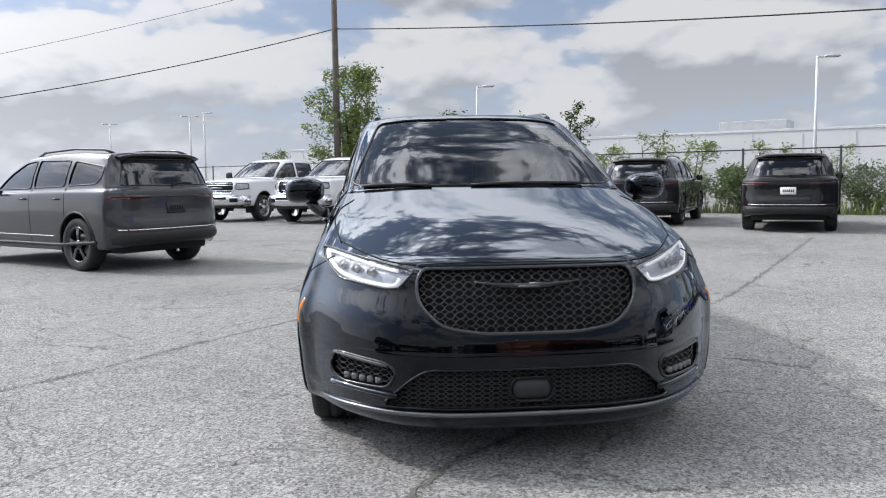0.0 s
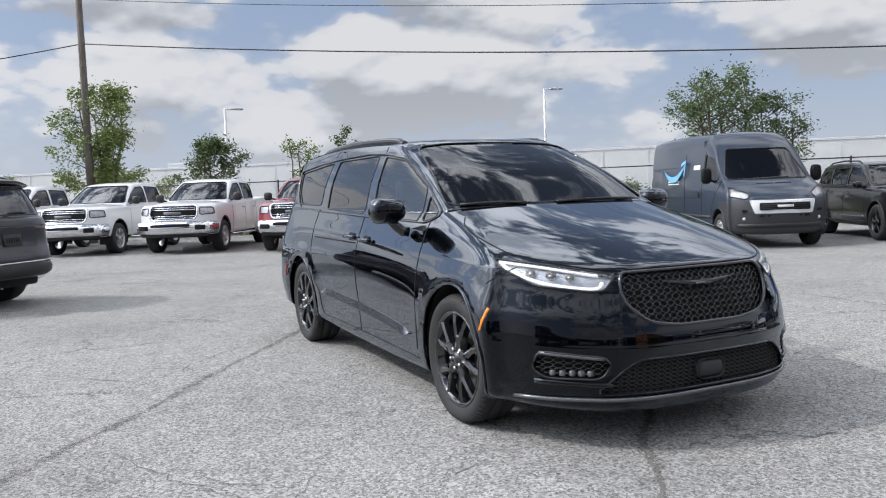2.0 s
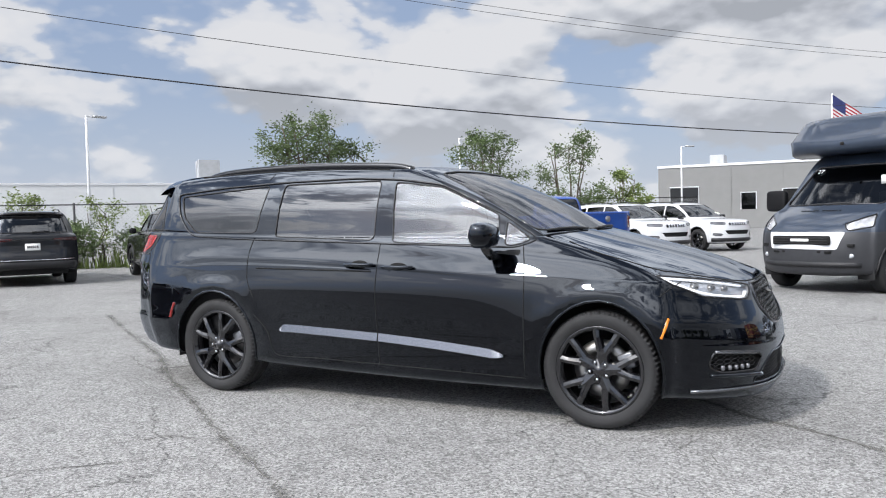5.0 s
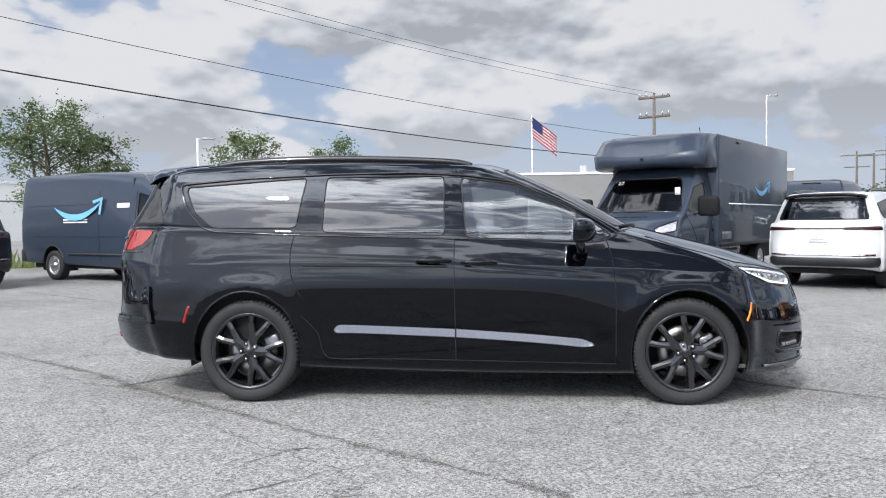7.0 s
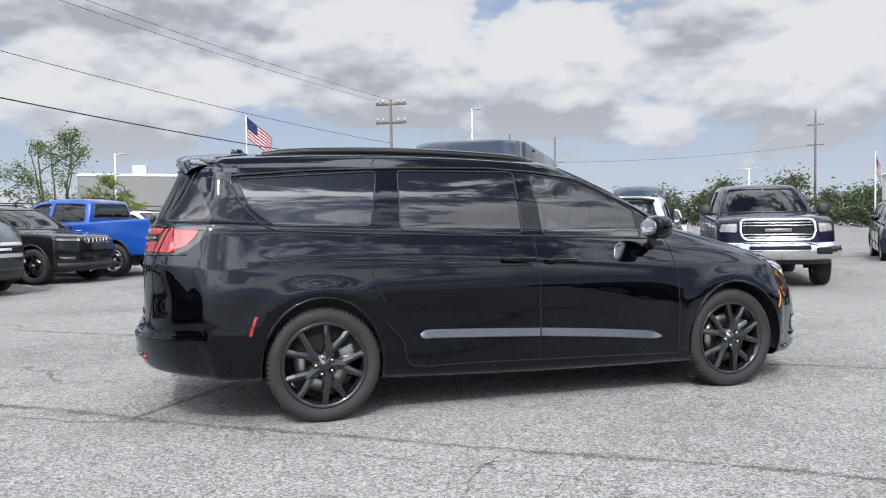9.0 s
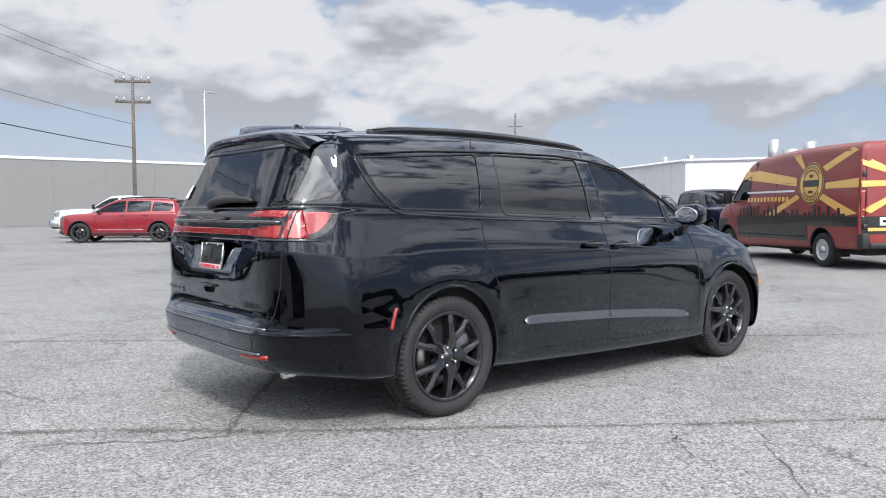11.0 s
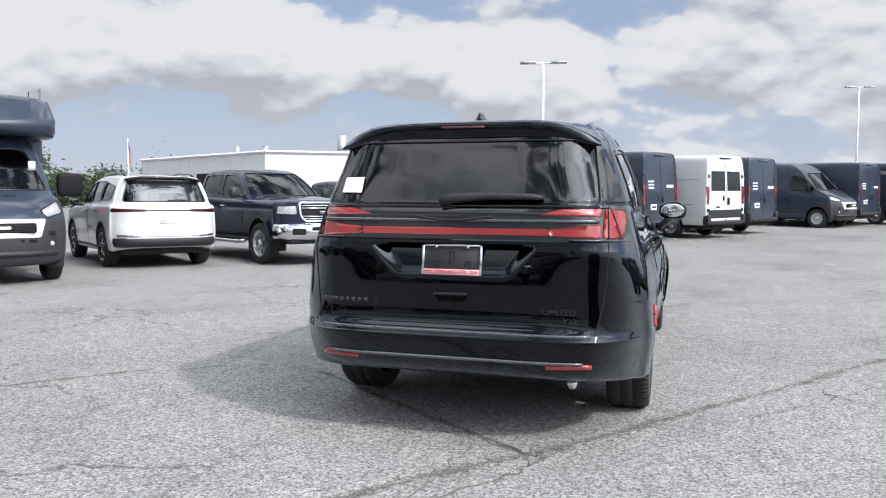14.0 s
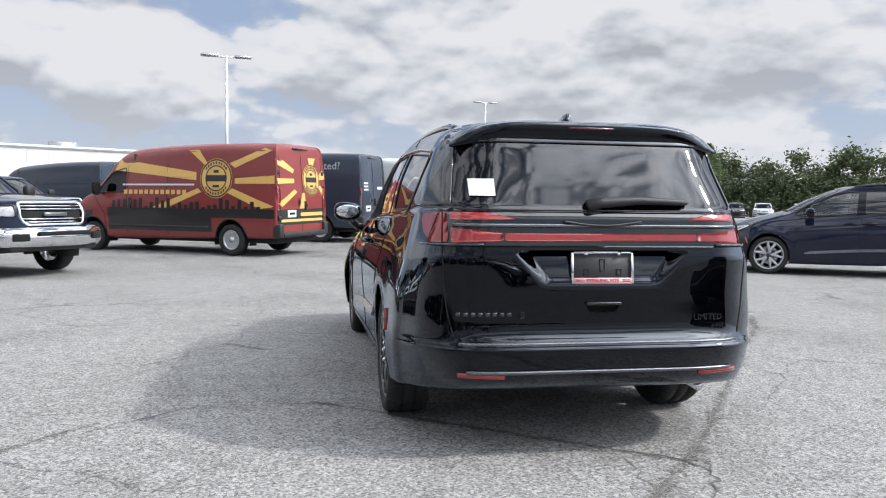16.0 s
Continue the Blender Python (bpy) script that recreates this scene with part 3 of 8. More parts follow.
def wheel(parent, key, x, y, R, left, turn=0.0, steer=0.0, full=True):
    """A wheel at the end of an axle, as a part of its vehicle; its outer face looks to -x, or to +x on the other side."""
    k = WHEELS[key]
    m = Matrix.Translation((x, y, R)) @ Matrix.Rotation(radians(steer), 4, "Z") @ (Matrix.Rotation(math.pi, 4, "Z") if left else Matrix())
    w = share("wheel", k["rim_barrel"], parent, m)
    share("tyre", k["tyre"], w, None, "black rubber tyre")
    for i in range(k["spokes"]):
        share("spoke", k["spoke"], w, Matrix.Rotation(turn + i * math.tau / k["spokes"], 4, "X"))
    share("hub_cap", k["hub_cap"], w)
    share("brake_disc", k["brake_disc"], w)
    if full:
        share("brake_caliper", k["brake_caliper"], w, Matrix.Rotation(radians(-70 if left else 70), 4, "X"))
        for i in range(5):
            share("lug_nut", k["lug_nut"], w, Matrix.Rotation(turn + (i + 0.5) * math.tau / 5, 4, "X") @ Matrix.Translation((0, 0, 0.056)))
    return w


wheel_meshes("hero", 0.364, 0.245, 0.270, 5, "hero")
wheel_meshes("suv", 0.385, 0.25, 0.262, 5, "black")
wheel_meshes("suv_silver", 0.37, 0.24, 0.25, 5, "silver")
wheel_meshes("truck", 0.405, 0.27, 0.262, 6, "silver")
wheel_meshes("van", 0.35, 0.225, 0.215, 1, "steel")
wheel_meshes("car_silver", 0.36, 0.235, 0.25, 10, "silver")

# ---- a vehicle's skin, with its openings and fittings ----


class Skin:
    def __init__(self, owner, levels, nu=3, nv=3):
        self.owner = owner
        self.bm = loft(levels, nu, nv)
        self.tree = BVHTree.FromBMesh(self.bm)

    def hit(self, o, d, other):
        h = self.tree.ray_cast(Vector(o), Vector(d))
        return (h[0], h[1]) if h[0] else (Vector(other), -Vector(d))

    def side(self, y, z, sg=-1):
        return self.hit((sg * 4, y, z), (-sg, 0, 0), (sg * 0.9, y, z))

    def front(self, x, z):
        return self.hit((x, -8, z), (0, 1, 0), (x, -2.2, z))

    def back(self, x, z):
        return self.hit((x, 8, z), (0, -1, 0), (x, 2.4, z))

    def top(self, x, y):
        return self.hit((x, y, 6), (0, 0, -1), (x, y, 1.6))

    def line(self, pts, fn, r, name, material, out=0.0, step=0.08, seg=5, label=""):
        ln = []
        for a, b in zip(pts, pts[1:]):
            n = max(1, int((Vector(b) - Vector(a)).length / step))
            for i in range(n):
                q = Vector(a).lerp(Vector(b), i / n)
                p, no = fn(q[0], q[1])
                ln.append(p + no * out)
        p, no = fn(*pts[-1])
        ln.append(p + no * out)
        return part(name, tube(bmesh.new(), ln, r, seg), material, self.owner, label)

    def panel(self, name, poly, axis, keep, material, depth=0.004, wall=0.0, r=0.03, rim=0.0, rim_mat=None, label="", shadow=True, src=None):
        fs = carve(self.bm, rounded(poly, r, 2), axis, keep)
        nb, lp = lift(self.bm, fs, depth, wall)
        ob = part(name, nb, material, self.owner, label)
        if not shadow:
            ob.visible_shadow = False
        if rim and lp:
            part(name + "_trim", tube(bmesh.new(), thin(max(lp, key=len), 0.03), rim, 5, True), rim_mat or GLOSS, ob)
        return ob

    def arches(self, ys, R, rx, rz, w, well=0.28):
        for sg in (-1, 1):
            for yc in ys:
                poly = [(yc + rx * math.cos(a), R + rz * math.sin(a)) for a in [k * math.tau / 20 for k in range(20)]]
                nb, lp = lift(self.bm, carve(self.bm, poly, "x", lambda c: c.x * sg > 0.4), 0.0)
                nb.free()
                if lp:
                    part("wheel_arch", tube(bmesh.new(), thin(max(lp, key=len), 0.04), 0.018, 5, True), PLASTIC, self.owner)
                part("wheel_well", well_mesh(rz + 0.01, well), DARKVOID, self.owner, m=Matrix.Translation((sg * (w - 0.04), yc, R)) @ (Matrix.Rotation(math.pi, 4, "Z") if sg > 0 else Matrix()))

    def done(self, paint, name="body"):
        return part(name, self.bm, paint, self.owner)


def well_mesh(r, depth):
    b2 = bmesh.new()
    lathe(b2, [(r, 0.0), (r, depth), (0.05, depth + 0.01)], 24)
    bmesh.ops.delete(b2, geom=[v for v in b2.verts if v.co.z < -0.14], context="VERTS")
    return b2


def mirrors(owner, y, z, w, material, hgt=0.10, wid=0.10, bow=0.6):
    for sg in (-1, 1):
        b2 = bmesh.new()
        bmesh.ops.create_uvsphere(b2, u_segments=16, v_segments=10, radius=1)
        for v in b2.verts:
            q = v.co
            s = [math.copysign(abs(c) ** bow, c) for c in q]
            v.co = Vector((sg * (w + wid + 0.05) + s[0] * wid, y + s[1] * (0.09 if s[1] < 0 else 0.03), z + s[2] * hgt))
        mir = part("door_mirror", b2, material, owner)
        part("mirror_arm", tube(bmesh.new(), [(sg * (w - 0.04), y, z - hgt * 0.8), (sg * (w + 0.05), y, z - hgt * 0.6)], 0.03, 6), PLASTIC, mir)


def placed(ob, x, y, hx, hy, z=0.0):
    """The pose of a vehicle whose nose looks along (hx, hy)."""
    return pose(x, y, z, 0, 0, math.degrees(math.atan2(hx, -hy)))


def repaint(ob, names, material):
    for o in ob.children_recursive:
        if o.type == "MESH" and o.name.split(".")[0] in names:
            o.material_slots[0].link = "OBJECT"
            o.material_slots[0].material = material


def plain_plate(S, fn, x, z, facing, back_y=0.0):
    p, no = fn(x, z)
    b2 = box(bmesh.new(), -0.155, 0.155, -0.006, 0.006, -0.078, 0.078, 0.004, 1)
    pl = part("number_plate", b2, WHITEPAPER, S.owner, "pale number plate", m=Matrix.Translation(p + no * 0.012) @ pose(0, 0, 0, 8 * facing, 0, 0))
    for k in range(6):
        part("printed_bar", box(bmesh.new(), -0.115 + k * 0.04, -0.09 + k * 0.04, -0.0075 if facing < 0 else 0.006, -0.006 if facing < 0 else 0.0075, -0.03, 0.03), SEAM, pl)

# ---- the black minivan ----


def hero():
    car = thing("minivan", pose(0.02, 0.0, 0.0, 0, 0, 0.7) @ Matrix.Diagonal((1.016, 1.0, 1.0, 1.0)), "shiny black three-row minivan with black alloy wheels, parked on worn asphalt", "minivan")
    L = []
    L.append(level(-2.30, -1.80, 2.05, 2.40, (0.80, 0.80, 0.80), (0.20, 0.22, 0.22, 0.30, 0.35), 2.7))
    L.append(level(-2.43, -1.85, 2.08, 2.56, (0.965, 0.930, 0.950), (0.185, 0.23, 0.225, 0.305, 0.36), 2.7))
    L.append(level(-2.475, -1.86, 2.10, 2.63, (1.000, 0.955, 0.980), (0.27, 0.33, 0.32, 0.38, 0.42), 2.7))
    L.append(level(-2.490, -1.86, 2.14, 2.665, (1.012, 0.966, 0.998), (0.48, 0.50, 0.50, 0.53, 0.555), 2.7))
    L.append(level(-2.486, -1.86, 2.14, 2.656, (1.012, 0.972, 1.000), (0.53, 0.555, 0.555, 0.58, 0.585), 2.7))
    L.append(level(-2.478, -1.86, 2.15, 2.640, (1.008, 0.978, 0.996), (0.58, 0.61, 0.61, 0.625, 0.610), 2.7))
    L.append(level(-2.455, -1.86, 2.16, 2.604, (0.997, 0.985, 0.990), (0.66, 0.69, 0.69, 0.70, 0.67), 2.7))
    L.append(level(-2.415, -1.84, 2.16, 2.602, (0.960, 0.988, 0.978), (0.77, 0.81, 0.83, 0.83, 0.84), 2.7))
    L.append(level(-2.380, -1.82, 2.15, 2.597, (0.935, 0.958, 0.945), (0.835, 0.89, 0.955, 0.96, 1.00), 4.0))
    L.append(level(-2.352, -1.80, 2.15, 2.590, (0.918, 0.947, 0.930), (0.87, 0.925, 0.995, 1.01, 1.06), 4.0))
    L.append(level(-2.300, -1.68, 2.13, 2.572, (0.880, 0.901, 0.878), (0.915, 1.00, 1.13, 1.18, 1.20), 3.4))
    L.append(level(-1.95, -1.44, 2.11, 2.560, (0.838, 0.885, 0.868), (1.045, 1.085, 1.175, 1.225, 1.235), 2.8))
    L.append(level(-1.33, -1.10, 2.09, 2.540, (0.805, 0.876, 0.858), (1.205, 1.175, 1.20, 1.255, 1.265), 3.4))
    L.append(level(-1.24, -1.05, 2.10, 2.522, (0.790, 0.866, 0.853), (1.235, 1.205, 1.23, 1.29, 1.30), 3.4))
    L.append(level(-0.79, -0.64, 2.10, 2.445, (0.740, 0.820, 0.806), (1.475, 1.43, 1.43, 1.45, 1.46), 4.0))
    L.append(level(-0.29, -0.16, 2.10, 2.350, (0.680, 0.720, 0.728), (1.675, 1.635, 1.65, 1.635, 1.65), 4.5))
    L.append(level(-0.10, 0.05, 2.04, 2.30, (0.59, 0.63, 0.61), (1.705, 1.692, 1.720, 1.700, 1.710), 3.6))
    L.append(level(0.10, 0.2, 1.9, 2.15, (0.32, 0.33, 0.32), (1.722, 1.718, 1.748, 1.724, 1.728), 2.6))
    L.append(level(0.15, 0.25, 1.8, 2.1, (0.0, 0.0, 0.0), (1.729, 1.729, 1.754, 1.730, 1.731), 2.6))
    for k, lv in enumerate(L):
        lv["pr"] = 7.0 if k < 6 else 8.5 if k < 8 else 11.0 if k < 14 else 9.0 if k < 16 else 5.0
        if k < 8:
            lv["pf"] = 3.5
    bm = loft(L, 6, 6)
    # the ridge along the flank, arching down behind the rear wheel, and the swollen wheel arches
    ridge = [Vector(p) for p in ((-1.1, 0.885), (-0.70, 0.930), (-0.30, 0.966), (0.20, 1.000), (0.70, 1.020), (1.15, 1.034), (1.55, 1.040), (1.80, 1.022), (1.98, 0.970), (2.08, 0.900))]
    for v in bm.verts:
        x, y, z = v.co
        if abs(x) < 0.6 or not -2.0 < y < 2.25:
            continue
        o = 0.0
        for p, q in zip(ridge, ridge[1:]):
            if p.x <= y < q.x:
                zc = p.y + (q.y - p.y) * (y - p.x) / (q.x - p.x)
                ends = min(1.0, (y + 1.1) / 0.3, (2.08 - y) / 0.25)
                d = z - zc
                f = max(0.0, 1 - d / 0.08) if d > 0 else 1 + d / 0.022 if d > -0.035 else -0.59 * max(0.0, 1 + (d + 0.035) / 0.11)
                o += 0.005 * f * ends
        for yc in (-1.53, 1.53):
            r = math.hypot(y - yc, z - 0.363)
            if z > 0.3:
                o += 0.012 * math.exp(-((r - 0.47) / 0.055) ** 2)
        v.co.x += math.copysign(o, x)
    tree = BVHTree.FromBMesh(bm)

    def side(y, z, sgn=-1):
        h = tree.ray_cast(Vector((sgn * 3, y, z)), Vector((-sgn, 0, 0)))
        return (h[0], h[1]) if h[0] else (Vector((sgn * 0.9, y, z)), Vector((sgn, 0, 0)))

    def front(x, z):
        h = tree.ray_cast(Vector((x, -5, z)), Vector((0, 1, 0)))
        return (h[0], h[1]) if h[0] else (Vector((x, -2.3, z)), Vector((0, -1, 0)))

    def back(x, z):
        h = tree.ray_cast(Vector((x, 5, z)), Vector((0, -1, 0)))
        return (h[0], h[1]) if h[0] else (Vector((x, 2.4, z)), Vector((0, 1, 0)))

    def top(x, y):
        h = tree.ray_cast(Vector((x, y, 5)), Vector((0, 0, -1)))
        return (h[0], h[1]) if h[0] else (Vector((x, y, 1.7)), Vector((0, 0, 1)))

    def seam(pts, fn, r=0.0035, name="shut_line", material=SEAM, step=0.03, out=0.0):
        line = []
        for a, b in zip(pts, pts[1:]):
            n = max(1, int((Vector(b) - Vector(a)).length / step))
            for i in range(n):
                q = Vector(a).lerp(Vector(b), i / n)
                p, no = fn(q[0], q[1])
                line.append(p + no * out)
        p, no = fn(*pts[-1])
        line.append(p + no * out)
        return part(name, tube(bmesh.new(), line, r, 6), material, car)

    def curve(pts, n=6):
        v = [Vector(p) for p in pts]
        return [tuple(catmull(v, i / n)) for i in range((len(v) - 1) * n + 1)]

    # wheel arches
    for sg in (-1, 1):
        for yc in (-1.53, 1.53):
            poly = [(yc + 0.388 * math.cos(a), 0.363 + 0.430 * math.sin(a)) for a in [k * math.tau / 28 for k in range(28)]]
            fs = carve(bm, poly, "x", lambda c, sg=sg: c.x * sg > 0.5)
            nb, loops = lift(bm, fs, 0.0)
            nb.free()
            if loops:
                lp = max(loops, key=len)
                lp = [p for p in thin(lp, 0.02)]
                part("wheel_arch_lip", tube(bmesh.new(), lp, 0.009, 6, True), PAINT, car)
            b2 = well_mesh(0.435, 0.30)
            part("wheel_well", b2, DARKVOID, car, "dark wheel well liner", m=Matrix.Translation((sg * 0.945, yc, 0.367)) @ (Matrix.Rotation(math.pi, 4, "Z") if sg > 0 else Matrix()))

    # side glass in a gloss black surround
    dlo = rounded([(2.08, 1.560), (1.55, 1.600), (0.95, 1.62), (0.35, 1.625), (-0.02, 1.60), (-0.36, 1.55), (-0.83, 1.335), (-1.10, 1.165), (-0.95, 1.115), (1.20, 1.185), (1.80, 1.215), (1.88, 1.245), (2.00, 1.37)], 0.05, 3)
    panes = (
        ("quarter_window", [(2.03, 1.54), (1.13, 1.598), (1.19, 1.235), (1.81, 1.245), (1.955, 1.365)], TINT),
        ("sliding_door_window", [(0.985, 1.60), (0.135, 1.60), (0.125, 1.17), (1.00, 1.205)], TINT),
        ("front_door_window", [(0.015, 1.585), (-0.36, 1.535), (-0.80, 1.335), (-0.82, 1.125), (-0.03, 1.155)], CLEAR),
        ("vent_window", [(-0.86, 1.29), (-1.05, 1.165), (-0.95, 1.13), (-0.865, 1.127)], CLEAR),
    )
    for sg in (-1, 1):
        fs = carve(bm, dlo, "x", lambda c, sg=sg: c.x * sg > 0.4)
        sb, loops = lift(bm, fs, 0.004)
        for lp in loops[:1]:
            part("window_trim", tube(bmesh.new(), thin(lp, 0.015), 0.0075, 6, True), GLOSS, car, "gloss black window trim")
        for nm, poly, gm in panes:
            f2 = carve(sb, rounded(poly, 0.035, 3), "x", lambda c: True)
            gb, lp2 = lift(sb, f2, 0.004)
            g = part(nm, gb, gm, car)
            g.visible_shadow = False
            for lp in lp2[:1]:
                part("glass_seal", tube(bmesh.new(), thin(lp, 0.015), 0.005, 5, True), PLASTIC, g)
        part("window_surround", sb, PAINT, car)

    # windscreen and rear glass
    ws = rounded([(0.0, 1.665), (-0.40, 1.657), (-0.60, 1.635), (-0.765, 1.235), (-0.70, 1.222), (0.70, 1.222), (0.765, 1.235), (0.60, 1.635), (0.40, 1.657)], 0.05, 3)
    gb, lp = lift(bm, carve(bm, ws, "y", lambda c: -1.35 < c.y < 0.0), 0.004)
    shield = part("windscreen", gb, SHIELD, car, "dark windscreen with stickers")
    shield.visible_shadow = False
    part("windscreen_seal", tube(bmesh.new(), thin(lp[0], 0.02), 0.007, 6, True), GLOSS, car)
    rg = rounded([(0.690, 1.60), (-0.690, 1.60), (-0.745, 1.265), (-0.70, 1.252), (0.70, 1.252), (0.745, 1.265)], 0.03, 3)
    gb, lp = lift(bm, carve(bm, rg, "y", lambda c: c.y > 2.0), 0.004)
    tail_glass = part("rear_window", gb, REARTINT, car, "dark tinted tailgate window")
    tail_glass.visible_shadow = False
    part("rear_window_seal", tube(bmesh.new(), thin(lp[0], 0.02), 0.006, 6, True), GLOSS, car)

    # gloss panels between the tailgate glass and the rear pillars
    for sg in (-1, 1):
        fs = carve(bm, [(2.26, 1.54), (2.18, 1.30), (2.20, 1.258), (2.56, 1.258), (2.50, 1.54)], "x", lambda c, sg=sg: c.x * sg > 0.55 and c.y > 2.1)
        nb, lp = lift(bm, fs, -0.002)
        part("pillar_panel", nb, GLOSS, car, "gloss black rear pillar panel")

    # rear lamp band; its lamps wrap round the corners to a point
    bmesh.ops.bisect_plane(bm, geom=bm.verts[:] + bm.edges[:] + bm.faces[:], plane_co=(0, 2.40, 0), plane_no=(0, 1, 0), dist=1e-5)
    for sg in (-1, 1):
        fs = carve(bm, [(2.402, 1.246), (2.212, 1.244), (2.222, 1.202), (2.262, 1.146), (2.325, 1.100), (2.402, 1.076)], "x", lambda c, sg=sg: c.x * sg > 0.55 and 2.1 < c.y < 2.40)
        sb, _ = lift(bm, fs, -0.002)
        nb, _ = lift(sb, carve(sb, [(2.402, 1.230), (2.285, 1.230), (2.262, 1.222), (2.262, 1.210), (2.292, 1.168), (2.340, 1.128), (2.402, 1.104)], "x", lambda c: True), -0.003)
        surround = part("lamp_surround", sb, GLOSS, car, "gloss black lamp surround")
        part("tail_lamp_side", nb, REDLENS, surround, "red lens that wraps round the corner")
    fs = carve(bm, [(-0.93, 1.245), (-0.93, 1.07), (0.93, 1.07), (0.93, 1.245)], "y", lambda c: c.y > 2.40)
    band, lp = lift(bm, fs, 0.006, 0.006)
    lamps = (
        ("tail_lamp", [(0.760, 1.238), (0.93, 1.238), (0.93, 1.085), (0.760, 1.090)]),
        ("tail_lamp", [(-0.760, 1.238), (-0.93, 1.238), (-0.93, 1.085), (-0.760, 1.090)]),
        ("tail_lamp_arm", [(0.44, 1.205), (0.56, 1.235), (0.748, 1.238), (0.748, 1.200)]),
        ("tail_lamp_arm", [(-0.44, 1.205), (-0.56, 1.235), (-0.748, 1.238), (-0.748, 1.200)]),
        ("light_bar_end", [(0.50, 1.137), (0.748, 1.160), (0.748, 1.088), (0.50, 1.101)]),
        ("light_bar_end", [(-0.50, 1.137), (-0.748, 1.160), (-0.748, 1.088), (-0.50, 1.101)]),
        ("light_bar", [(0.498, 1.137), (-0.498, 1.137), (-0.498, 1.101), (0.498, 1.101)]),
    )
    for nm, poly in lamps:
        nb, _ = lift(band, carve(band, rounded(poly, 0.012, 2), "y", lambda c: c.y > 2.1), -0.004, -0.006)
        part(nm, nb, REDLENS, car, "red lamp lens")
    part("lamp_band", band, GLOSS, car, "gloss black band that holds the red lamps")
    for sg in (-1, 1):
        seam([(sg * 0.60, 1.082), (sg * 0.87, 1.076)], back, 0.006, "reversing_lamp", BADGE, out=0.001)
    seam([(-0.74, 1.176), (0.74, 1.176)], back, 0.010, "lamp_band_trim", SATIN, out=-0.001)
    seam(curve([(-0.20, 1.196), (-0.10, 1.182), (0, 1.176), (0.10, 1.182), (0.20, 1.196)]), back, 0.008, "wing_emblem", GLOSS, out=0.006)

    # plate recess, plate and frame, latch
    bowl = rounded([(0.47, 1.055), (-0.47, 1.055), (-0.31, 0.855), (0.31, 0.855)], 0.05, 3)
    nb, lp = lift(bm, carve(bm, bowl, "y", lambda c: c.y > 2.2), 0.0)
    bmesh.ops.triangulate(nb, faces=nb.faces)
    bmesh.ops.subdivide_edges(nb, edges=nb.edges, cuts=2, use_grid_fill=True)
    bmesh.ops.subdivide_edges(nb, edges=nb.edges, cuts=1, use_grid_fill=True)
    cx, cz = 0.0, 0.96
    for v in nb.verts:
        d = 9.0
        for k in range(len(bowl)):
            a, b = Vector(bowl[k]), Vector(bowl[(k + 1) % len(bowl)])
            e = b - a
            if e.length < 1e-6 or (a.y > 1.05 and b.y > 1.05):
                continue
            d = min(d, abs((v.co.x - a.x) * e.y - (v.co.z - a.y) * e.x) / e.length)
        f = min(1.0, d / 0.075)
        v.co.y -= 0.055 * f * f * (3 - 2 * f) * min(1.0, max(0.0, (v.co.z - 0.84) / 0.20))
    part("plate_recess", nb, PAINT, car, "glossy black bowl round the plate")
    pm = pose(0.0, 2.572, 0.968, 8, 0, 0)
    b2 = box(bmesh.new(), -0.15, 0.15, 0.0, 0.008, -0.072, 0.072, 0.003, 1)
    plate = part("number_plate", b2, PLASTIC, car, "blank dark plate backing with a dealer frame", m=pm)
    b2 = bmesh.new()
    box(b2, -0.162, -0.148, 0.002, 0.018, -0.082, 0.082, 0.003, 1)
    box(b2, 0.148, 0.162, 0.002, 0.018, -0.082, 0.082, 0.003, 1)
    box(b2, -0.149, 0.149, 0.002, 0.018, 0.068, 0.082, 0.003, 1)
    part("plate_frame", b2, CHROME, plate, "bright plate frame")
    part("frame_strip", box(bmesh.new(), -0.149, 0.149, 0.002, 0.018, -0.082, -0.052, 0.002, 1), PINKPRINT, plate, "pale strip with red lettering")
    text("frame_lettering", "STERLING HTS.", 0.026, REDINK, plate, pose(0, 0.0185, -0.067, 90, 0, 180))
    for x0, x1, zz in ((-0.143, -0.10, -0.062), (-0.143, -0.10, -0.071), (0.10, 0.143, -0.062), (0.10, 0.143, -0.071)):
        part("printed_bar", box(bmesh.new(), x0, x1, 0.018, 0.0195, zz - 0.002, zz + 0.002), REDINK, plate)
    for x, z, hh in ((-0.085, -0.025, 0.014), (0.085, -0.025, 0.014), (0, 0.01, 0.03)):
        part("plate_slot", tube(bmesh.new(), [(x - 0.012, 0.009, z - hh), (x + 0.012, 0.009, z - hh), (x + 0.012, 0.009, z + hh), (x - 0.012, 0.009, z + hh)], 0.003, 5, True), GLOSS, plate)
    for sg in (-1, 1):
        part("plate_screw", cyl(bmesh.new(), (sg * 0.085, 0.01, 0.068), (sg * 0.085, 0.022, 0.068), 0.011, 0.009, 10), CHROME, plate)
    # the latch recess gets its shade from the near-black colour of its floor
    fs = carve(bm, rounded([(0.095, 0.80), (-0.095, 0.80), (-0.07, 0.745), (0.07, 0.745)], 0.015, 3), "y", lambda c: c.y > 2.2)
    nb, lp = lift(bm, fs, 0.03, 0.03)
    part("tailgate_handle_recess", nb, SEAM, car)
    part("tailgate_handle", box(bmesh.new(), -0.09, 0.09, 2.585, 2.625, 0.782, 0.80, 0.006, 2), GLOSS, car)

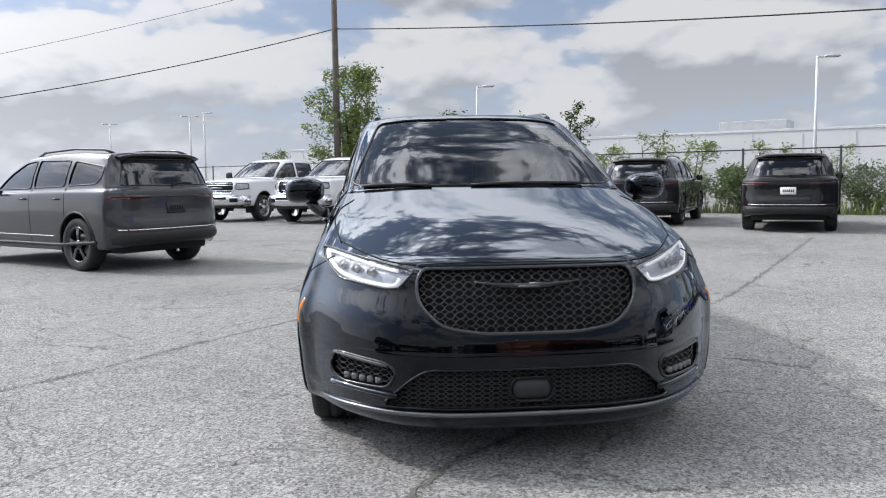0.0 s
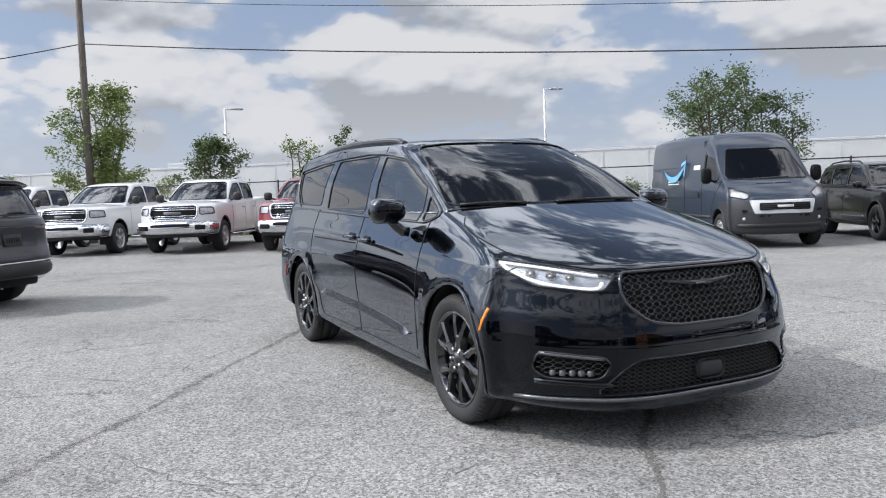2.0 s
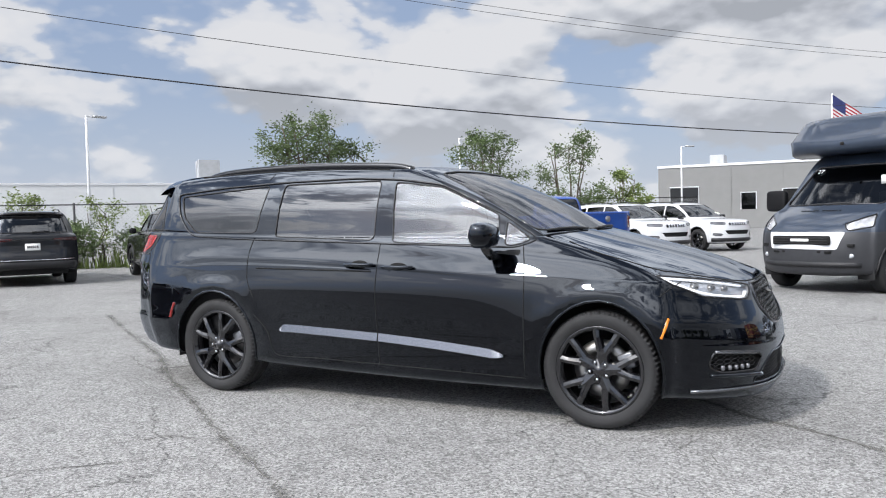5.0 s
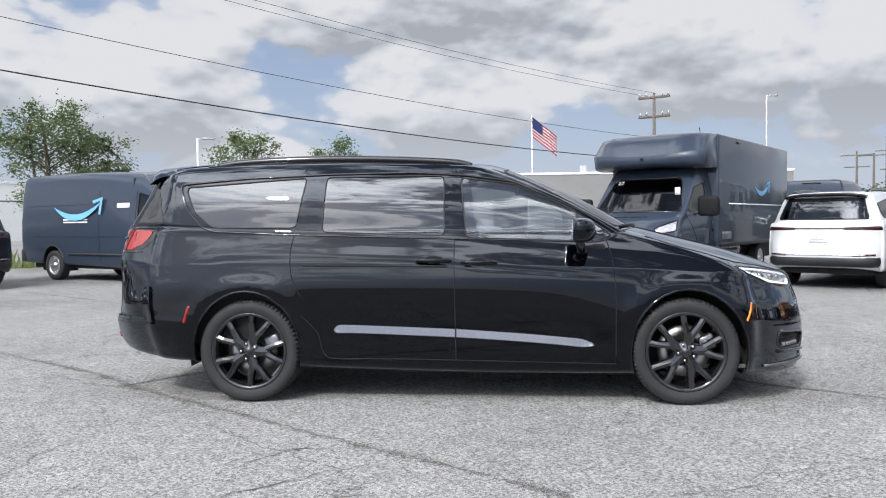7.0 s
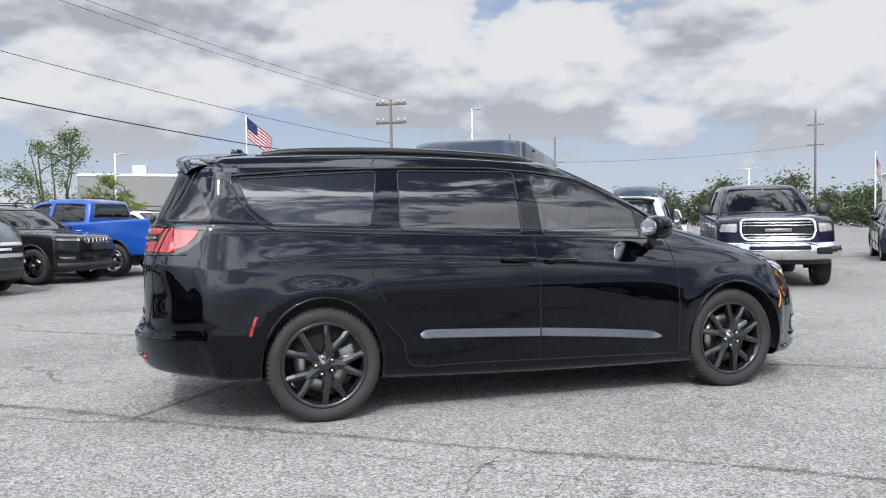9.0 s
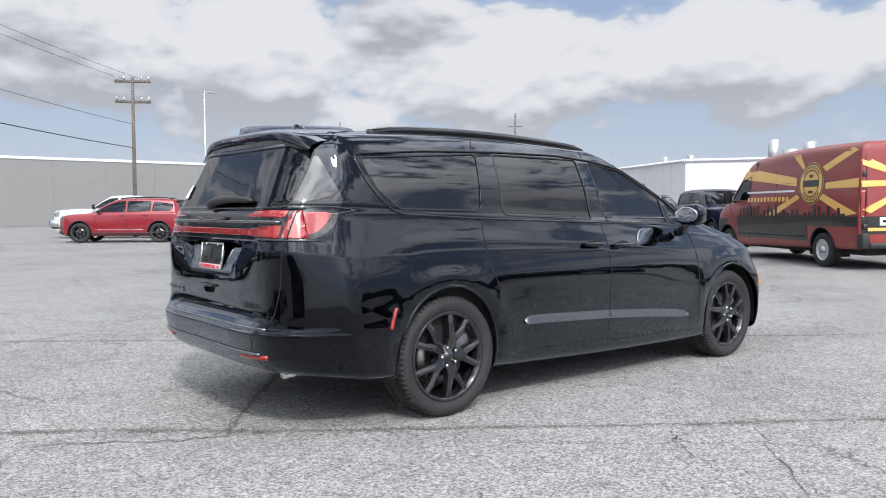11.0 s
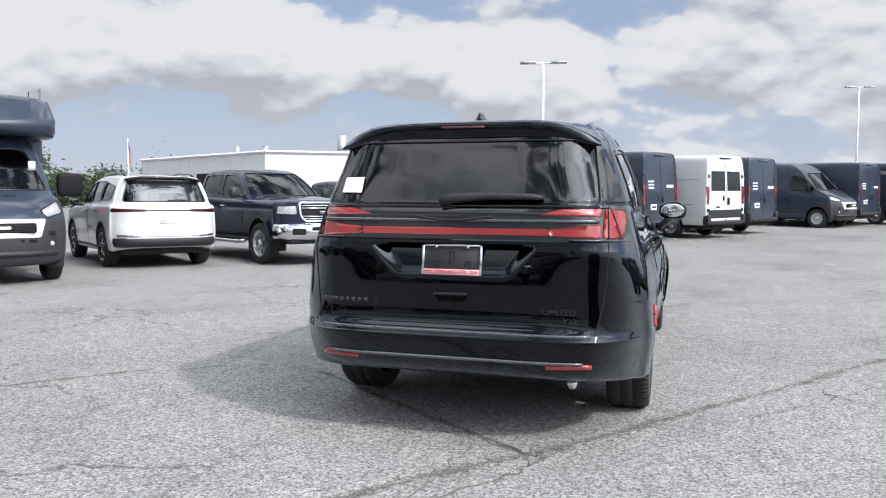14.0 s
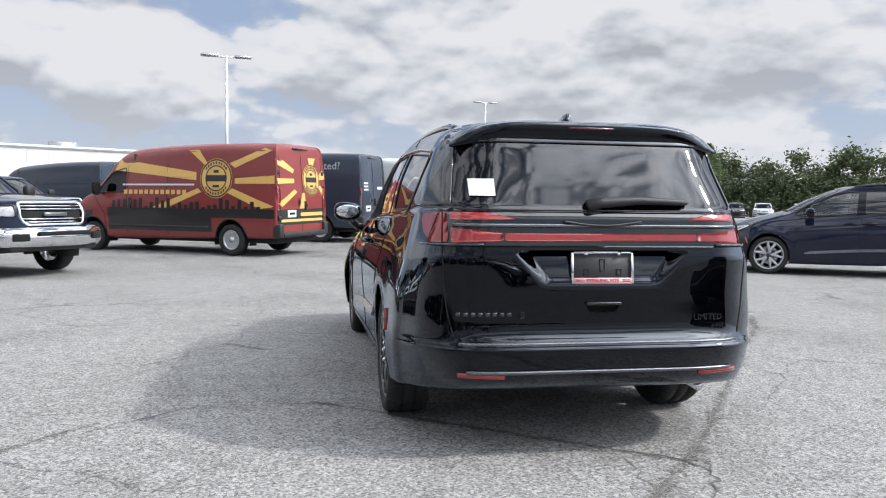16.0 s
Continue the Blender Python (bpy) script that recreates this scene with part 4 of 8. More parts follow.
    # headlamps
    for sg in (-1, 1):
        hl = [(sg * x, z) for x, z in ((0.885, 0.955), (0.885, 0.90), (0.80, 0.815), (0.60, 0.785), (0.545, 0.79), (0.475, 0.868), (0.62, 0.895))]
        fs = carve(bm, rounded(hl, 0.015, 2), "y", lambda c: c.y < -1.7)
        bm.normal_update()
        cover = bmesh.new()
        vm = {v: cover.verts.new(v.co - v.normal * 0.003) for v in {v for f in fs for v in f.verts}}
        for f in fs:
            cover.faces.new([vm[v] for v in f.verts])
        nb, lp = lift(bm, fs, 0.03, 0.03)
        lamp = part("headlamp", nb, HEADSILVER, car, "bright lit headlamp with clear lens")
        b2 = bmesh.new()
        loop = thin(lp[0], 0.012)
        part("headlamp_seal", tube(b2, loop, 0.006, 6, True), GLOSS, lamp)
        led = curve([(sg * 0.865, 0.935), (sg * 0.855, 0.89), (sg * 0.79, 0.835), (sg * 0.68, 0.808), (sg * 0.575, 0.80), (sg * 0.545, 0.83)])
        seam(led, front, 0.011, "running_light", LED, out=-0.012).parent = lamp
        led = curve([(sg * 0.865, 0.935), (sg * 0.75, 0.912), (sg * 0.62, 0.882), (sg * 0.55, 0.868)])
        seam(led, front, 0.008, "running_light", LED, out=-0.012).parent = lamp
        for xx, zz, rr in ((0.80, 0.885, 0.026), (0.735, 0.875, 0.026), (0.67, 0.86, 0.022)):
            p, no = front(sg * xx, zz)
            b2 = cyl(bmesh.new(), p - no * 0.05, p - no * 0.012, rr * 0.5, rr, 16)
            part("projector", b2, STEEL, lamp)
        # clear cover
        part("headlamp_lens", cover, LENS, lamp).visible_shadow = False

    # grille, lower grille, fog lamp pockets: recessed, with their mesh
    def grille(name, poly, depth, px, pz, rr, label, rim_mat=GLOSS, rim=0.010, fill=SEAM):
        # by default the sunk floor has its shade put into a near-black fill
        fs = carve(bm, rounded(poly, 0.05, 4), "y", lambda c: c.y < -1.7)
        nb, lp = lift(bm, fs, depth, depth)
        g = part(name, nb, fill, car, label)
        if lp:
            part("grille_rim", tube(bmesh.new(), thin(lp[0], 0.015), rim, 6, True), rim_mat, g)
        xs, zs = [p[0] for p in poly], [p[1] for p in poly]
        cx, cz = sum(xs) / len(xs), sum(zs) / len(zs)

        def inside(x, z):
            for i in range(len(poly)):
                a, b = poly[i], poly[(i + 1) % len(poly)]
                cr = (b[0] - a[0]) * (z - a[1]) - (b[1] - a[1]) * (x - a[0])
                c0 = (b[0] - a[0]) * (cz - a[1]) - (b[1] - a[1]) * (cx - a[0])
                if cr * c0 < 0:
                    return False
            return True

        b2 = bmesh.new()
        nrow = int((max(zs) - min(zs)) / pz) + 1
        for r in range(nrow):
            for flip in (-1, 1):
                line = []
                n = int((max(xs) - min(xs)) / px * 8)
                for i in range(n + 1):
                    x = min(xs) + (max(xs) - min(xs)) * i / n
                    s = math.cos(math.pi * (x / px + r))
                    s = math.copysign(abs(s) ** 0.7, s)
                    z = min(zs) + pz * (r + 0.5) + flip * s * pz * 0.46
                    if inside(x, z):
                        p, no = front(x, z)
                        line.append(p - Vector((0, -1, 0)) * depth * 0.45)
                    elif len(line) > 1:
                        tube(b2, line, rr, 4)
                        line = []
                    else:
                        line = []
                if len(line) > 1:
                    tube(b2, line, rr, 4)
        part("grille_mesh", b2, GLOSS if rr > 0.0028 else PLASTIC, g, "fine honeycomb wire mesh")
        return g

    g = grille("grille", [(-0.45, 0.872), (0.45, 0.872), (0.475, 0.80), (0.46, 0.72), (0.37, 0.632), (0.2, 0.605), (-0.2, 0.605), (-0.37, 0.632), (-0.46, 0.72), (-0.475, 0.80)], 0.035, 0.042, 0.030, 0.0032, "black honeycomb grille", BADGE, 0.009)
    wing = bmesh.new()
    for sg in (-1, 1):
        tube(wing, [front(sg * x, z)[0] + Vector((0, -0.006, 0)) for x, z in ((0.0, 0.797), (0.08, 0.799), (0.16, 0.808), (0.235, 0.818))], lambda t: 0.016 * (1 - t) + 0.003, 8)
    part("wing_emblem", wing, GLOSS, g, "dark winged emblem")
    part("emblem_bar", box(bmesh.new(), -0.05, 0.05, front(0, 0.797)[0].y - 0.026, front(0, 0.797)[0].y - 0.020, 0.792, 0.802), SATIN, g)
    g = grille("lower_grille", [(-0.44, 0.455), (0.44, 0.455), (0.52, 0.40), (0.62, 0.30), (0.60, 0.285), (-0.60, 0.285), (-0.62, 0.30), (-0.52, 0.40)], 0.05, 0.038, 0.021, 0.0026, "black lower grille mesh", PAINT, 0.006)
    p = front(0, 0.37)[0]
    b2 = box(bmesh.new(), -0.092, 0.092, p.y + 0.0, p.y + 0.05, 0.312, 0.415, 0.045, 4)
    part("radar_cover", b2, PLASTIC, g)
    for sg in (-1, 1):
        poly = [(sg * x, z) for x, z in ((0.84, 0.50), (0.60, 0.475), (0.565, 0.44), (0.60, 0.365), (0.80, 0.365), (0.85, 0.40))]
        g = grille("fog_lamp_pocket", poly, 0.045, 0.036, 0.026, 0.003, "black fog lamp pocket", GLOSS, 0.008)
        for k in range(5):
            p, no = front(sg * (0.64 + 0.034 * k), 0.392)
            part("fog_led", box(bmesh.new(), p.x - 0.014, p.x + 0.014, p.y + 0.01, p.y + 0.03, 0.378, 0.405, 0.003, 1), LAMPWHITE, g)
        seam([(sg * 0.83, 0.492), (sg * 0.60, 0.466)], front, 0.011, "pocket_brow", SATIN, out=0.0).parent = g
        seam([(sg * 0.84, 0.352), (sg * 0.56, 0.335)], front, 0.014, "pocket_sill", PAINT, out=0.004).parent = g
    # front lip
    lip = [front(x, 0.262)[0] + Vector((0, -0.012, 0)) for x in [i * 0.05 for i in range(-18, 19)]]
    part("front_lip", tube(bmesh.new(), lip, 0.011, 8), SATIN, car, "bright lower lip")

    # rear bumper: step, lip, reflectors, valance
    seam([(x * 0.04, 0.60) for x in range(-18, 19)], back, 0.010, "tailgate_sill", SATIN, out=-0.003)
    seam([(x * 0.04, 0.462) for x in range(-17, 18)], back, 0.010, "bumper_trim", SATIN, out=0.004)
    for sg in (-1, 1):
        seam([(sg * 0.50, 0.440), (sg * 0.72, 0.445)], back, 0.014, "rear_reflector", REDLENS, out=-0.002)
    part("exhaust_tip", cyl(bmesh.new(), (-0.60, 2.2, 0.335), (-0.61, 2.44, 0.315), 0.022, 0.024, 16), CHROME, car)
    part("rear_valance", box(bmesh.new(), -0.60, 0.60, 2.42, 2.56, 0.375, 0.43, 0.02, 2), PLASTIC, car)
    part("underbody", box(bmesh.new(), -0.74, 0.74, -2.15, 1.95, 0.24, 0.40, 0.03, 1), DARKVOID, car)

    # lettering on the tailgate
    p = back(0.57, 0.735)[0]
    text("tailgate_lettering", "S", 0.05, BADGE, car, Matrix.Translation(back(0.41, 0.735)[0] + Vector((0, 0.004, 0))) @ pose(0, 0, 0, 86, 0, 174))
    text("tailgate_lettering", "LIMITED", 0.046, BADGE, car, Matrix.Translation(back(-0.56, 0.715)[0] + Vector((0, 0.004, 0))) @ pose(0, 0, 0, 86, 0, 186))
    text("tailgate_lettering", "AWD", 0.036, BADGE, car, Matrix.Translation(back(-0.62, 0.668)[0] + Vector((0, 0.004, 0))) @ pose(0, 0, 0, 86, 0, 186))

    for k in range(8):
        q = back(0.72 - k * 0.035, 0.74)[0]
        part("tailgate_lettering", box(bmesh.new(), q.x - 0.011, q.x + 0.011, q.y - 0.002, q.y + 0.005, 0.73, 0.75, 0.002, 1), BADGE, car)
    # shut lines, door parts
    for sg in (-1, 1):
        S = lambda y, z, sg=sg: side(y, z, sg)
        seam(curve([(1.19, 1.20), (1.215, 1.08), (1.20, 0.90), (1.13, 0.75)]), S)
        seam([(0.055, 1.15), (0.045, 0.30)], S)
        seam(curve([(-1.0, 1.13), (-1.03, 1.0), (-1.045, 0.8), (-1.045, 0.30)]), S)
        seam(curve([(1.13, 0.62), (1.02, 0.50), (0.98, 0.36), (0.90, 0.315), (0.6, 0.315)], 6), S)
        seam([(0.6, 0.315), (-1.045, 0.285)], S)
        seam([(1.12, 0.97), (0.1, 0.955)], S, 0.006, "slide_rail_line", SEAM)
        seam([(1.15, 1.645), (1.12, 1.69)], S)
        seam([(0.045, 1.62), (0.06, 1.68)], S)
        # rub strip, its bright reflection put into the grey
        for pts, fade in (([(0.90, 0.520), (0.80, 0.527), (0.4, 0.512), (0.05, 0.497)], lambda t: min(1, 0.25 + t * 4)), ([(0.04, 0.497), (-0.4, 0.468), (-0.75, 0.438), (-0.90, 0.420)], lambda t: min(1, 0.2 + (1 - t) * 3.5))):
            line = curve(pts, 10)
            b2, prev = bmesh.new(), None
            for i, (y, z) in enumerate(line):
                h = 0.030 * fade(i / (len(line) - 1))
                row = []
                for dz, o in ((h, -0.004), (h * 0.85, 0.004), (-h * 0.85, 0.020), (-h, 0.016), (-h, -0.004)):
                    q, no = S(y, z + dz)
                    row.append(b2.verts.new(q + Vector((sg * o, 0, 0))))
                if prev:
                    for k in range(4):
                        b2.faces.new((prev[k], prev[k + 1], row[k + 1], row[k]))
                else:
                    b2.faces.new(row)
                prev = row
            b2.faces.new(prev[::-1])
            bmesh.ops.recalc_face_normals(b2, faces=b2.faces)
            part("rub_strip", b2, RUBSTRIP, car, smooth=False)
        # door handles
        for yc, zc in ((0.195, 1.0), (-0.12, 0.985)):
            p, no = S(yc, zc)
            b2 = bmesh.new()
            tube(b2, [p + Vector((no.x * 0.012, 0.12, 0.0)), p + Vector((no.x * 0.032, 0.09, 0.0)), p + Vector((no.x * 0.036, 0, 0)), p + Vector((no.x * 0.032, -0.09, 0)), p + Vector((no.x * 0.012, -0.12, 0))], 0.013, 8)
            part("door_handle", b2, PAINT, car)
            # shaded hollow behind the handle, painted as a raised near-black oval
            b2 = bmesh.new()
            bmesh.ops.create_uvsphere(b2, u_segments=16, v_segments=8, radius=1, matrix=Matrix.Translation(p) @ Matrix.Diagonal((0.006, 0.075, 0.032, 1)))
            part("handle_cup", b2, SEAM, car)
        # side markers
        seam(curve([(-1.94, 0.70), (-1.925, 0.64), (-1.905, 0.585)]), S, 0.014, "side_marker", AMBER, out=-0.010)
        seam(curve([(1.935, 0.69), (1.955, 0.64), (1.975, 0.575)]), S, 0.012, "side_marker", REDLENS, out=0.0)
        # mirror
        p, no = S(-0.80, 1.12)
        b2 = bmesh.new()
        bmesh.ops.create_uvsphere(b2, u_segments=24, v_segments=14, radius=1)
        for v in b2.verts:
            x, y, z = v.co
            x, y, z = [math.copysign(abs(q) ** 0.7, q) for q in (x, y, z)]
            v.co = Vector((x * 0.118, y * (0.115 if y < 0 else 0.045), z * 0.080 * (1 + 0.12 * x * sg)))
            v.co += Vector((sg * 1.055, -0.79, 1.20))
        mirror = part("door_mirror", b2, PAINT, car)
        b2 = bmesh.new()
        bmesh.ops.create_uvsphere(b2, u_segments=20, v_segments=8, radius=1, matrix=Matrix.Translation((sg * 1.055, -0.747, 1.20)) @ Matrix.Diagonal((0.10, 0.006, 0.06, 1)))
        part("mirror_glass", b2, CHROME, mirror)
        b2 = bmesh.new()
        tube(b2, [(sg * 0.92, -0.83, 1.06), (sg * 0.96, -0.82, 1.065), (sg * 1.00, -0.81, 1.10), (sg * 1.03, -0.80, 1.14)], 0.032, 10)
        part("mirror_arm", b2, GLOSS, mirror)
        # roof rail
        ys = [1.85, 1.72, 1.5, 1.1, 0.7, 0.3, 0.05, -0.06]
        hs = [-0.012, 0.004, 0.012, 0.016, 0.016, 0.014, 0.008, -0.012]
        line = [top(sg * 0.60, y)[0] + Vector((0, 0, h)) for y, h in zip(ys, hs)]
        line = [catmull(line, i / 4) for i in range((len(line) - 1) * 4 + 1)]
        part("roof_rail", tube(bmesh.new(), line, 0.028, 8), GLOSS, car, "low black roof rail")
        for y in (1.66, 0.8, 0.08):
            c = top(sg * 0.60, y)[0]
            part("roof_rail_foot", box(bmesh.new(), c.x - 0.018, c.x + 0.018, c.y - 0.06, c.y + 0.06, c.z - 0.01, c.z + 0.03, 0.006, 1), GLOSS, car)
        T = lambda x, y: top(x, y)
        seam(curve([(sg * 0.75, -1.28), (sg * 0.82, -1.42), (sg * 0.84, -1.62), (sg * 0.80, -1.90)]), T, 0.004)
        seam([(sg * 0.66, 1.9), (sg * 0.665, 1.0), (sg * 0.655, 0.1)], T, 0.006, "roof_ditch")
        # tailgate gaps
        seam(curve([(sg * 0.775, 1.25), (sg * 0.79, 1.05), (sg * 0.775, 0.80), (sg * 0.74, 0.63)]), back)
        # bonnet edge above the lamp
        seam(curve([(sg * 0.80, 0.965), (sg * 0.62, 0.905), (sg * 0.47, 0.885)]), front, 0.004)
        # fender and bumper joint
        seam(curve([(-1.99, 0.905), (-1.93, 0.86), (-1.88, 0.82)]), S, 0.003)
    seam([(-0.46, 0.884), (0.46, 0.884)], front, 0.004)
    # spoiler with the third brake lamp
    b2 = bmesh.new()
    rows = []
    es = [i / 14 for i in range(-14, 15)]
    for y, w in ((1.94, 0.60), (2.04, 0.64), (2.14, 0.67)):
        rows.append([b2.verts.new((w * e, y, top(w * e, y)[0].z + 0.006)) for e in es])
    for z, y, w, dr, pull in ((1.722, 2.26, 0.695, 0.085, 0.09), (1.714, 2.345, 0.708, 0.090, 0.10), (1.698, 2.385, 0.714, 0.090, 0.10), (1.684, 2.390, 0.718, 0.086, 0.09), (1.640, 2.378, 0.726, 0.060, 0.06), (1.596, 2.362, 0.730, 0.028, 0.03), (1.590, 2.300, 0.700, 0.02, 0.02)):
        rows.append([b2.verts.new((w * e, y - pull * abs(e) ** 5, z - dr * abs(e) ** 5)) for e in es])
    for a, b in zip(rows, rows[1:]):
        for i in range(len(es) - 1):
            b2.faces.new((a[i], a[i + 1], b[i + 1], b[i]))
    bmesh.ops.recalc_face_normals(b2, faces=b2.faces)
    part("roof_spoiler", b2, PAINT, car)
    part("brake_lamp", box(bmesh.new(), -0.12, 0.12, 2.372, 2.394, 1.668, 1.682, 0.004, 1), REDDARK, car, "slim red third brake lamp")
    # wiper and washer
    b2 = bmesh.new()
    tube(b2, [back(x, z)[0] + Vector((0, o, 0)) for x, z, o in ((0.07, 1.272, 0.012), (0.0, 1.292, 0.030), (-0.20, 1.305, 0.030), (-0.42, 1.298, 0.022), (-0.46, 1.294, 0.012))], lambda t: 0.024 * (1 - t) + 0.010, 8)
    part("rear_wiper", b2, PLASTIC, car)
    for x0, x1 in ((-0.70, -0.32), (-0.10, 0.55)):
        b2 = bmesh.new()
        n = 8
        tube(b2, [front(x0 + (x1 - x0) * i / n, 1.218 + 0.008 * math.sin(math.pi * i / n))[0] + Vector((0, -0.012, 0.006)) for i in range(n + 1)], 0.009, 6)
        part("windscreen_wiper", b2, PLASTIC, car)
    # aerial fin
    b2 = bmesh.new()
    v = [[b2.verts.new((sx * w, y, z)) for sx, y in ((-1, y0), (1, y0), (1, y1), (-1, y1))] for z, w, y0, y1 in ((1.695, 0.036, 1.82, 2.02), (1.755, 0.022, 1.90, 2.025), (1.795, 0.006, 1.95, 2.015))]
    for a, b in zip(v, v[1:]):
        for i in range(4):
            b2.faces.new((a[i], a[(i + 1) % 4], b[(i + 1) % 4], b[i]))
    b2.faces.new(v[-1])
    part("aerial_fin", b2, PAINT, car)
    # stickers inside the windscreen, along the curve of the pane
    def sticker(name, x0, x1, z0, z1, material, label, fn=front, inset=0.006):
        b2 = bmesh.new()
        v = []
        for k in range(4):
            v.append([])
            for i in range(6):
                p, no = fn(x0 + (x1 - x0) * i / 5, z0 + (z1 - z0) * k / 3)
                v[-1].append(b2.verts.new(p - no * inset))
        for a, b in zip(v, v[1:]):
            for i in range(5):
                b2.faces.new((a[i], a[i + 1], b[i + 1], b[i]))
        return part(name, b2, material, car, label)
    sticker("paper_label", 0.39, 0.53, 1.597, 1.617, WHITEPAPER, "white paper label")
    tag = sticker("stock_sticker", 0.46, 0.63, 1.462, 1.486, YELLOW, "yellow stock sticker inside the windscreen")
    for k in range(7):
        q = sticker("printed_bar", 0.475 + k * 0.021, 0.487 + k * 0.021, 1.467, 1.481, SEAM, "", inset=0.0045)
        q.parent = tag
    # the paper on the rear glass follows the pane
    b2 = bmesh.new()
    v = [[b2.verts.new(back(0.53 + 0.125 * i / 4, 1.32 + 0.085 * k / 3)[0] + Vector((0, 0.006, 0))) for i in range(5)] for k in range(4)]
    for a, b in zip(v, v[1:]):
        for i in range(4):
            b2.faces.new((a[i], a[i + 1], b[i + 1], b[i]))
    part("paper_label", b2, WHITEPAPER, car, "white paper label on the rear glass")

    part("body", bm, PAINT, car)

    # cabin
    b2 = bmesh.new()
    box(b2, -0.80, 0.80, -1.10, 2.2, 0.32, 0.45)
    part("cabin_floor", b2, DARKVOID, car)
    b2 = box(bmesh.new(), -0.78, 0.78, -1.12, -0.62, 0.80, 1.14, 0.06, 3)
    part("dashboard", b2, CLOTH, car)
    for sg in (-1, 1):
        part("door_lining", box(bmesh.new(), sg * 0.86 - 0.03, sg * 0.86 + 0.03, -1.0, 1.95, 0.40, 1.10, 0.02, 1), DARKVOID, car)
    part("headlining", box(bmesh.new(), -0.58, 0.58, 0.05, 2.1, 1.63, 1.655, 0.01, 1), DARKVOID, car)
    for yc in (-0.05, 0.95, 1.75):
        for xc in ((-0.40, 0.40) if yc < 1.5 else (-0.46, 0.0, 0.46)):
            wd = 0.25 if yc < 1.5 else 0.2
            b2 = bmesh.new()
            box(b2, xc - wd, xc + wd, yc - 0.28, yc + 0.22, 0.45, 0.70, 0.06, 3)
            box(b2, xc - wd, xc + wd, yc + 0.12, yc + 0.30, 0.62, 1.22, 0.06, 3, m=Matrix.Translation((0, yc + 0.2, 0.62)) @ Matrix.Rotation(-0.2, 4, "X") @ Matrix.Translation((0, -yc - 0.2, -0.62)))
            seat = part("seat", b2, CLOTH, car)
            part("headrest", box(bmesh.new(), xc - 0.13, xc + 0.13, yc + 0.29, yc + 0.40, 1.22, 1.42, 0.045, 3), CLOTH, seat)
    b2 = bmesh.new()
    lathe(b2, [(0.18 + 0.014 * math.cos(a), 0.014 * math.sin(a)) for a in [k * math.tau / 8 for k in range(8)]], 32, True)
    part("steering_wheel", b2, CLOTH, car, m=Matrix.Translation((0.40, -0.52, 1.05)) @ pose(0, 0, 0, 0, 0, 90) @ Matrix.Rotation(0.4, 4, "Y"))
    part("rear_view_mirror", box(bmesh.new(), -0.12, 0.12, -0.42, -0.38, 1.47, 1.54, 0.015, 2), PLASTIC, car)
    b2 = box(bmesh.new(), -0.16, 0.16, -0.36, -0.22, 1.60, 1.655, 0.02, 2)
    part("camera_housing", b2, PLASTIC, car)

    for sg in (-1, 1):
        for yc in (-1.518, 1.522):
            wheel(car, "hero", sg * 0.848, yc, 0.364, sg > 0, turn=0.2 if yc < 0 else 0.35)
    return car


HERO = hero()

# ---- the other vehicles' kinds ----
P_WHITE = mat("white_car_paint", (0.64, 0.65, 0.66), 0.3, 0, 1.0, var=0.03, scale=20)
P_GREY = mat("dark_grey_car_paint", (0.012, 0.013, 0.016), 0.35, 0.0, 1.0, var=0.06, scale=40, spec=0.1)
P_STONE = mat("mid_grey_car_paint", (0.040, 0.041, 0.047), 0.32, 0.2, 1.0, var=0.06, scale=40, spec=0.2)
P_BLACK = mat("plain_black_car_paint", (0.006, 0.006, 0.007), 0.35, 0, 1.0, var=0.1, scale=40, spec=0.1)
P_RED = mat("deep_red_car_paint", (0.23, 0.012, 0.018), 0.3, 0.2, 1.0, var=0.06, scale=40)
P_BLUE = mat("bright_blue_car_paint", (0.012, 0.075, 0.36), 0.3, 0.3, 1.0, var=0.06, scale=40)
P_NAVY = mat("navy_car_paint", (0.004, 0.007, 0.024), 0.3, 0.0, 1.0, var=0.08, scale=40, spec=0.05)
P_SLATE = mat("slate_blue_van_paint", (0.028, 0.039, 0.060), 0.38, 0.0, 0.7, var=0.07, scale=10, spec=0.2)
P_LIGHTBLUE = mat("pale_blue_car_paint", (0.16, 0.36, 0.46), 0.3, 0.1, 1.0, var=0.05, scale=30)
P_MAROON = mat("maroon_van_wrap", (0.22, 0.030, 0.026), 0.4, 0, 0.5, var=0.1, scale=6)
W_YELLOW = mat("yellow_wrap_print", (0.72, 0.44, 0.12), 0.45, 0, 0.4, var=0.08, scale=8)
W_BLACK = mat("black_wrap_print", (0.012, 0.011, 0.011), 0.4, 0, 0.5, var=0.1)
W_SMILE = mat("pale_blue_print", (0.16, 0.42, 0.68), 0.5, var=0.05)
W_WHITE = mat("white_print", (0.7, 0.72, 0.74), 0.5, var=0.05)
DARKGLASS = glass("parked_car_glass", (0.10, 0.115, 0.14), ior=1.55)


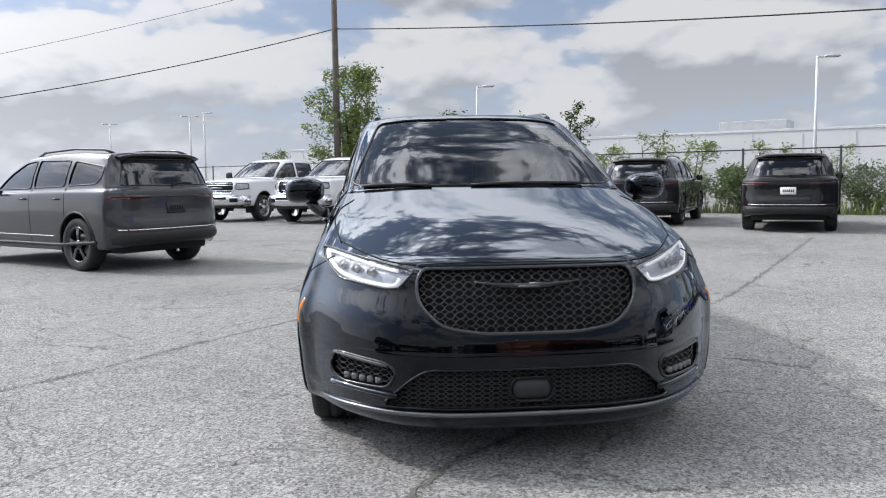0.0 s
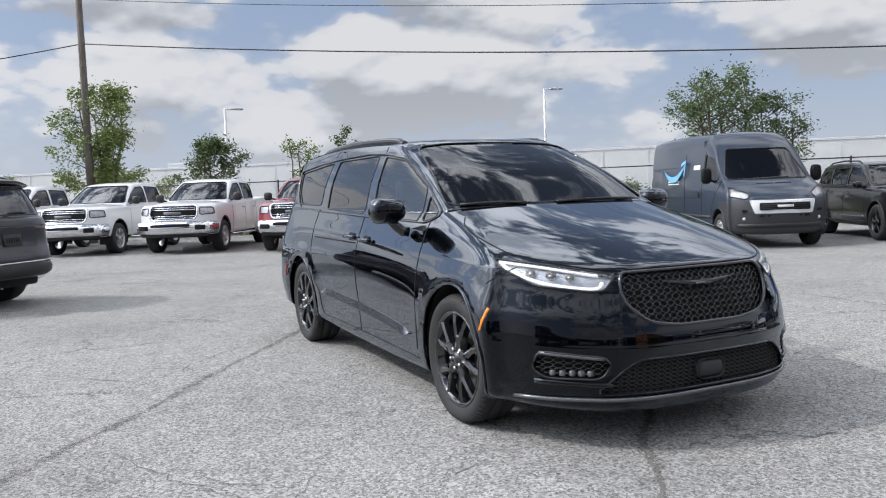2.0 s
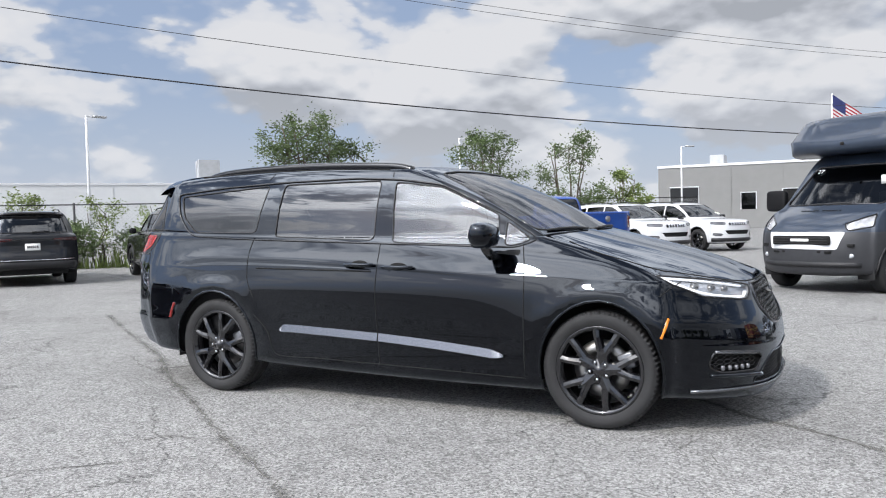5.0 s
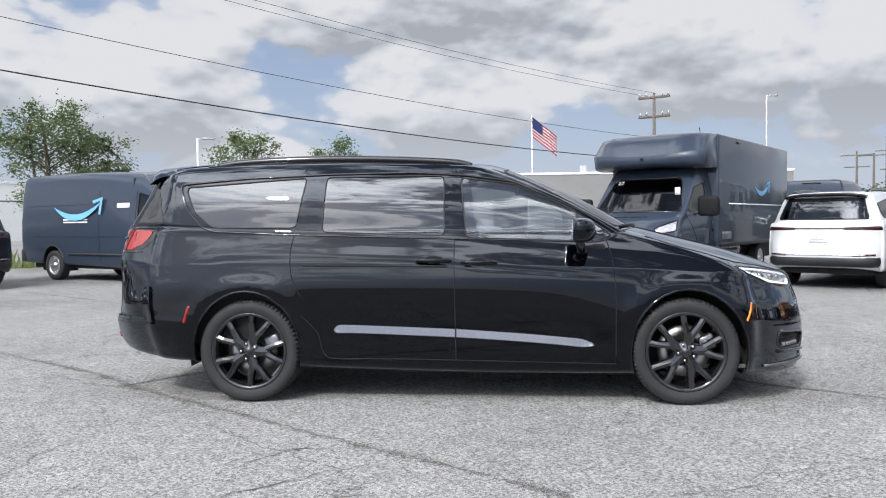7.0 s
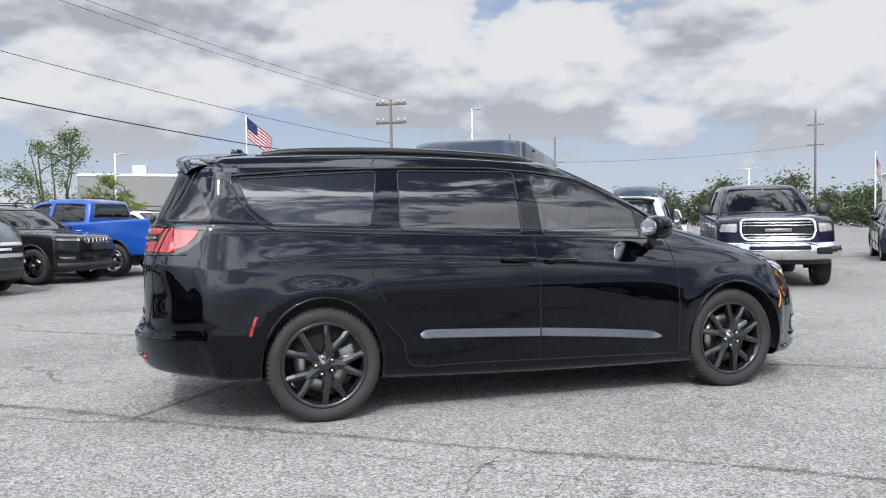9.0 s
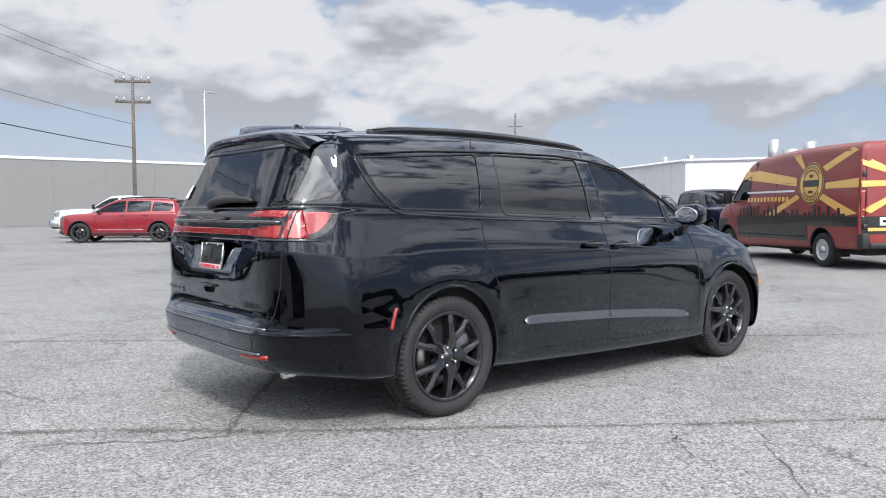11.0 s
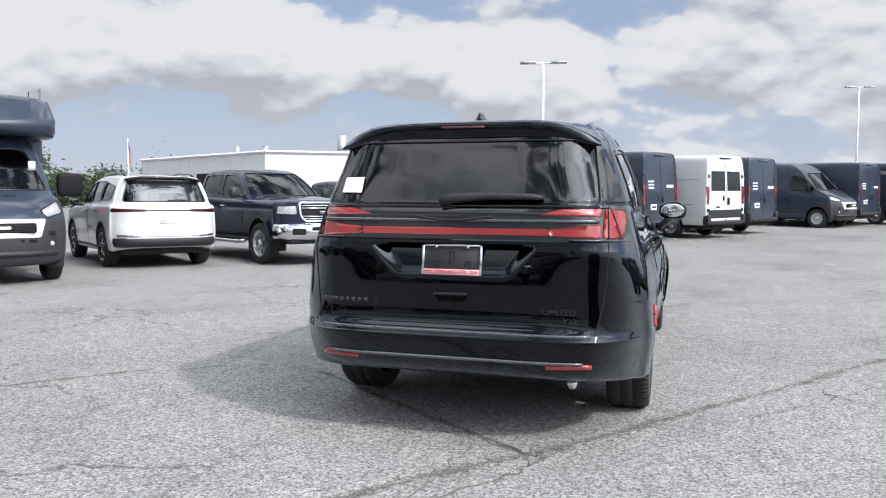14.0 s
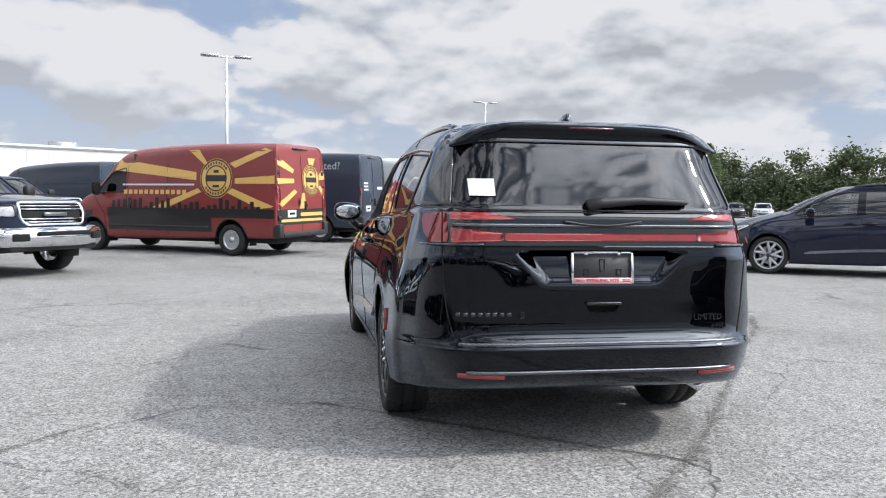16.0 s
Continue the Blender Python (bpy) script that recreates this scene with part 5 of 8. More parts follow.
def suv():
    car = thing("sport_utility_vehicle", Matrix(), "parked sport utility vehicle", "car")
    L = []
    L.append(level(-2.2, -1.9, 2.0, 2.25, (0.80, 0.80, 0.80), (0.30, 0.30, 0.30, 0.32, 0.38), 3, 5))
    L.append(level(-2.35, -1.98, 2.08, 2.40, (0.925, 0.92, 0.92), (0.28, 0.31, 0.29, 0.33, 0.39), 3, 5))
    L.append(level(-2.43, -2.0, 2.10, 2.50, (0.965, 0.955, 0.955), (0.44, 0.45, 0.43, 0.46, 0.50), 3, 5))
    L.append(level(-2.43, -2.0, 2.12, 2.52, (0.97, 0.97, 0.97), (0.62, 0.62, 0.60, 0.62, 0.64), 3, 5))
    L.append(level(-2.41, -1.99, 2.12, 2.47, (0.965, 0.972, 0.965), (0.83, 0.86, 0.86, 0.88, 0.84), 3, 5))
    L.append(level(-2.34, -1.94, 2.12, 2.46, (0.93, 0.955, 0.95), (1.01, 1.04, 1.08, 1.10, 1.08), 3, 5))
    L.append(level(-1.95, -1.6, 2.10, 2.44, (0.885, 0.935, 0.925), (1.10, 1.10, 1.14, 1.16, 1.17), 3, 5))
    L.append(level(-1.20, -1.02, 2.05, 2.41, (0.83, 0.90, 0.89), (1.17, 1.15, 1.18, 1.20, 1.21), 3, 5))
    L.append(level(-0.72, -0.58, 2.0, 2.30, (0.765, 0.84, 0.815), (1.45, 1.42, 1.43, 1.44, 1.45), 3, 5))
    L.append(level(-0.30, -0.16, 1.96, 2.17, (0.69, 0.735, 0.71), (1.655, 1.635, 1.67, 1.65, 1.66), 3, 5))
    L.append(level(-0.05, 0.05, 1.9, 2.2, (0.55, 0.58, 0.56), (1.70, 1.69, 1.725, 1.695, 1.695), 3, 5))
    L.append(level(0.1, 0.2, 1.7, 2.0, (0.0, 0.0, 0.0), (1.725, 1.725, 1.745, 1.72, 1.72), 3, 5))
    S = Skin(car, L, 3, 4)
    S.arches((-1.48, 1.48), 0.385, 0.44, 0.47, 0.965)
    panes = (("rear_side_window", [(2.0, 1.49), (1.28, 1.59), (1.22, 1.23), (1.88, 1.25), (1.98, 1.33)]),
             ("back_door_window", [(1.17, 1.60), (0.30, 1.615), (0.28, 1.20), (1.13, 1.225)]),
             ("front_door_window", [(0.22, 1.615), (-0.12, 1.585), (-0.50, 1.42), (-0.88, 1.18), (0.20, 1.195)]))
    for sg in (-1, 1):
        for nm, poly in panes:
            S.panel(nm, poly, "x", lambda c: c.x * sg > 0.4, DARKGLASS, 0.006, 0, 0.03, 0.012, GLOSS, shadow=False)
        for y, z0, z1 in ((1.18, 0.55, 1.2), (0.25, 0.35, 1.19), (-0.92, 0.36, 1.1)):
            S.line([(y, z1), (y + 0.02, z0)], lambda a, b: S.side(a, b, sg), 0.004, "shut_line", SEAM)
        for y in (0.98, 0.08):
            p, no = S.side(y, 1.04, sg)
            part("door_handle", tube(bmesh.new(), [p + Vector((sg * 0.01, -0.1, 0)), p + Vector((sg * 0.03, 0, 0)), p + Vector((sg * 0.01, 0.1, 0))], 0.013, 6), GLOSS, car)
        S.line([(1.95, 0.43), (1.0, 0.37), (-1.0, 0.37)], lambda a, b: S.side(a, b, sg), 0.03, "sill_cladding", PLASTIC)
        S.line([(0.9, 0.50), (-0.9, 0.50)], lambda a, b: S.side(a, b, sg), 0.008, "side_trim", CHROME)
        p = [S.top(sg * 0.62, y)[0] + Vector((0, 0, h)) for y, h in ((1.95, 0.0), (1.75, 0.045), (1.0, 0.055), (0.2, 0.05), (0.02, 0.0))]
        part("roof_rail", tube(bmesh.new(), p, 0.02, 6), GLOSS, car)
        S.panel("tail_lamp", [(sg * 0.40, 1.085), (sg * 0.93, 1.10), (sg * 0.945, 1.03), (sg * 0.40, 1.045)], "y", lambda c: c.y > 1.9, REDDARK, -0.004, -0.01, 0.01)
        S.panel("headlamp", [(sg * 0.50, 1.0), (sg * 0.90, 1.015), (sg * 0.92, 0.94), (sg * 0.52, 0.92)], "y", lambda c: c.y < -1.8, LAMPWHITE, 0.01, 0.01, 0.02, 0.01, GLOSS)
        S.panel("fog_lamp", [(sg * 0.62, 0.60), (sg * 0.88, 0.62), (sg * 0.88, 0.55), (sg * 0.64, 0.54)], "y", lambda c: c.y < -1.8, LAMPWHITE, 0.01, 0.01, 0.01, 0.012, PLASTIC)
        S.line([(sg * 0.55, 0.60), (sg * 0.86, 0.61)], S.back, 0.02, "rear_reflector", REDDARK, out=-0.004)
    S.panel("windscreen", [(0.62, 1.63), (-0.62, 1.63), (-0.785, 1.19), (0.785, 1.19)], "y", lambda c: -1.3 < c.y < 0.05, DARKGLASS, 0.005, 0, 0.05, 0.012, GLOSS, shadow=False)
    S.panel("rear_window", [(0.63, 1.60), (-0.63, 1.60), (-0.75, 1.225), (0.75, 1.225)], "y", lambda c: c.y > 1.9, TINT, 0.005, 0, 0.04, 0.012, GLOSS, shadow=False)
    for k in range(7):
        x = (k - 3) * 0.115
        S.panel("grille_slot", [(x - 0.045, 0.985), (x + 0.045, 0.985), (x + 0.045, 0.88), (x - 0.045, 0.88)], "y", lambda c: c.y < -2.0, SEAM, 0.03, 0.03, 0.02, 0.007, CHROME)
    S.panel("lower_intake", [(0.55, 0.72), (-0.55, 0.72), (-0.45, 0.58), (0.45, 0.58)], "y", lambda c: c.y < -2.0, SEAM, 0.03, 0.03, 0.03)
    S.line([(-0.9, 0.475), (0.9, 0.475)], S.back, 0.115, "rear_bumper_cladding", PLASTIC, out=-0.075, seg=10)
    S.line([(-0.85, 0.605), (0.85, 0.605)], S.back, 0.011, "bumper_strip", CHROME, out=0.004)
    S.line([(-0.9, 0.40), (0.9, 0.40)], S.front, 0.08, "front_bumper_cladding", PLASTIC, out=-0.03)
    S.line([(-0.93, 1.065), (0.93, 1.065)], S.back, 0.012, "lamp_strip", GLOSS, out=0.0)
    b2 = bmesh.new()
    rows = []
    for z, y in ((1.685, 2.12), (1.69, 2.24), (1.665, 2.30), (1.63, 2.22)):
        rows.append([b2.verts.new((0.68 * e, y - 0.12 * abs(e) ** 3, z - 0.05 * abs(e) ** 4)) for e in [i / 8 for i in range(-8, 9)]])
    for a, b in zip(rows, rows[1:]):
        for i in range(16):
            b2.faces.new((a[i], a[i + 1], b[i + 1], b[i]))
    part("roof_spoiler", b2, GLOSS, car)
    part("rear_wiper", tube(bmesh.new(), [(0.0, 2.43, 1.245), (-0.2, 2.42, 1.26), (-0.36, 2.40, 1.25)], 0.012, 6), PLASTIC, car)
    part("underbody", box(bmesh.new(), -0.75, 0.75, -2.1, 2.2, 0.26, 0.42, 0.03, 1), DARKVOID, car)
    part("cabin", box(bmesh.new(), -0.70, 0.70, -0.9, 1.9, 0.5, 1.10, 0.05, 1), DARKVOID, car)
    for yc in (-0.1, 0.85):
        for xc in (-0.36, 0.36):
            st = part("seat", box(bmesh.new(), xc - 0.23, xc + 0.23, yc + 0.1, yc + 0.26, 1.0, 1.28, 0.05, 2), CLOTH, car)
            part("headrest", box(bmesh.new(), xc - 0.12, xc + 0.12, yc + 0.15, yc + 0.25, 1.30, 1.46, 0.04, 2), CLOTH, st)
    plain_plate(S, S.back, 0.0, 0.90, 1)
    mirrors(car, -0.72, 1.20, 0.90, GLOSS, 0.075, 0.09)
    S.done(P_GREY)
    for sg in (-1, 1):
        for yc in (-1.48, 1.48):
            wheel(car, "suv", sg * 0.845, yc, 0.385, sg > 0, full=False)
    return car


def pickup():
    car = thing("pickup_truck", Matrix(), "parked crew cab pickup truck", "pickup truck")
    L = []
    L.append(level(-2.5, -2.2, 2.7, 2.9, (0.85, 0.85, 0.85), (0.50, 0.50, 0.50, 0.55, 0.60), 4, 8))
    L.append(level(-2.70, -2.3, 2.85, 3.02, (0.95, 0.95, 0.95), (0.46, 0.49, 0.47, 0.54, 0.60), 4, 8))
    L.append(level(-2.80, -2.32, 2.88, 3.06, (1.0, 0.985, 0.985), (0.66, 0.66, 0.62, 0.70, 0.76), 4, 8))
    L.append(level(-2.78, -2.30, 2.88, 3.06, (1.0, 0.995, 0.995), (0.95, 0.92, 0.90, 0.92, 0.95), 4, 8))
    L.append(level(-2.74, -2.28, 2.88, 3.05, (0.99, 0.985, 0.99), (1.13, 1.12, 1.16, 1.18, 1.18), 4, 8))
    L.append(level(-2.62, -2.20, 2.88, 3.05, (0.95, 0.965, 0.985), (1.24, 1.23, 1.29, 1.40, 1.40), 4, 8))
    L.append(level(-2.30, -2.0, 2.80, 2.98, (0.80, 0.86, 0.92), (1.29, 1.28, 1.32, 1.405, 1.405), 4, 8))
    L.append(level(-1.9, -1.7, 2.6, 2.8, (0.45, 0.5, 0.6), (1.335, 1.33, 1.34, 1.36, 1.36), 4, 8))
    L.append(level(-1.8, -1.6, 2.5, 2.7, (0.0, 0.0, 0.0), (1.34, 1.34, 1.34, 1.35, 1.35), 4, 8))
    S = Skin(car, L, 3, 4)
    S.arches((-1.72, 1.88), 0.405, 0.47, 0.52, 0.99)
    for sg in (-1, 1):
        S.panel("headlamp", [(sg * 0.66, 1.17), (sg * 0.93, 1.16), (sg * 0.97, 1.00), (sg * 0.67, 0.98)], "y", lambda c: c.y < -1.9, VANLAMP, 0.012, 0.012, 0.03, 0.012, GLOSS)
        S.panel("tail_lamp", [(sg * 0.80, 1.30), (sg * 0.975, 1.30), (sg * 0.975, 0.98), (sg * 0.80, 0.98)], "y", lambda c: c.y > 2.5, REDLENS, -0.004, -0.012, 0.02, 0.012, GLOSS)
        for y in (1.17, 0.12, -1.02):
            S.line([(y, 1.26), (y, 0.55)], lambda a, b: S.side(a, b, sg), 0.005, "shut_line", SEAM)
        for y in (0.95, -0.08):
            p, no = S.side(y, 1.14, sg)
            part("door_handle", tube(bmesh.new(), [p + Vector((sg * 0.01, -0.11, 0)), p + Vector((sg * 0.035, 0, 0)), p + Vector((sg * 0.01, 0.11, 0))], 0.015, 6), CHROME, car)
        part("side_step", tube(bmesh.new(), [(sg * 0.92, -1.0, 0.44), (sg * 1.0, -0.9, 0.41), (sg * 1.0, 1.1, 0.41), (sg * 0.92, 1.2, 0.44)], 0.04, 8), CHROME, car)
    S.panel("grille", [(-0.60, 1.215), (0.60, 1.215), (0.62, 1.0), (0.56, 0.86), (-0.56, 0.86), (-0.62, 1.0)], "y", lambda c: c.y < -2.2, SEAM, 0.04, 0.04, 0.06, 0.028, CHROME, "black grille in a bright surround")
    for z in (0.905, 0.955, 1.11, 1.16):
        part("grille_bar", tube(bmesh.new(), [S.front(x, z)[0] + Vector((0, 0.015, 0)) for x in (-0.57, -0.3, 0, 0.3, 0.57)], 0.013, 6), CHROME, car)
    part("grille_badge", box(bmesh.new(), -0.22, 0.22, S.front(0, 1.03)[0].y - 0.02, S.front(0, 1.03)[0].y + 0.02, 1.0, 1.06, 0.01, 1), LAMPWHITE, car)
    # bumpers
    b2 = bmesh.new()
    tube(b2, [(-1.0, -2.42, 0.68), (-0.85, -2.74, 0.68), (-0.4, -2.88, 0.68), (0, -2.90, 0.68), (0.4, -2.88, 0.68), (0.85, -2.74, 0.68), (1.0, -2.42, 0.68)], 0.10, 12)
    for v in b2.verts:
        v.co.z = 0.665 + (v.co.z - 0.68) * 1.6
    bump = part("front_bumper", b2, CHROME, car, "bright chrome front bumper")
    part("bumper_opening", box(bmesh.new(), -0.50, 0.50, -3.012, -2.93, 0.69, 0.76, 0.02, 2), SEAM, bump)
    for sg in (-1, 1):
        part("bumper_pocket", box(bmesh.new(), -0.13, 0.13, -0.02, 0.04, -0.06, 0.06, 0.02, 2), SEAM, bump, m=pose(sg * 0.74, -2.885, 0.67, 0, 0, sg * 20))
    part("air_dam", box(bmesh.new(), -0.85, 0.85, -2.78, -2.5, 0.44, 0.60, 0.04, 2), PLASTIC, car)
    b2 = box(bmesh.new(), -0.96, 0.96, 3.0, 3.22, 0.64, 0.80, 0.05, 2)
    bump = part("rear_bumper", b2, CHROME, car, "chrome rear bumper")
    part("number_plate", box(bmesh.new(), -0.155, 0.155, 3.215, 3.232, 0.66, 0.79, 0.004, 1), WHITEPAPER, bump)
    for zz in (1.36, 0.86):
        S.line([(-0.78, zz), (0.78, zz)], S.back, 0.005, "tailgate_gap", SEAM)
    part("tailgate_badge", cyl(bmesh.new(), (0, 3.05, 1.22), (0, 3.085, 1.22), 0.09, 0.08, 14), LAMPWHITE, car)
    part("underbody", box(bmesh.new(), -0.7, 0.7, -2.4, 2.9, 0.40, 0.6, 0.04, 1), DARKVOID, car)
    S.done(P_WHITE)
    C = []
    C.append(level(-1.30, -1.10, 1.18, 1.24, (0.88, 0.955, 0.93), (1.26, 1.24, 1.27, 1.28, 1.30), 3, 8))
    C.append(level(-1.22, -1.02, 1.20, 1.26, (0.86, 0.94, 0.915), (1.34, 1.30, 1.33, 1.34, 1.36), 3, 8))
    C.append(level(-0.82, -0.64, 1.20, 1.26, (0.79, 0.87, 0.85), (1.62, 1.60, 1.61, 1.62, 1.62), 3, 8))
    C.append(level(-0.42, -0.26, 1.14, 1.19, (0.70, 0.77, 0.755), (1.86, 1.83, 1.86, 1.84, 1.85), 3, 8))
    C.append(level(-0.2, -0.05, 1.0, 1.05, (0.55, 0.6, 0.58), (1.92, 1.91, 1.93, 1.90, 1.90), 3, 8))
    C.append(level(0.0, 0.1, 0.8, 0.9, (0.0, 0.0, 0.0), (1.945, 1.945, 1.95, 1.93, 1.93), 3, 8))
    K = Skin(car, C, 3, 4)
    for sg in (-1, 1):
        for nm, poly in (("back_door_window", [(1.06, 1.79), (0.24, 1.81), (0.20, 1.36), (1.10, 1.375)]), ("front_door_window", [(0.12, 1.81), (-0.22, 1.785), (-0.55, 1.62), (-0.93, 1.35), (0.08, 1.36)])):
            K.panel(nm, poly, "x", lambda c: c.x * sg > 0.4, DARKGLASS, 0.006, 0, 0.04, 0.014, GLOSS, shadow=False)
    K.panel("windscreen", [(0.63, 1.83), (-0.63, 1.83), (-0.82, 1.36), (0.82, 1.36)], "y", lambda c: c.y < 0.0, DARKGLASS, 0.005, 0, 0.05, 0.014, GLOSS, shadow=False)
    K.panel("rear_window", [(0.66, 1.80), (-0.66, 1.80), (-0.76, 1.45), (0.76, 1.45)], "y", lambda c: c.y > 0.9, TINT, 0.005, 0, 0.04, 0.014, GLOSS, shadow=False)
    K.done(P_WHITE, "cab")
    part("cabin", box(bmesh.new(), -0.74, 0.74, -0.9, 1.1, 0.9, 1.34, 0.05, 1), DARKVOID, car)
    for xc in (-0.36, 0.36):
        st = part("seat", box(bmesh.new(), xc - 0.24, xc + 0.24, 0.1, 0.26, 1.2, 1.5, 0.05, 2), CLOTH, car)
        part("headrest", box(bmesh.new(), xc - 0.12, xc + 0.12, 0.14, 0.24, 1.52, 1.68, 0.04, 2), CLOTH, st)
    mirrors(car, -0.85, 1.42, 0.93, PLASTIC, 0.11, 0.11)
    for sg in (-1, 1):
        for yc in (-1.72, 1.88):
            wheel(car, "truck", sg * 0.865, yc, 0.405, sg > 0, full=False)
    return car


def van_levels(yr, cut=False):
    L = []
    L.append(level(-2.5, -2.3, yr - 0.15, yr - 0.12, (0.85, 0.85, 0.88), (0.30, 0.30, 0.36, 0.42, 0.44), 3, 9))
    L.append(level(-2.74, -2.36, yr - 0.08, yr - 0.02, (0.95, 0.96, 0.97), (0.29, 0.33, 0.36, 0.42, 0.44), 3, 9))
    L.append(level(-2.82, -2.38, yr - 0.06, yr, (1.0, 1.0, 1.0), (0.52, 0.55, 0.55, 0.58, 0.60), 3, 9))
    L.append(level(-2.82, -2.38, yr - 0.06, yr, (1.01, 1.02, 1.02), (0.80, 0.85, 0.85, 0.85, 0.85), 3, 9))
    L.append(level(-2.74, -2.32, yr - 0.06, yr, (0.99, 1.025, 1.02), (1.02, 1.10, 1.15, 1.15, 1.15), 3, 9))
    L.append(level(-2.42, -2.15, yr - 0.06, yr, (0.95, 1.02, 1.01), (1.24, 1.28, 1.35, 1.35, 1.35), 3, 9))
    L.append(level(-2.10, -1.90, yr - 0.06, yr - 0.01, (0.93, 1.015, 1.0), (1.40, 1.40, 1.50, 1.50, 1.50), 3, 9))
    L.append(level(-1.72, -1.55, yr - 0.06, yr - 0.03, (0.90, 0.99, 0.98), (1.76, 1.74, 1.85, 1.85, 1.85), 3, 9))
    L.append(level(-1.36, -1.22, yr - 0.08, yr - 0.05, (0.85, 0.955, 0.95), (2.10, 2.10, 2.15, 2.15, 2.15), 3, 9))
    L.append(level(-1.05, -0.92, yr - 0.10, yr - 0.08, (0.78, 0.92, 0.90), (2.33, 2.32, 2.40, 2.39, 2.39), 3, 9))
    L.append(level(-0.80, -0.65, yr - 0.2, yr - 0.15, (0.60, 0.72, 0.72), (2.44, 2.43, 2.50, 2.48, 2.48), 3, 9))
    L.append(level(-0.4, -0.2, yr - 0.5, yr - 0.4, (0.0, 0.0, 0.0), (2.50, 2.50, 2.525, 2.51, 2.51), 3, 9))
    return L


def van_front(S, car, bright, tow=False):
    for sg in (-1, 1):
        S.panel("headlamp", [(sg * 0.60, 1.09), (sg * 0.92, 1.25), (sg * 0.96, 1.05), (sg * 0.69, 0.985)], "y", lambda c: c.y < -1.9, VANLAMP, 0.012, 0.012, 0.03, 0.012, GLOSS)
        S.panel("front_door_window", [(-0.92, 1.98), (-1.38, 1.86), (-1.80, 1.44), (-1.70, 1.40), (-0.92, 1.40)], "x", lambda c: c.x * sg > 0.4, DARKGLASS, 0.006, 0, 0.05, 0.014, GLOSS, shadow=False)
        for pts in ([(-0.86, 2.04), (-0.86, 0.45)], [(-1.95, 1.36), (-1.55, 0.9), (-1.50, 0.45)], [(0.35, 2.05), (0.35, 0.45)], [(-0.86, 1.02), (2.9, 1.02)]):
            S.line(pts, lambda a, b: S.side(a, b, sg), 0.007, "shut_line", SEAM)
        part("lower_rub_strip", tube(bmesh.new(), [S.side(y, 0.62, sg)[0] for y in (-1.4, -0.8, 0.0, 0.8, 1.5)], 0.03, 6), PLASTIC, car)
        part("fog_lamp", cyl(bmesh.new(), S.front(sg * 0.74, 0.60)[0] + Vector((0, -0.012, 0)), S.front(sg * 0.74, 0.60)[0] + Vector((0, 0.03, 0)), 0.035, None, 12), HEADSILVER, car)
        p, no = S.side(-0.72, 1.12, sg)
        part("door_handle", tube(bmesh.new(), [p + Vector((sg * 0.01, 0, -0.09)), p + Vector((sg * 0.03, 0, 0)), p + Vector((sg * 0.01, 0, 0.09))], 0.016, 6), PLASTIC, car)
    S.panel("windscreen", [(0.66, 2.06), (-0.66, 2.06), (-0.87, 1.40), (0.87, 1.40)], "y", lambda c: c.y < -1.0, DARKGLASS, 0.005, 0, 0.08, 0.018, GLOSS, shadow=False)
    S.panel("grille_surround", [(-0.66, 0.97), (0.66, 0.97), (0.57, 0.70), (-0.57, 0.70)], "y", lambda c: c.y < -2.2, bright, -0.006, -0.01, 0.03)
    p = S.front(0, 0.84)[0].y
    b2 = bmesh.new()
    for x0, x1, z0, z1 in ((-0.50, 0.50, 0.77, 0.915),):
        box(b2, x0, x1, p - 0.03, p + 0.03, z0, z1, 0.025, 2)
    g = part("grille", b2, SEAM, car, "black grille")
    for z in (0.80, 0.84, 0.88):
        part("grille_bar", tube(bmesh.new(), [(-0.47, p - 0.028, z), (0.47, p - 0.028, z)], 0.006, 5), PLASTIC, g)
    part("grille_badge", box(bmesh.new(), -0.16, 0.16, p - 0.045, p - 0.025, 0.822, 0.868, 0.008, 1), WHITEPAPER, g)
    for sg in (-1, 1):
        q = S.front(sg * 0.70, 0.76)[0]
        part("bumper_slot", box(bmesh.new(), sg * 0.70 - 0.09, sg * 0.70 + 0.09, q.y - 0.006, q.y + 0.05, 0.735, 0.785, 0.006, 1), SEAM, car)
    for x0, x1 in ((-0.50, -0.40), (-0.34, 0.34), (0.40, 0.50)):
        part("lower_intake", box(bmesh.new(), x0, x1, S.front(0.45, 0.66)[0].y - 0.03, S.front(0, 0.66)[0].y + 0.06, 0.64, 0.68, 0.006, 1), SEAM, car)
    S.line([(-0.84, 0.46), (0.84, 0.46)], S.front, 0.05, "bumper_lip", PLASTIC, out=-0.02, seg=8)
    for sg in (-1, 1):
        part("windscreen_wiper", tube(bmesh.new(), [S.front(sg * 0.1 + 0.3, 1.43)[0] + Vector((0, -0.02, 0)), S.front(sg * 0.1 - 0.25, 1.41)[0] + Vector((0, -0.02, 0))], 0.012, 5), PLASTIC, car)
    mirrors(car, -1.62, 1.50, 1.03 if tow else 1.0, TRIMBLACK, 0.19 if tow else 0.17, 0.20 if tow else 0.11, 0.35 if tow else 0.6)
    for k in range(13):
        if abs(k - 6) > 0:
            x = (k - 6) * 0.055
            p = S.front(x, 1.30)[0]
            part("bonnet_vent", box(bmesh.new(), x - 0.018, x + 0.018, p.y - 0.006, p.y + 0.02, 1.285, 1.315), SEAM, car)
    part("cabin", box(bmesh.new(), -0.85, 0.85, -1.9, -0.8, 0.8, 1.36, 0.05, 1), DARKVOID, car)
    part("bulkhead", box(bmesh.new(), -0.88, 0.88, -0.72, -0.68, 0.6, 2.3, 0.01, 1), DARKVOID, car)
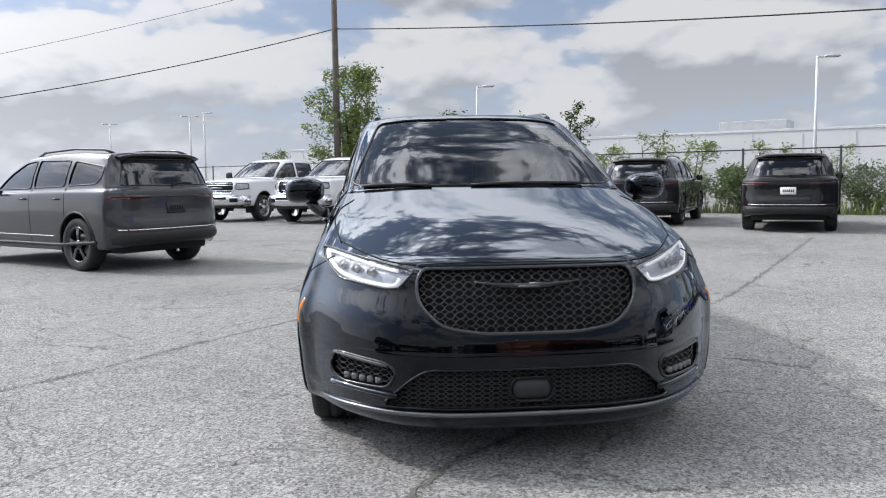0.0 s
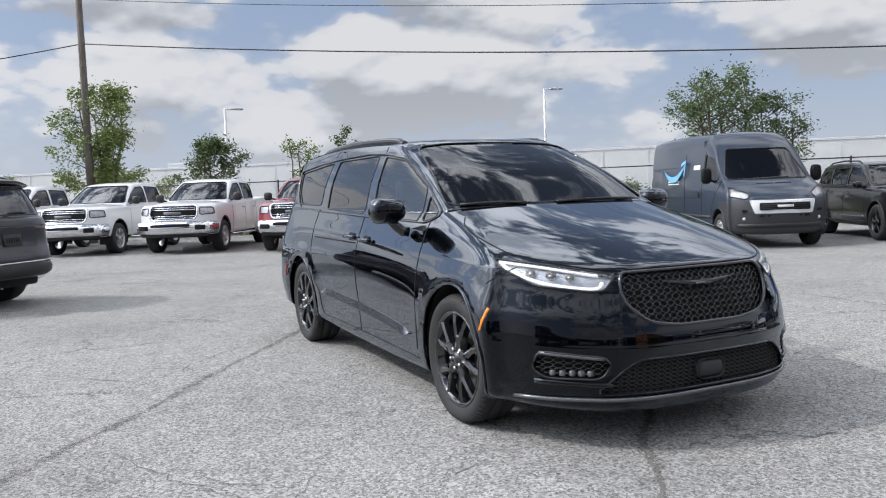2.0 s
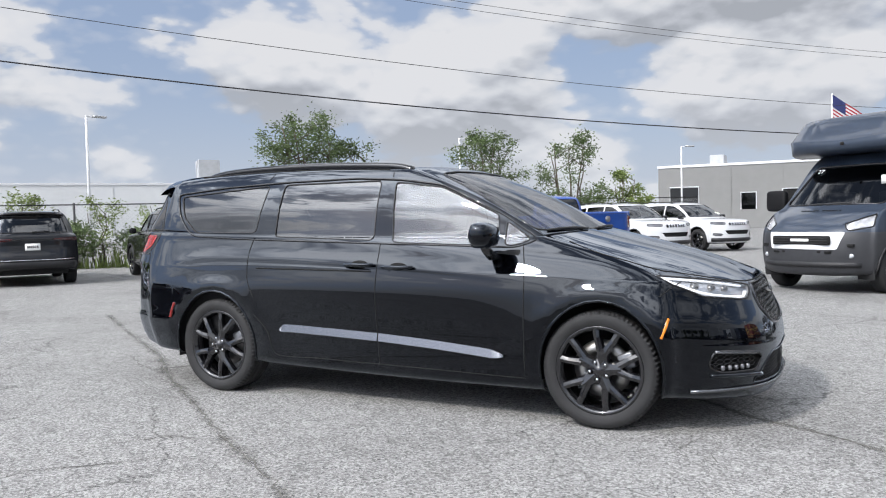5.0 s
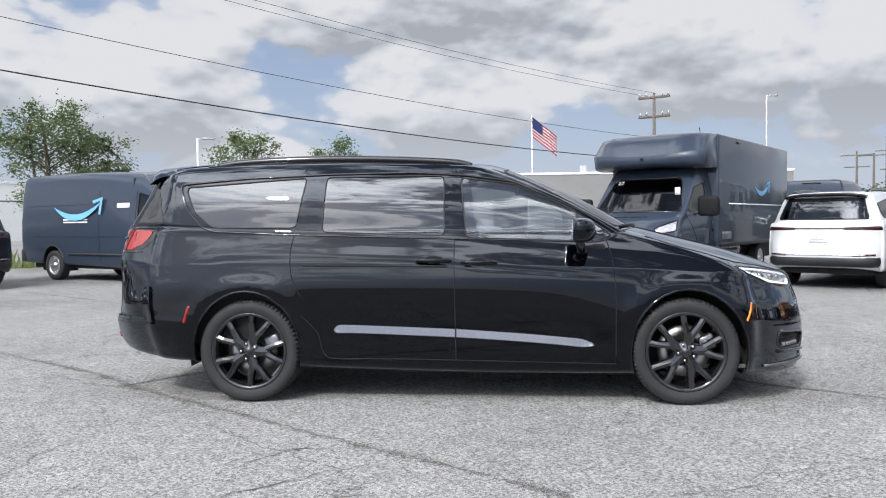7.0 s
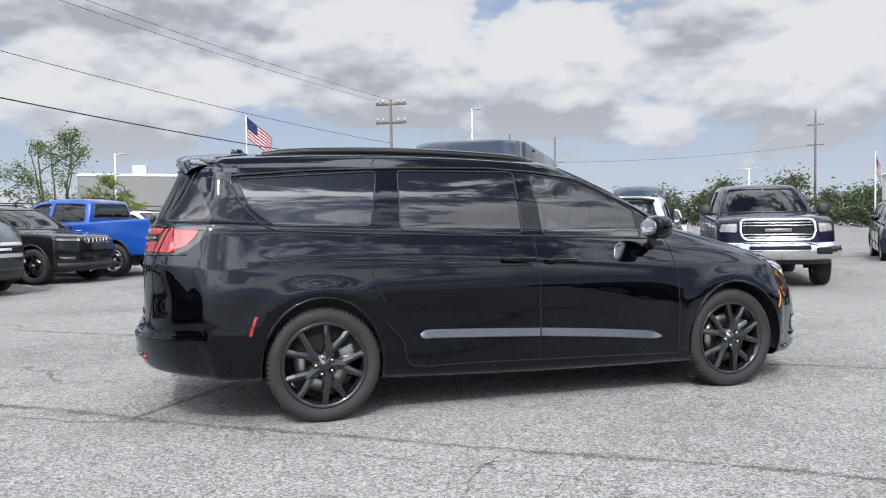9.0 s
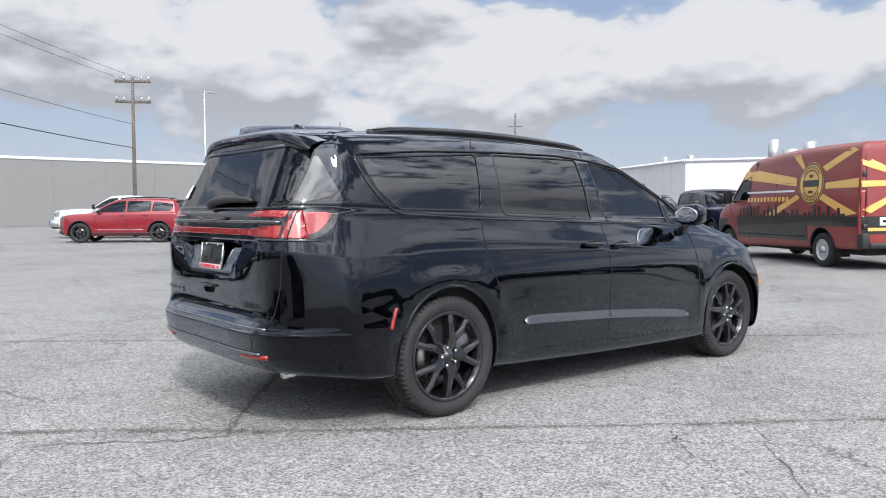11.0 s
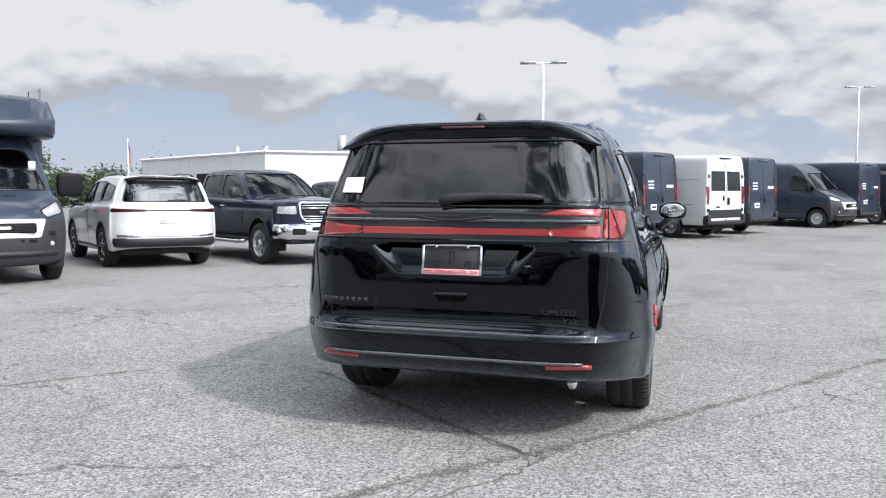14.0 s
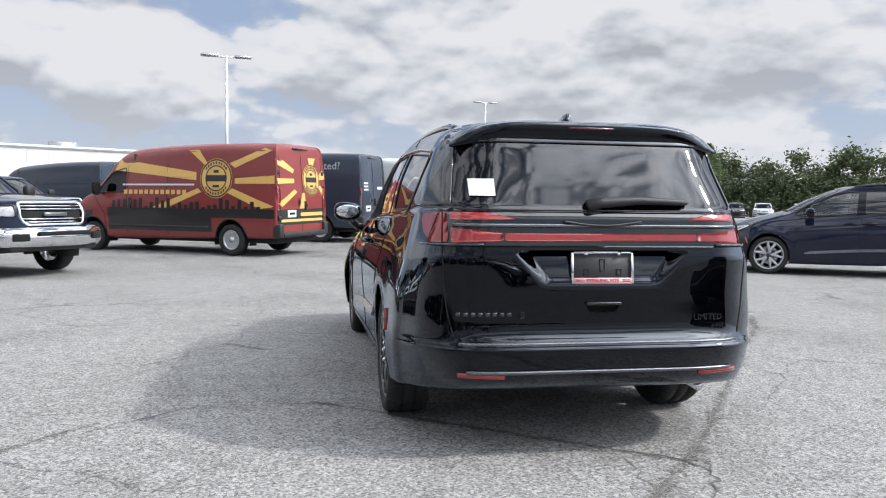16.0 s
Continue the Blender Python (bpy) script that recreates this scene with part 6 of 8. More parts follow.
    for xc in (-0.45, 0.45):
        st = part("seat", box(bmesh.new(), xc - 0.24, xc + 0.24, -1.05, -0.85, 1.1, 1.62, 0.06, 2), CLOTH, car)
        part("headrest", box(bmesh.new(), xc - 0.12, xc + 0.12, -1.0, -0.9, 1.64, 1.82, 0.04, 2), CLOTH, st)


def bumper(S, car):
    """Part the grey plastic nose, below the lamps, from the painted skin."""
    bm = S.bm
    bmesh.ops.bisect_plane(bm, geom=bm.verts[:] + bm.edges[:] + bm.faces[:], plane_co=(0, 0, 0.965), plane_no=(0, 0, 1))
    fs = [f for f in bm.faces if f.calc_center_median().z < 0.965 and f.calc_center_median().y < -2.0]
    nb, copies = bmesh.new(), {}
    for f in fs:
        nb.faces.new([copies.setdefault(v, None) or copies.update({v: nb.verts.new(v.co)}) or copies[v] for v in f.verts])
    bmesh.ops.delete(bm, geom=fs, context="FACES")
    part("front_bumper", nb, BUMPER, car, "dark grey plastic bumper")


def van():
    car = thing("cargo_van", Matrix(), "parked high-roof cargo van", "van")
    S = Skin(car, van_levels(3.35), 3, 3)
    S.arches((-1.93, 2.11), 0.35, 0.43, 0.47, 1.01)
    van_front(S, car, P_WHITE)
    for sg in (-1, 1):
        S.panel("tail_lamp", [(sg * 0.88, 1.55), (sg * 0.995, 1.55), (sg * 1.0, 1.02), (sg * 0.90, 1.02)], "y", lambda c: c.y > 2.8, REDLENS, -0.004, -0.015, 0.02, 0.01, GLOSS)
        S.line([(sg * 0.86, 2.22), (sg * 0.87, 0.52)], S.back, 0.007, "door_gap", SEAM)
        for z in (0.85, 1.85):
            part("hinge", box(bmesh.new(), sg * 0.90 - 0.05, sg * 0.90 + 0.05, S.back(sg * 0.9, z)[0].y - 0.02, S.back(sg * 0.9, z)[0].y + 0.03, z - 0.05, z + 0.05, 0.01, 1), PLASTIC, car)
        part("rear_bumper", box(bmesh.new(), sg * 0.93 - 0.08, sg * 0.93 + 0.08, 3.22, 3.42, 0.42, 0.72, 0.03, 2), PLASTIC, car)
        S.line([(0.5, 1.75), (3.1, 1.75)], lambda a, b: S.side(a, b, sg), 0.006, "panel_rib", PLASTIC)
    S.line([(0.0, 2.25), (0.0, 0.52)], S.back, 0.007, "door_gap", SEAM)
    part("rear_step", box(bmesh.new(), -0.86, 0.86, 3.20, 3.44, 0.42, 0.54, 0.03, 2), PLASTIC, car)
    part("door_latch", box(bmesh.new(), -0.16, -0.06, 3.34, 3.39, 1.0, 1.22, 0.02, 2), GLOSS, car)
    part("door_latch", box(bmesh.new(), 0.10, 0.18, 3.34, 3.37, 1.12, 1.28, 0.02, 2), GLOSS, car)
    pl = part("number_plate", box(bmesh.new(), 0.30, 0.62, 3.34, 3.375, 0.86, 1.02, 0.004, 1), WHITEPAPER, car)
    part("printed_bar", box(bmesh.new(), 0.35, 0.57, 3.374, 3.378, 0.92, 0.97), SEAM, pl)
    part("brake_lamp", box(bmesh.new(), -0.3, 0.3, 3.22, 3.31, 2.36, 2.41, 0.02, 1), GLOSS, car)
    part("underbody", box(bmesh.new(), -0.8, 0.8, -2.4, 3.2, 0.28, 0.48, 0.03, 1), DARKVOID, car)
    bumper(S, car)
    S.done(P_SLATE)
    for sg in (-1, 1):
        for yc in (-1.93, 2.11):
            wheel(car, "van", sg * 0.89, yc, 0.35, sg > 0, full=False)
    return car, S


def step_van():
    car = thing("delivery_step_van", Matrix(), "slate blue delivery truck with a tall box body, white grille", "delivery truck")
    S = Skin(car, van_levels(1.2), 3, 3)
    S.arches((-1.93,), 0.35, 0.43, 0.47, 1.01)
    van_front(S, car, P_WHITE, True)
    bumper(S, car)
    S.done(P_SLATE, "cab")
    # box body, with the cap that reaches over the windscreen
    part("cargo_box", box(bmesh.new(), -1.13, 1.13, -0.62, 4.55, 0.72, 2.93, 0.05, 3), P_SLATE, car)
    b2 = bmesh.new()
    rows = []
    for z, yf, w in ((2.27, -1.42, 1.08), (2.29, -1.60, 1.11), (2.33, -1.67, 1.12), (2.47, -1.70, 1.13), (2.49, -1.66, 1.13), (2.80, -1.44, 1.12), (2.90, -1.34, 1.11), (2.93, -1.22, 1.10), (2.94, -0.60, 1.10)):
        rows.append([b2.verts.new((w * e, yf + 0.24 * abs(e) ** 4 if z < 2.935 else yf, z - 0.03 * abs(e) ** 8 + (0.10 * e * e if 2.4 < z < 2.5 else 0))) for e in [i / 10 for i in range(-10, 11)]])
    for a, b in zip(rows, rows[1:]):
        for i in range(20):
            b2.faces.new((a[i], a[i + 1], b[i + 1], b[i]))
    for sd in (0, 20):
        vs = [r[sd] for r in rows] + [b2.verts.new((rows[0][sd].co.x * 1.02, -0.6, 2.27))]
        b2.faces.new(vs)
    vs = [rows[0][i] for i in range(21)]
    b2.faces.new(vs + [b2.verts.new((1.09, -0.6, 2.27)), b2.verts.new((-1.09, -0.6, 2.27))])
    bmesh.ops.recalc_face_normals(b2, faces=b2.faces)
    part("roof_cap", b2, P_SLATE, car, "creased cap above the windscreen", smooth=True)
    for sg in (-1, 1):
        part("box_rail", box(bmesh.new(), sg * 1.13 - 0.02, sg * 1.13 + 0.02, -0.55, 4.5, 0.70, 0.78, 0.01, 1), PLASTIC, car)
        part("white_line", box(bmesh.new(), sg * 1.132 - 0.003, sg * 1.132 + 0.003, 0.0, 4.3, 1.55, 1.575), W_WHITE, car)
        part("step_well", box(bmesh.new(), sg * 1.12 - 0.02, sg * 1.12 + 0.02, -0.40, 0.15, 0.85, 1.0, 0.01, 1), LAMPWHITE, car)
        part("grab_lamp", box(bmesh.new(), sg * 1.14 - 0.03, sg * 1.14 + 0.03, 0.5, 0.62, 2.80, 2.86, 0.01, 1), GLOSS, car)
        smile(car, Matrix.Translation((sg * 1.136, 2.3 if sg < 0 else 2.3, 2.0)) @ pose(0, 0, 0, 90, 0, -90 if sg < 0 else 90), 0.62)
    part("cap_lamp", box(bmesh.new(), -0.03, 0.03, -1.72, -1.64, 2.40, 2.45, 0.01, 1), SEAM, car)
    part("rear_underbody", box(bmesh.new(), -0.75, 0.75, -2.2, 4.4, 0.32, 0.72, 0.03, 1), DARKVOID, car)
    part("antenna", tube(bmesh.new(), [(0.86, -0.9, 2.92), (0.86, -0.94, 3.04)], 0.008, 5), SEAM, car)
    # writing on the glass
    text("windscreen_number", "27", 0.12, W_WHITE, car, Matrix.Translation(S.front(-0.52, 1.98)[0] + Vector((0, -0.03, 0))) @ pose(0, 0, 0, 50, 0, 0))
    part("paper_label", box(bmesh.new(), 0.66, 0.76, -1.70, -1.69, 1.72, 1.86), WHITEPAPER, car)
    for sg in (-1, 1):
        wheel(car, "van", sg * 0.89, -1.93, 0.35, sg > 0, full=False)
        wheel(car, "van", sg * 0.93, 2.55, 0.35, sg > 0, full=False)
    return car


def smile(owner, m, s):
    """The curved arrow mark, drawn as a plain shape, in the plane of its own x and y."""
    b2 = bmesh.new()
    up, dn = [], []
    n = 16
    for i in range(n + 1):
        e = i / n * 2 - 1
        c = -0.30 * (1 - e * e) + 0.05 * e
        th = 0.072 * (1 - abs(e) ** 2.4) + 0.006
        up.append(b2.verts.new((e * 0.92 * s, (c + th) * s, 0)))
        dn.append(b2.verts.new((e * 0.92 * s, (c - th) * s, 0)))
    for i in range(n):
        b2.faces.new((dn[i], dn[i + 1], up[i + 1], up[i]))
    for q in (((0.62, 0.10), (0.66, 0.03), (0.92, 0.10), (1.02, 0.18)), ((1.02, 0.18), (0.92, 0.10), (0.86, -0.22), (0.93, -0.25))):
        b2.faces.new([b2.verts.new((x * s, y * s, 0)) for x, y in q])
    ret = bmesh.ops.extrude_face_region(b2, geom=list(b2.faces))
    bmesh.ops.translate(b2, verts=[g for g in ret["geom"] if isinstance(g, bmesh.types.BMVert)], vec=(0, 0, 0.004))
    bmesh.ops.recalc_face_normals(b2, faces=b2.faces)
    return part("curved_arrow_mark", b2, W_SMILE, owner, "pale blue curved arrow mark", smooth=False, m=m)

# ---- ground ----
CRACKDIRT = mat("dirt_in_cracks", (0.120, 0.116, 0.106), 0.95, var=0.35, scale=9, bump=0.5, bscale=90)


def lot_height(x, y):
    """The lot rises gently towards the far vans."""
    k = max(0.0, min(1.0, (12 - x) / 9))
    if y > -36:
        z = 0.018 * max(0.0, -y - 8.5)
    else:
        z = 0.495 * max(0.0, 1 - max(0.0, -45 - y) / 13)
    return z * k


def ground():
    bm = bmesh.new()
    xs = [-1500, -700, -300, -120, *range(-60, 61, 3), 120, 300, 700, 1500]
    ys = [-1500, -700, -300, -120, *[c * 1.5 for c in range(-42, 31)], 120, 300, 700, 1500]
    grid = [[bm.verts.new((x, y, lot_height(x, y))) for x in xs] for y in ys]
    for a, b in zip(grid, grid[1:]):
        for i in range(len(xs) - 1):
            bm.faces.new((a[i], a[i + 1], b[i + 1], b[i]))
    g = part("ground", bm, GROUND, None)
    tagged(g, "worn pale grey asphalt lot with cracks", "asphalt lot", "", "structure")
    return g


LOT = ground()
CRK = random.Random(7)


def crack(pts, w):
    """A crack in the lot: a ragged ribbon of dirt, wider and narrower along its way, with short branches."""
    v = [Vector((*p, 0)) for p in pts]
    n = (len(v) - 1) * 10
    bm = bmesh.new()

    def ribbon(line, w0, taper):
        prev = None
        k = len(line)
        for i, p in enumerate(line):
            d = (line[min(i + 1, k - 1)] - line[max(i - 1, 0)]).normalized()
            s = Vector((-d.y, d.x, 0))
            ww = w0 * (0.35 + 0.9 * CRK.random()) * (taper(i / (k - 1)))
            o = (CRK.random() - 0.5) * w0 * 0.9
            a, b = bm.verts.new((p.x + s.x * (ww + o), p.y + s.y * (ww + o), 0.004)), bm.verts.new((p.x - s.x * (ww - o), p.y - s.y * (ww - o), 0.004))
            if prev:
                bm.faces.new((prev[0], prev[1], b, a))
            prev = (a, b)

    line = [catmull(v, i / 10) for i in range(n + 1)]
    line = [p + Vector((CRK.gauss(0, 0.014), CRK.gauss(0, 0.014), 0)) for p in line]
    ribbon(line, w * 0.22, lambda t: 0.55 + 0.45 * math.sin(math.pi * t))
    for k in range(1 + int(w * 25)):
        i = CRK.randrange(1, len(line) - 1)
        d = (line[i + 1] - line[i - 1]).normalized()
        a = math.atan2(d.y, d.x) + CRK.choice((-1, 1)) * CRK.uniform(0.5, 1.4)
        ln, p, br = CRK.uniform(0.15, 0.5), line[i], []
        for j in range(7):
            br.append(p + Vector((math.cos(a), math.sin(a), 0)) * ln * j / 6 + Vector((CRK.gauss(0, 0.01), CRK.gauss(0, 0.01), 0)))
        ribbon(br, 0.004, lambda t: 1.0 - 0.8 * t)
    ob = part("crack", bm, CRACKDIRT, LOT, smooth=False)
    return ob


def crumbled():
    """Loose dark grit along a crack, thinning out raggedly to both sides."""
    m = bpy.data.materials.new("crumbled_dark_grit")
    m.use_nodes = True
    nt = m.node_tree
    N, Lk = nt.nodes.new, nt.links.new
    b, out = nt.nodes["Principled BSDF"], nt.nodes["Material Output"]
    b.inputs["Base Color"].default_value, b.inputs["Roughness"].default_value = (0.125, 0.121, 0.112, 1), 0.95
    tc, uv, sp = N("ShaderNodeTexCoord"), N("ShaderNodeUVMap"), N("ShaderNodeSeparateXYZ")
    Lk(uv.outputs[0], sp.inputs[0])
    fs = []
    for scale, detail in ((34, 6), (2.2, 4)):
        n = N("ShaderNodeTexNoise")
        n.inputs["Scale"].default_value, n.inputs["Detail"].default_value, n.inputs["Roughness"].default_value = scale, detail, 0.7
        Lk(tc.outputs["Object"], n.inputs["Vector"])
        fs.append(n.outputs["Fac"])
    def mth(op, a, c, clamp=False):
        q = N("ShaderNodeMath")
        q.operation, q.use_clamp = op, clamp
        for k, v in ((0, a), (1, c)):
            if isinstance(v, (int, float)):
                q.inputs[k].default_value = v
            else:
                Lk(v, q.inputs[k])
        return q.outputs[0]
    across = mth("ABSOLUTE", mth("SUBTRACT", sp.outputs["Y"], 0.5), 0.0)
    edge = mth("SUBTRACT", 0.62, mth("MULTIPLY", across, 1.05))
    f = mth("MULTIPLY", mth("SUBTRACT", mth("ADD", mth("ADD", mth("MULTIPLY", fs[0], 0.9), mth("MULTIPLY", fs[1], 0.8)), edge), 1.30), 3.2, True)
    f = mth("MULTIPLY", f, 0.85)
    tr, mx = N("ShaderNodeBsdfTransparent"), N("ShaderNodeMixShader")
    Lk(f, mx.inputs[0])
    Lk(tr.outputs[0], mx.inputs[1])
    Lk(b.outputs[0], mx.inputs[2])
    Lk(mx.outputs[0], out.inputs[0])
    return m


GRIT = crumbled()


def worn_band(pts, w):
    """A band of grit along a line on the lot."""
    v = [Vector((*p, 0)) for p in pts]
    n = (len(v) - 1) * 6
    line = [catmull(v, i / 6) for i in range(n + 1)]
    bm = bmesh.new()
    uv = bm.loops.layers.uv.new("across")
    prev = None
    for i, p in enumerate(line):
        d = (line[min(i + 1, n)] - line[max(i - 1, 0)]).normalized()
        s = Vector((-d.y, d.x, 0)) * w
        q = (bm.verts.new((p.x + s.x, p.y + s.y, 0.003)), bm.verts.new((p.x - s.x, p.y - s.y, 0.003)))
        if prev:
            f = bm.faces.new((prev[0], prev[1], q[1], q[0]))
            for l, c in zip(f.loops, ((i - 1, 0), (i - 1, 1), (i, 1), (i, 0))):
                l[uv].uv = c
        prev = q
    bmesh.ops.recalc_face_normals(bm, faces=bm.faces)
    ob = part("worn_band", bm, GRIT, LOT, smooth=False)
    ob.visible_shadow = False
    return ob


LONG = [(2.4, 6.9), (1.01, 4.80), (0.04, 3.28), (-0.56, 2.55), (-0.96, 1.98), (-1.48, 1.23), (-1.96, 0.57), (-2.46, -0.21), (-2.94, -0.85), (-3.25, -1.32), (-3.68, -2.10)]
FRONT = [(0.9, -0.6), (0.12, -1.90), (-0.26, -2.30), (-0.50, -2.70), (-0.84, -3.16), (-1.3, -3.9)]
worn_band(LONG, 0.16)
worn_band(FRONT, 0.13)
crack(LONG, 0.028)
crack(FRONT, 0.05)
worn_band([(1.42, 1.27), (0.41, 2.06), (-0.29, 2.57), (-0.56, 2.71)], 0.12)
worn_band([(2.61, 1.62), (3.73, 3.10), (8.01, 9.26)], 0.14)
crack([(-4.59, 2.77), (-4.12, 3.51), (-3.24, 5.11), (-1.86, 6.44)], 0.03)
crack([(-3.83, 1.14), (-3.19, 1.30), (-2.55, 0.61)], 0.02)
crack([(2.61, 1.62), (3.73, 3.10), (8.01, 9.26)], 0.035)
crack([(5.23, 6.78), (6.37, 6.23), (7.12, 5.69)], 0.02)
crack([(3.38, 2.25), (2.54, -0.00), (1.78, -1.37)], 0.012)
crack([(-1.47, -2.39), (-1.25, -2.18), (-1.06, -2.10)], 0.012)
crack([(-1.50, -2.26), (-1.22, -2.05), (-1.01, -2.06)], 0.012)
crack([(-2.79, -0.72), (-2.65, -1.28), (-2.39, -1.85), (-2.25, -2.07)], 0.015)
crack([(-3.14, 1.03), (-2.92, 1.01), (-2.44, 0.54), (-2.28, 0.24)], 0.02)
crack([(-2.02, 5.35), (-1.01, 4.24), (-0.13, 3.68)], 0.02)
crack([(-2.62, 2.55), (-1.86, 3.65), (0.22, 7.02)], 0.02)
crack([(-1.66, 6.76), (0.29, 9.04), (3.93, 15.25)], 0.02)
crack([(-2.81, 1.31), (-2.31, 1.11), (-2.08, 0.80)], 0.015)
crack([(7.57, 9.41), (5.98, 7.09), (5.53, 5.77)], 0.02)
crack([(-2.55, -1.42), (-2.23, -1.87), (-1.86, -2.15)], 0.012)
crack([(-2.52, 1.12), (-2.15, 0.90), (-1.93, 0.66)], 0.02)
crack([(-0.04, 3.54), (-0.11, 3.12), (-0.08, 2.47), (0.45, 1.99)], 0.02)
crack([(4.20, 4.48), (3.34, 2.90)], 0.02)
crack([(1.41, -4.34), (1.46, -5.52)], 0.015)
crack([(1.42, 1.27), (0.41, 2.06), (-0.29, 2.57), (-0.56, 2.71)], 0.05)
crack([(-0.07, 3.65), (-0.16, 3.41), (-0.39, 3.05), (-0.55, 2.70)], 0.03)
crack([(5.81, 0.66), (9.24, -1.49)], 0.03)
crack([(9.65, -0.05), (8.11, -1.01), (7.22, -2.44)], 0.02)
crack([(2.38, 3.14), (2.01, 2.66), (1.58, 2.13)], 0.015)
crack([(4.19, 1.26), (2.76, 1.98), (2.17, 2.09)], 0.015)
crack([(-0.05, 2.46), (-0.39, 2.66), (-0.48, 2.85)], 0.025)
crack([(8.00, -3.49), (6.28, -4.41), (4.61, -7.63)], 0.02)
crack([(5.18, -0.19), (4.17, -1.03), (3.00, -3.44)], 0.02)
crack([(2.62, 2.37), (2.00, 2.82)], 0.012)
crack([(3.91, 1.31), (3.10, 1.43), (2.45, 1.37), (1.49, 1.37)], 0.02)
crack([(2.75, 1.94), (2.32, 1.49), (1.95, 1.27), (1.10, 1.37)], 0.03)
crack([(4.32, -1.63), (3.41, -2.07), (2.35, -2.58)], 0.015)
crack([(0.42, 1.78), (0.12, 2.27), (-0.05, 2.49)], 0.03)
crack([(2.49, 2.57), (2.08, 2.77)], 0.015)

# ---- where the vehicles stand ----
HERE = Matrix()
SUVS = suv()
PICKUP = pickup()
VAN, VSKIN = van()
STEP = step_van()


def put(src, x, y, h, label, paint=None, names=("body", "cab"), axle=0.0, group="", scale=None):
    """A copy of a vehicle whose axle at that place along its length stands at (x, y)."""
    n = math.hypot(*h)
    hx, hy = h[0] / n, h[1] / n
    cx, cy = x + hx * axle, y + hy * axle
    z = lot_height(cx, cy)
    up = Vector((z - lot_height(cx + 1, cy), z - lot_height(cx, cy + 1), 1.0)).normalized()
    m = Matrix.Translation((cx, cy, z)) @ Vector((0, 0, 1)).rotation_difference(up).to_matrix().to_4x4() @ placed(None, 0, 0, hx, hy)
    ob = copy_thing(src, m)
    if scale:
        ob.scale = scale
    tagged(ob, label, "", group)
    if paint:
        repaint(ob, names, paint)
    return ob


ROW = "vehicles parked along the fence"
NEAR = put(SUVS, -4.36, 6.65, (-0.79, 0.62), "dark grey long sport utility vehicle with black wheels", P_STONE, axle=1.48)
repaint(NEAR, ("number_plate",), PLASTIC)
put(PICKUP, -2.6, 18.4, (-0.50, -0.866), "white heavy duty pickup truck with a chrome grille", P_WHITE, axle=-1.72, group=ROW, scale=(1.02, 1.0, 1.03))
put(PICKUP, -0.05, 16.7, (-0.48, -0.877), "white heavy duty pickup truck with a chrome grille", P_WHITE, axle=-1.72, group=ROW, scale=(1.02, 1.0, 1.03))
put(PICKUP, -5.2, 20.2, (-0.50, -0.866), "white heavy duty pickup truck with a chrome grille", P_WHITE, axle=-1.72, group=ROW, scale=(1.02, 1.0, 1.03))
put(PICKUP, 2.58, 14.7, (-0.44, -0.90), "deep red pickup truck with a chrome grille", P_RED, axle=-1.72, group=ROW)
put(SUVS, 6.3, 14.33, (0.51, 0.86), "dark grey sport utility vehicle, tail towards the lot", P_GREY, axle=1.48, group=ROW)
put(SUVS, 8.57, 11.26, (0.5, 0.866), "black sport utility vehicle with a bright bumper strip", P_BLACK, axle=1.48, group=ROW)
V1 = put(VAN, 10.26, 6.46, (-0.43, -0.90), "slate blue high-roof cargo van with a curved arrow mark", P_SLATE, axle=-1.93, group=ROW)
put(SUVS, 13.5, 5.25, (-0.52, -0.855), "black sport utility vehicle with a slotted grille", P_BLACK, axle=-1.48, group=ROW)
put(PICKUP, 15.54, 3.9, (0.46, 0.89), "bright blue pickup truck, tailgate towards the lot", P_BLUE, axle=1.88, group=ROW)
put(SUVS, 20.9, 2.85, (-0.58, -0.81), "white sport utility vehicle with black wheels", P_WHITE, axle=-1.48, group=ROW)
put(SUVS, 23.4, 1.27, (-0.58, -0.81), "white sport utility vehicle with a dark roof", P_WHITE, axle=-1.48, group=ROW)
STEP.matrix_basis = placed(None, 8.95 - 0.85 * -0.0 + (-0.85) * -1.93, -2.65 + 0.53 * -1.93, -0.85, 0.53)
WSUV = put(SUVS, 8.7, -6.22, (0.79, -0.61), "white sport utility vehicle with slim tail lamps", P_WHITE, axle=1.48)
repaint(WSUV, ("number_plate", "printed_bar"), P_WHITE)
put(PICKUP, 6.45, -8.0, (-0.85, 0.53), "navy pickup truck with a large chrome grille", P_NAVY, axle=-1.72)
put(VAN, 18.8, -12.6, (-0.85, 0.53), "slate blue high-roof cargo van", P_SLATE, axle=-1.93)
LB = put(VAN, 2.65, -12.5, (0.85, -0.527), "maroon cargo van with a yellow sunburst wrap", P_MAROON, axle=2.11)
AV2 = put(VAN, 0.74, -17.0, (0.91, -0.42), "slate blue cargo van with white lettering", P_SLATE, axle=2.11)
AVW = put(VAN, -1.14, -19.1, (0.83, -0.55), "white cargo van with a dark rear window", P_WHITE, axle=2.11)
AV4 = put(VAN, -2.34, -21.7, (0.87, -0.49), "slate blue cargo van with white lettering", P_SLATE, axle=2.11)
U, BACK = (0.85, -0.53), (-0.85, 0.53)
FARV = "delivery vans parked across the lot"
put(VAN, -6.2, -26.6, BACK, "slate blue cargo van, nose towards the lot", P_SLATE, axle=-1.93, group=FARV)
LETTERED = [AV2, AV4]
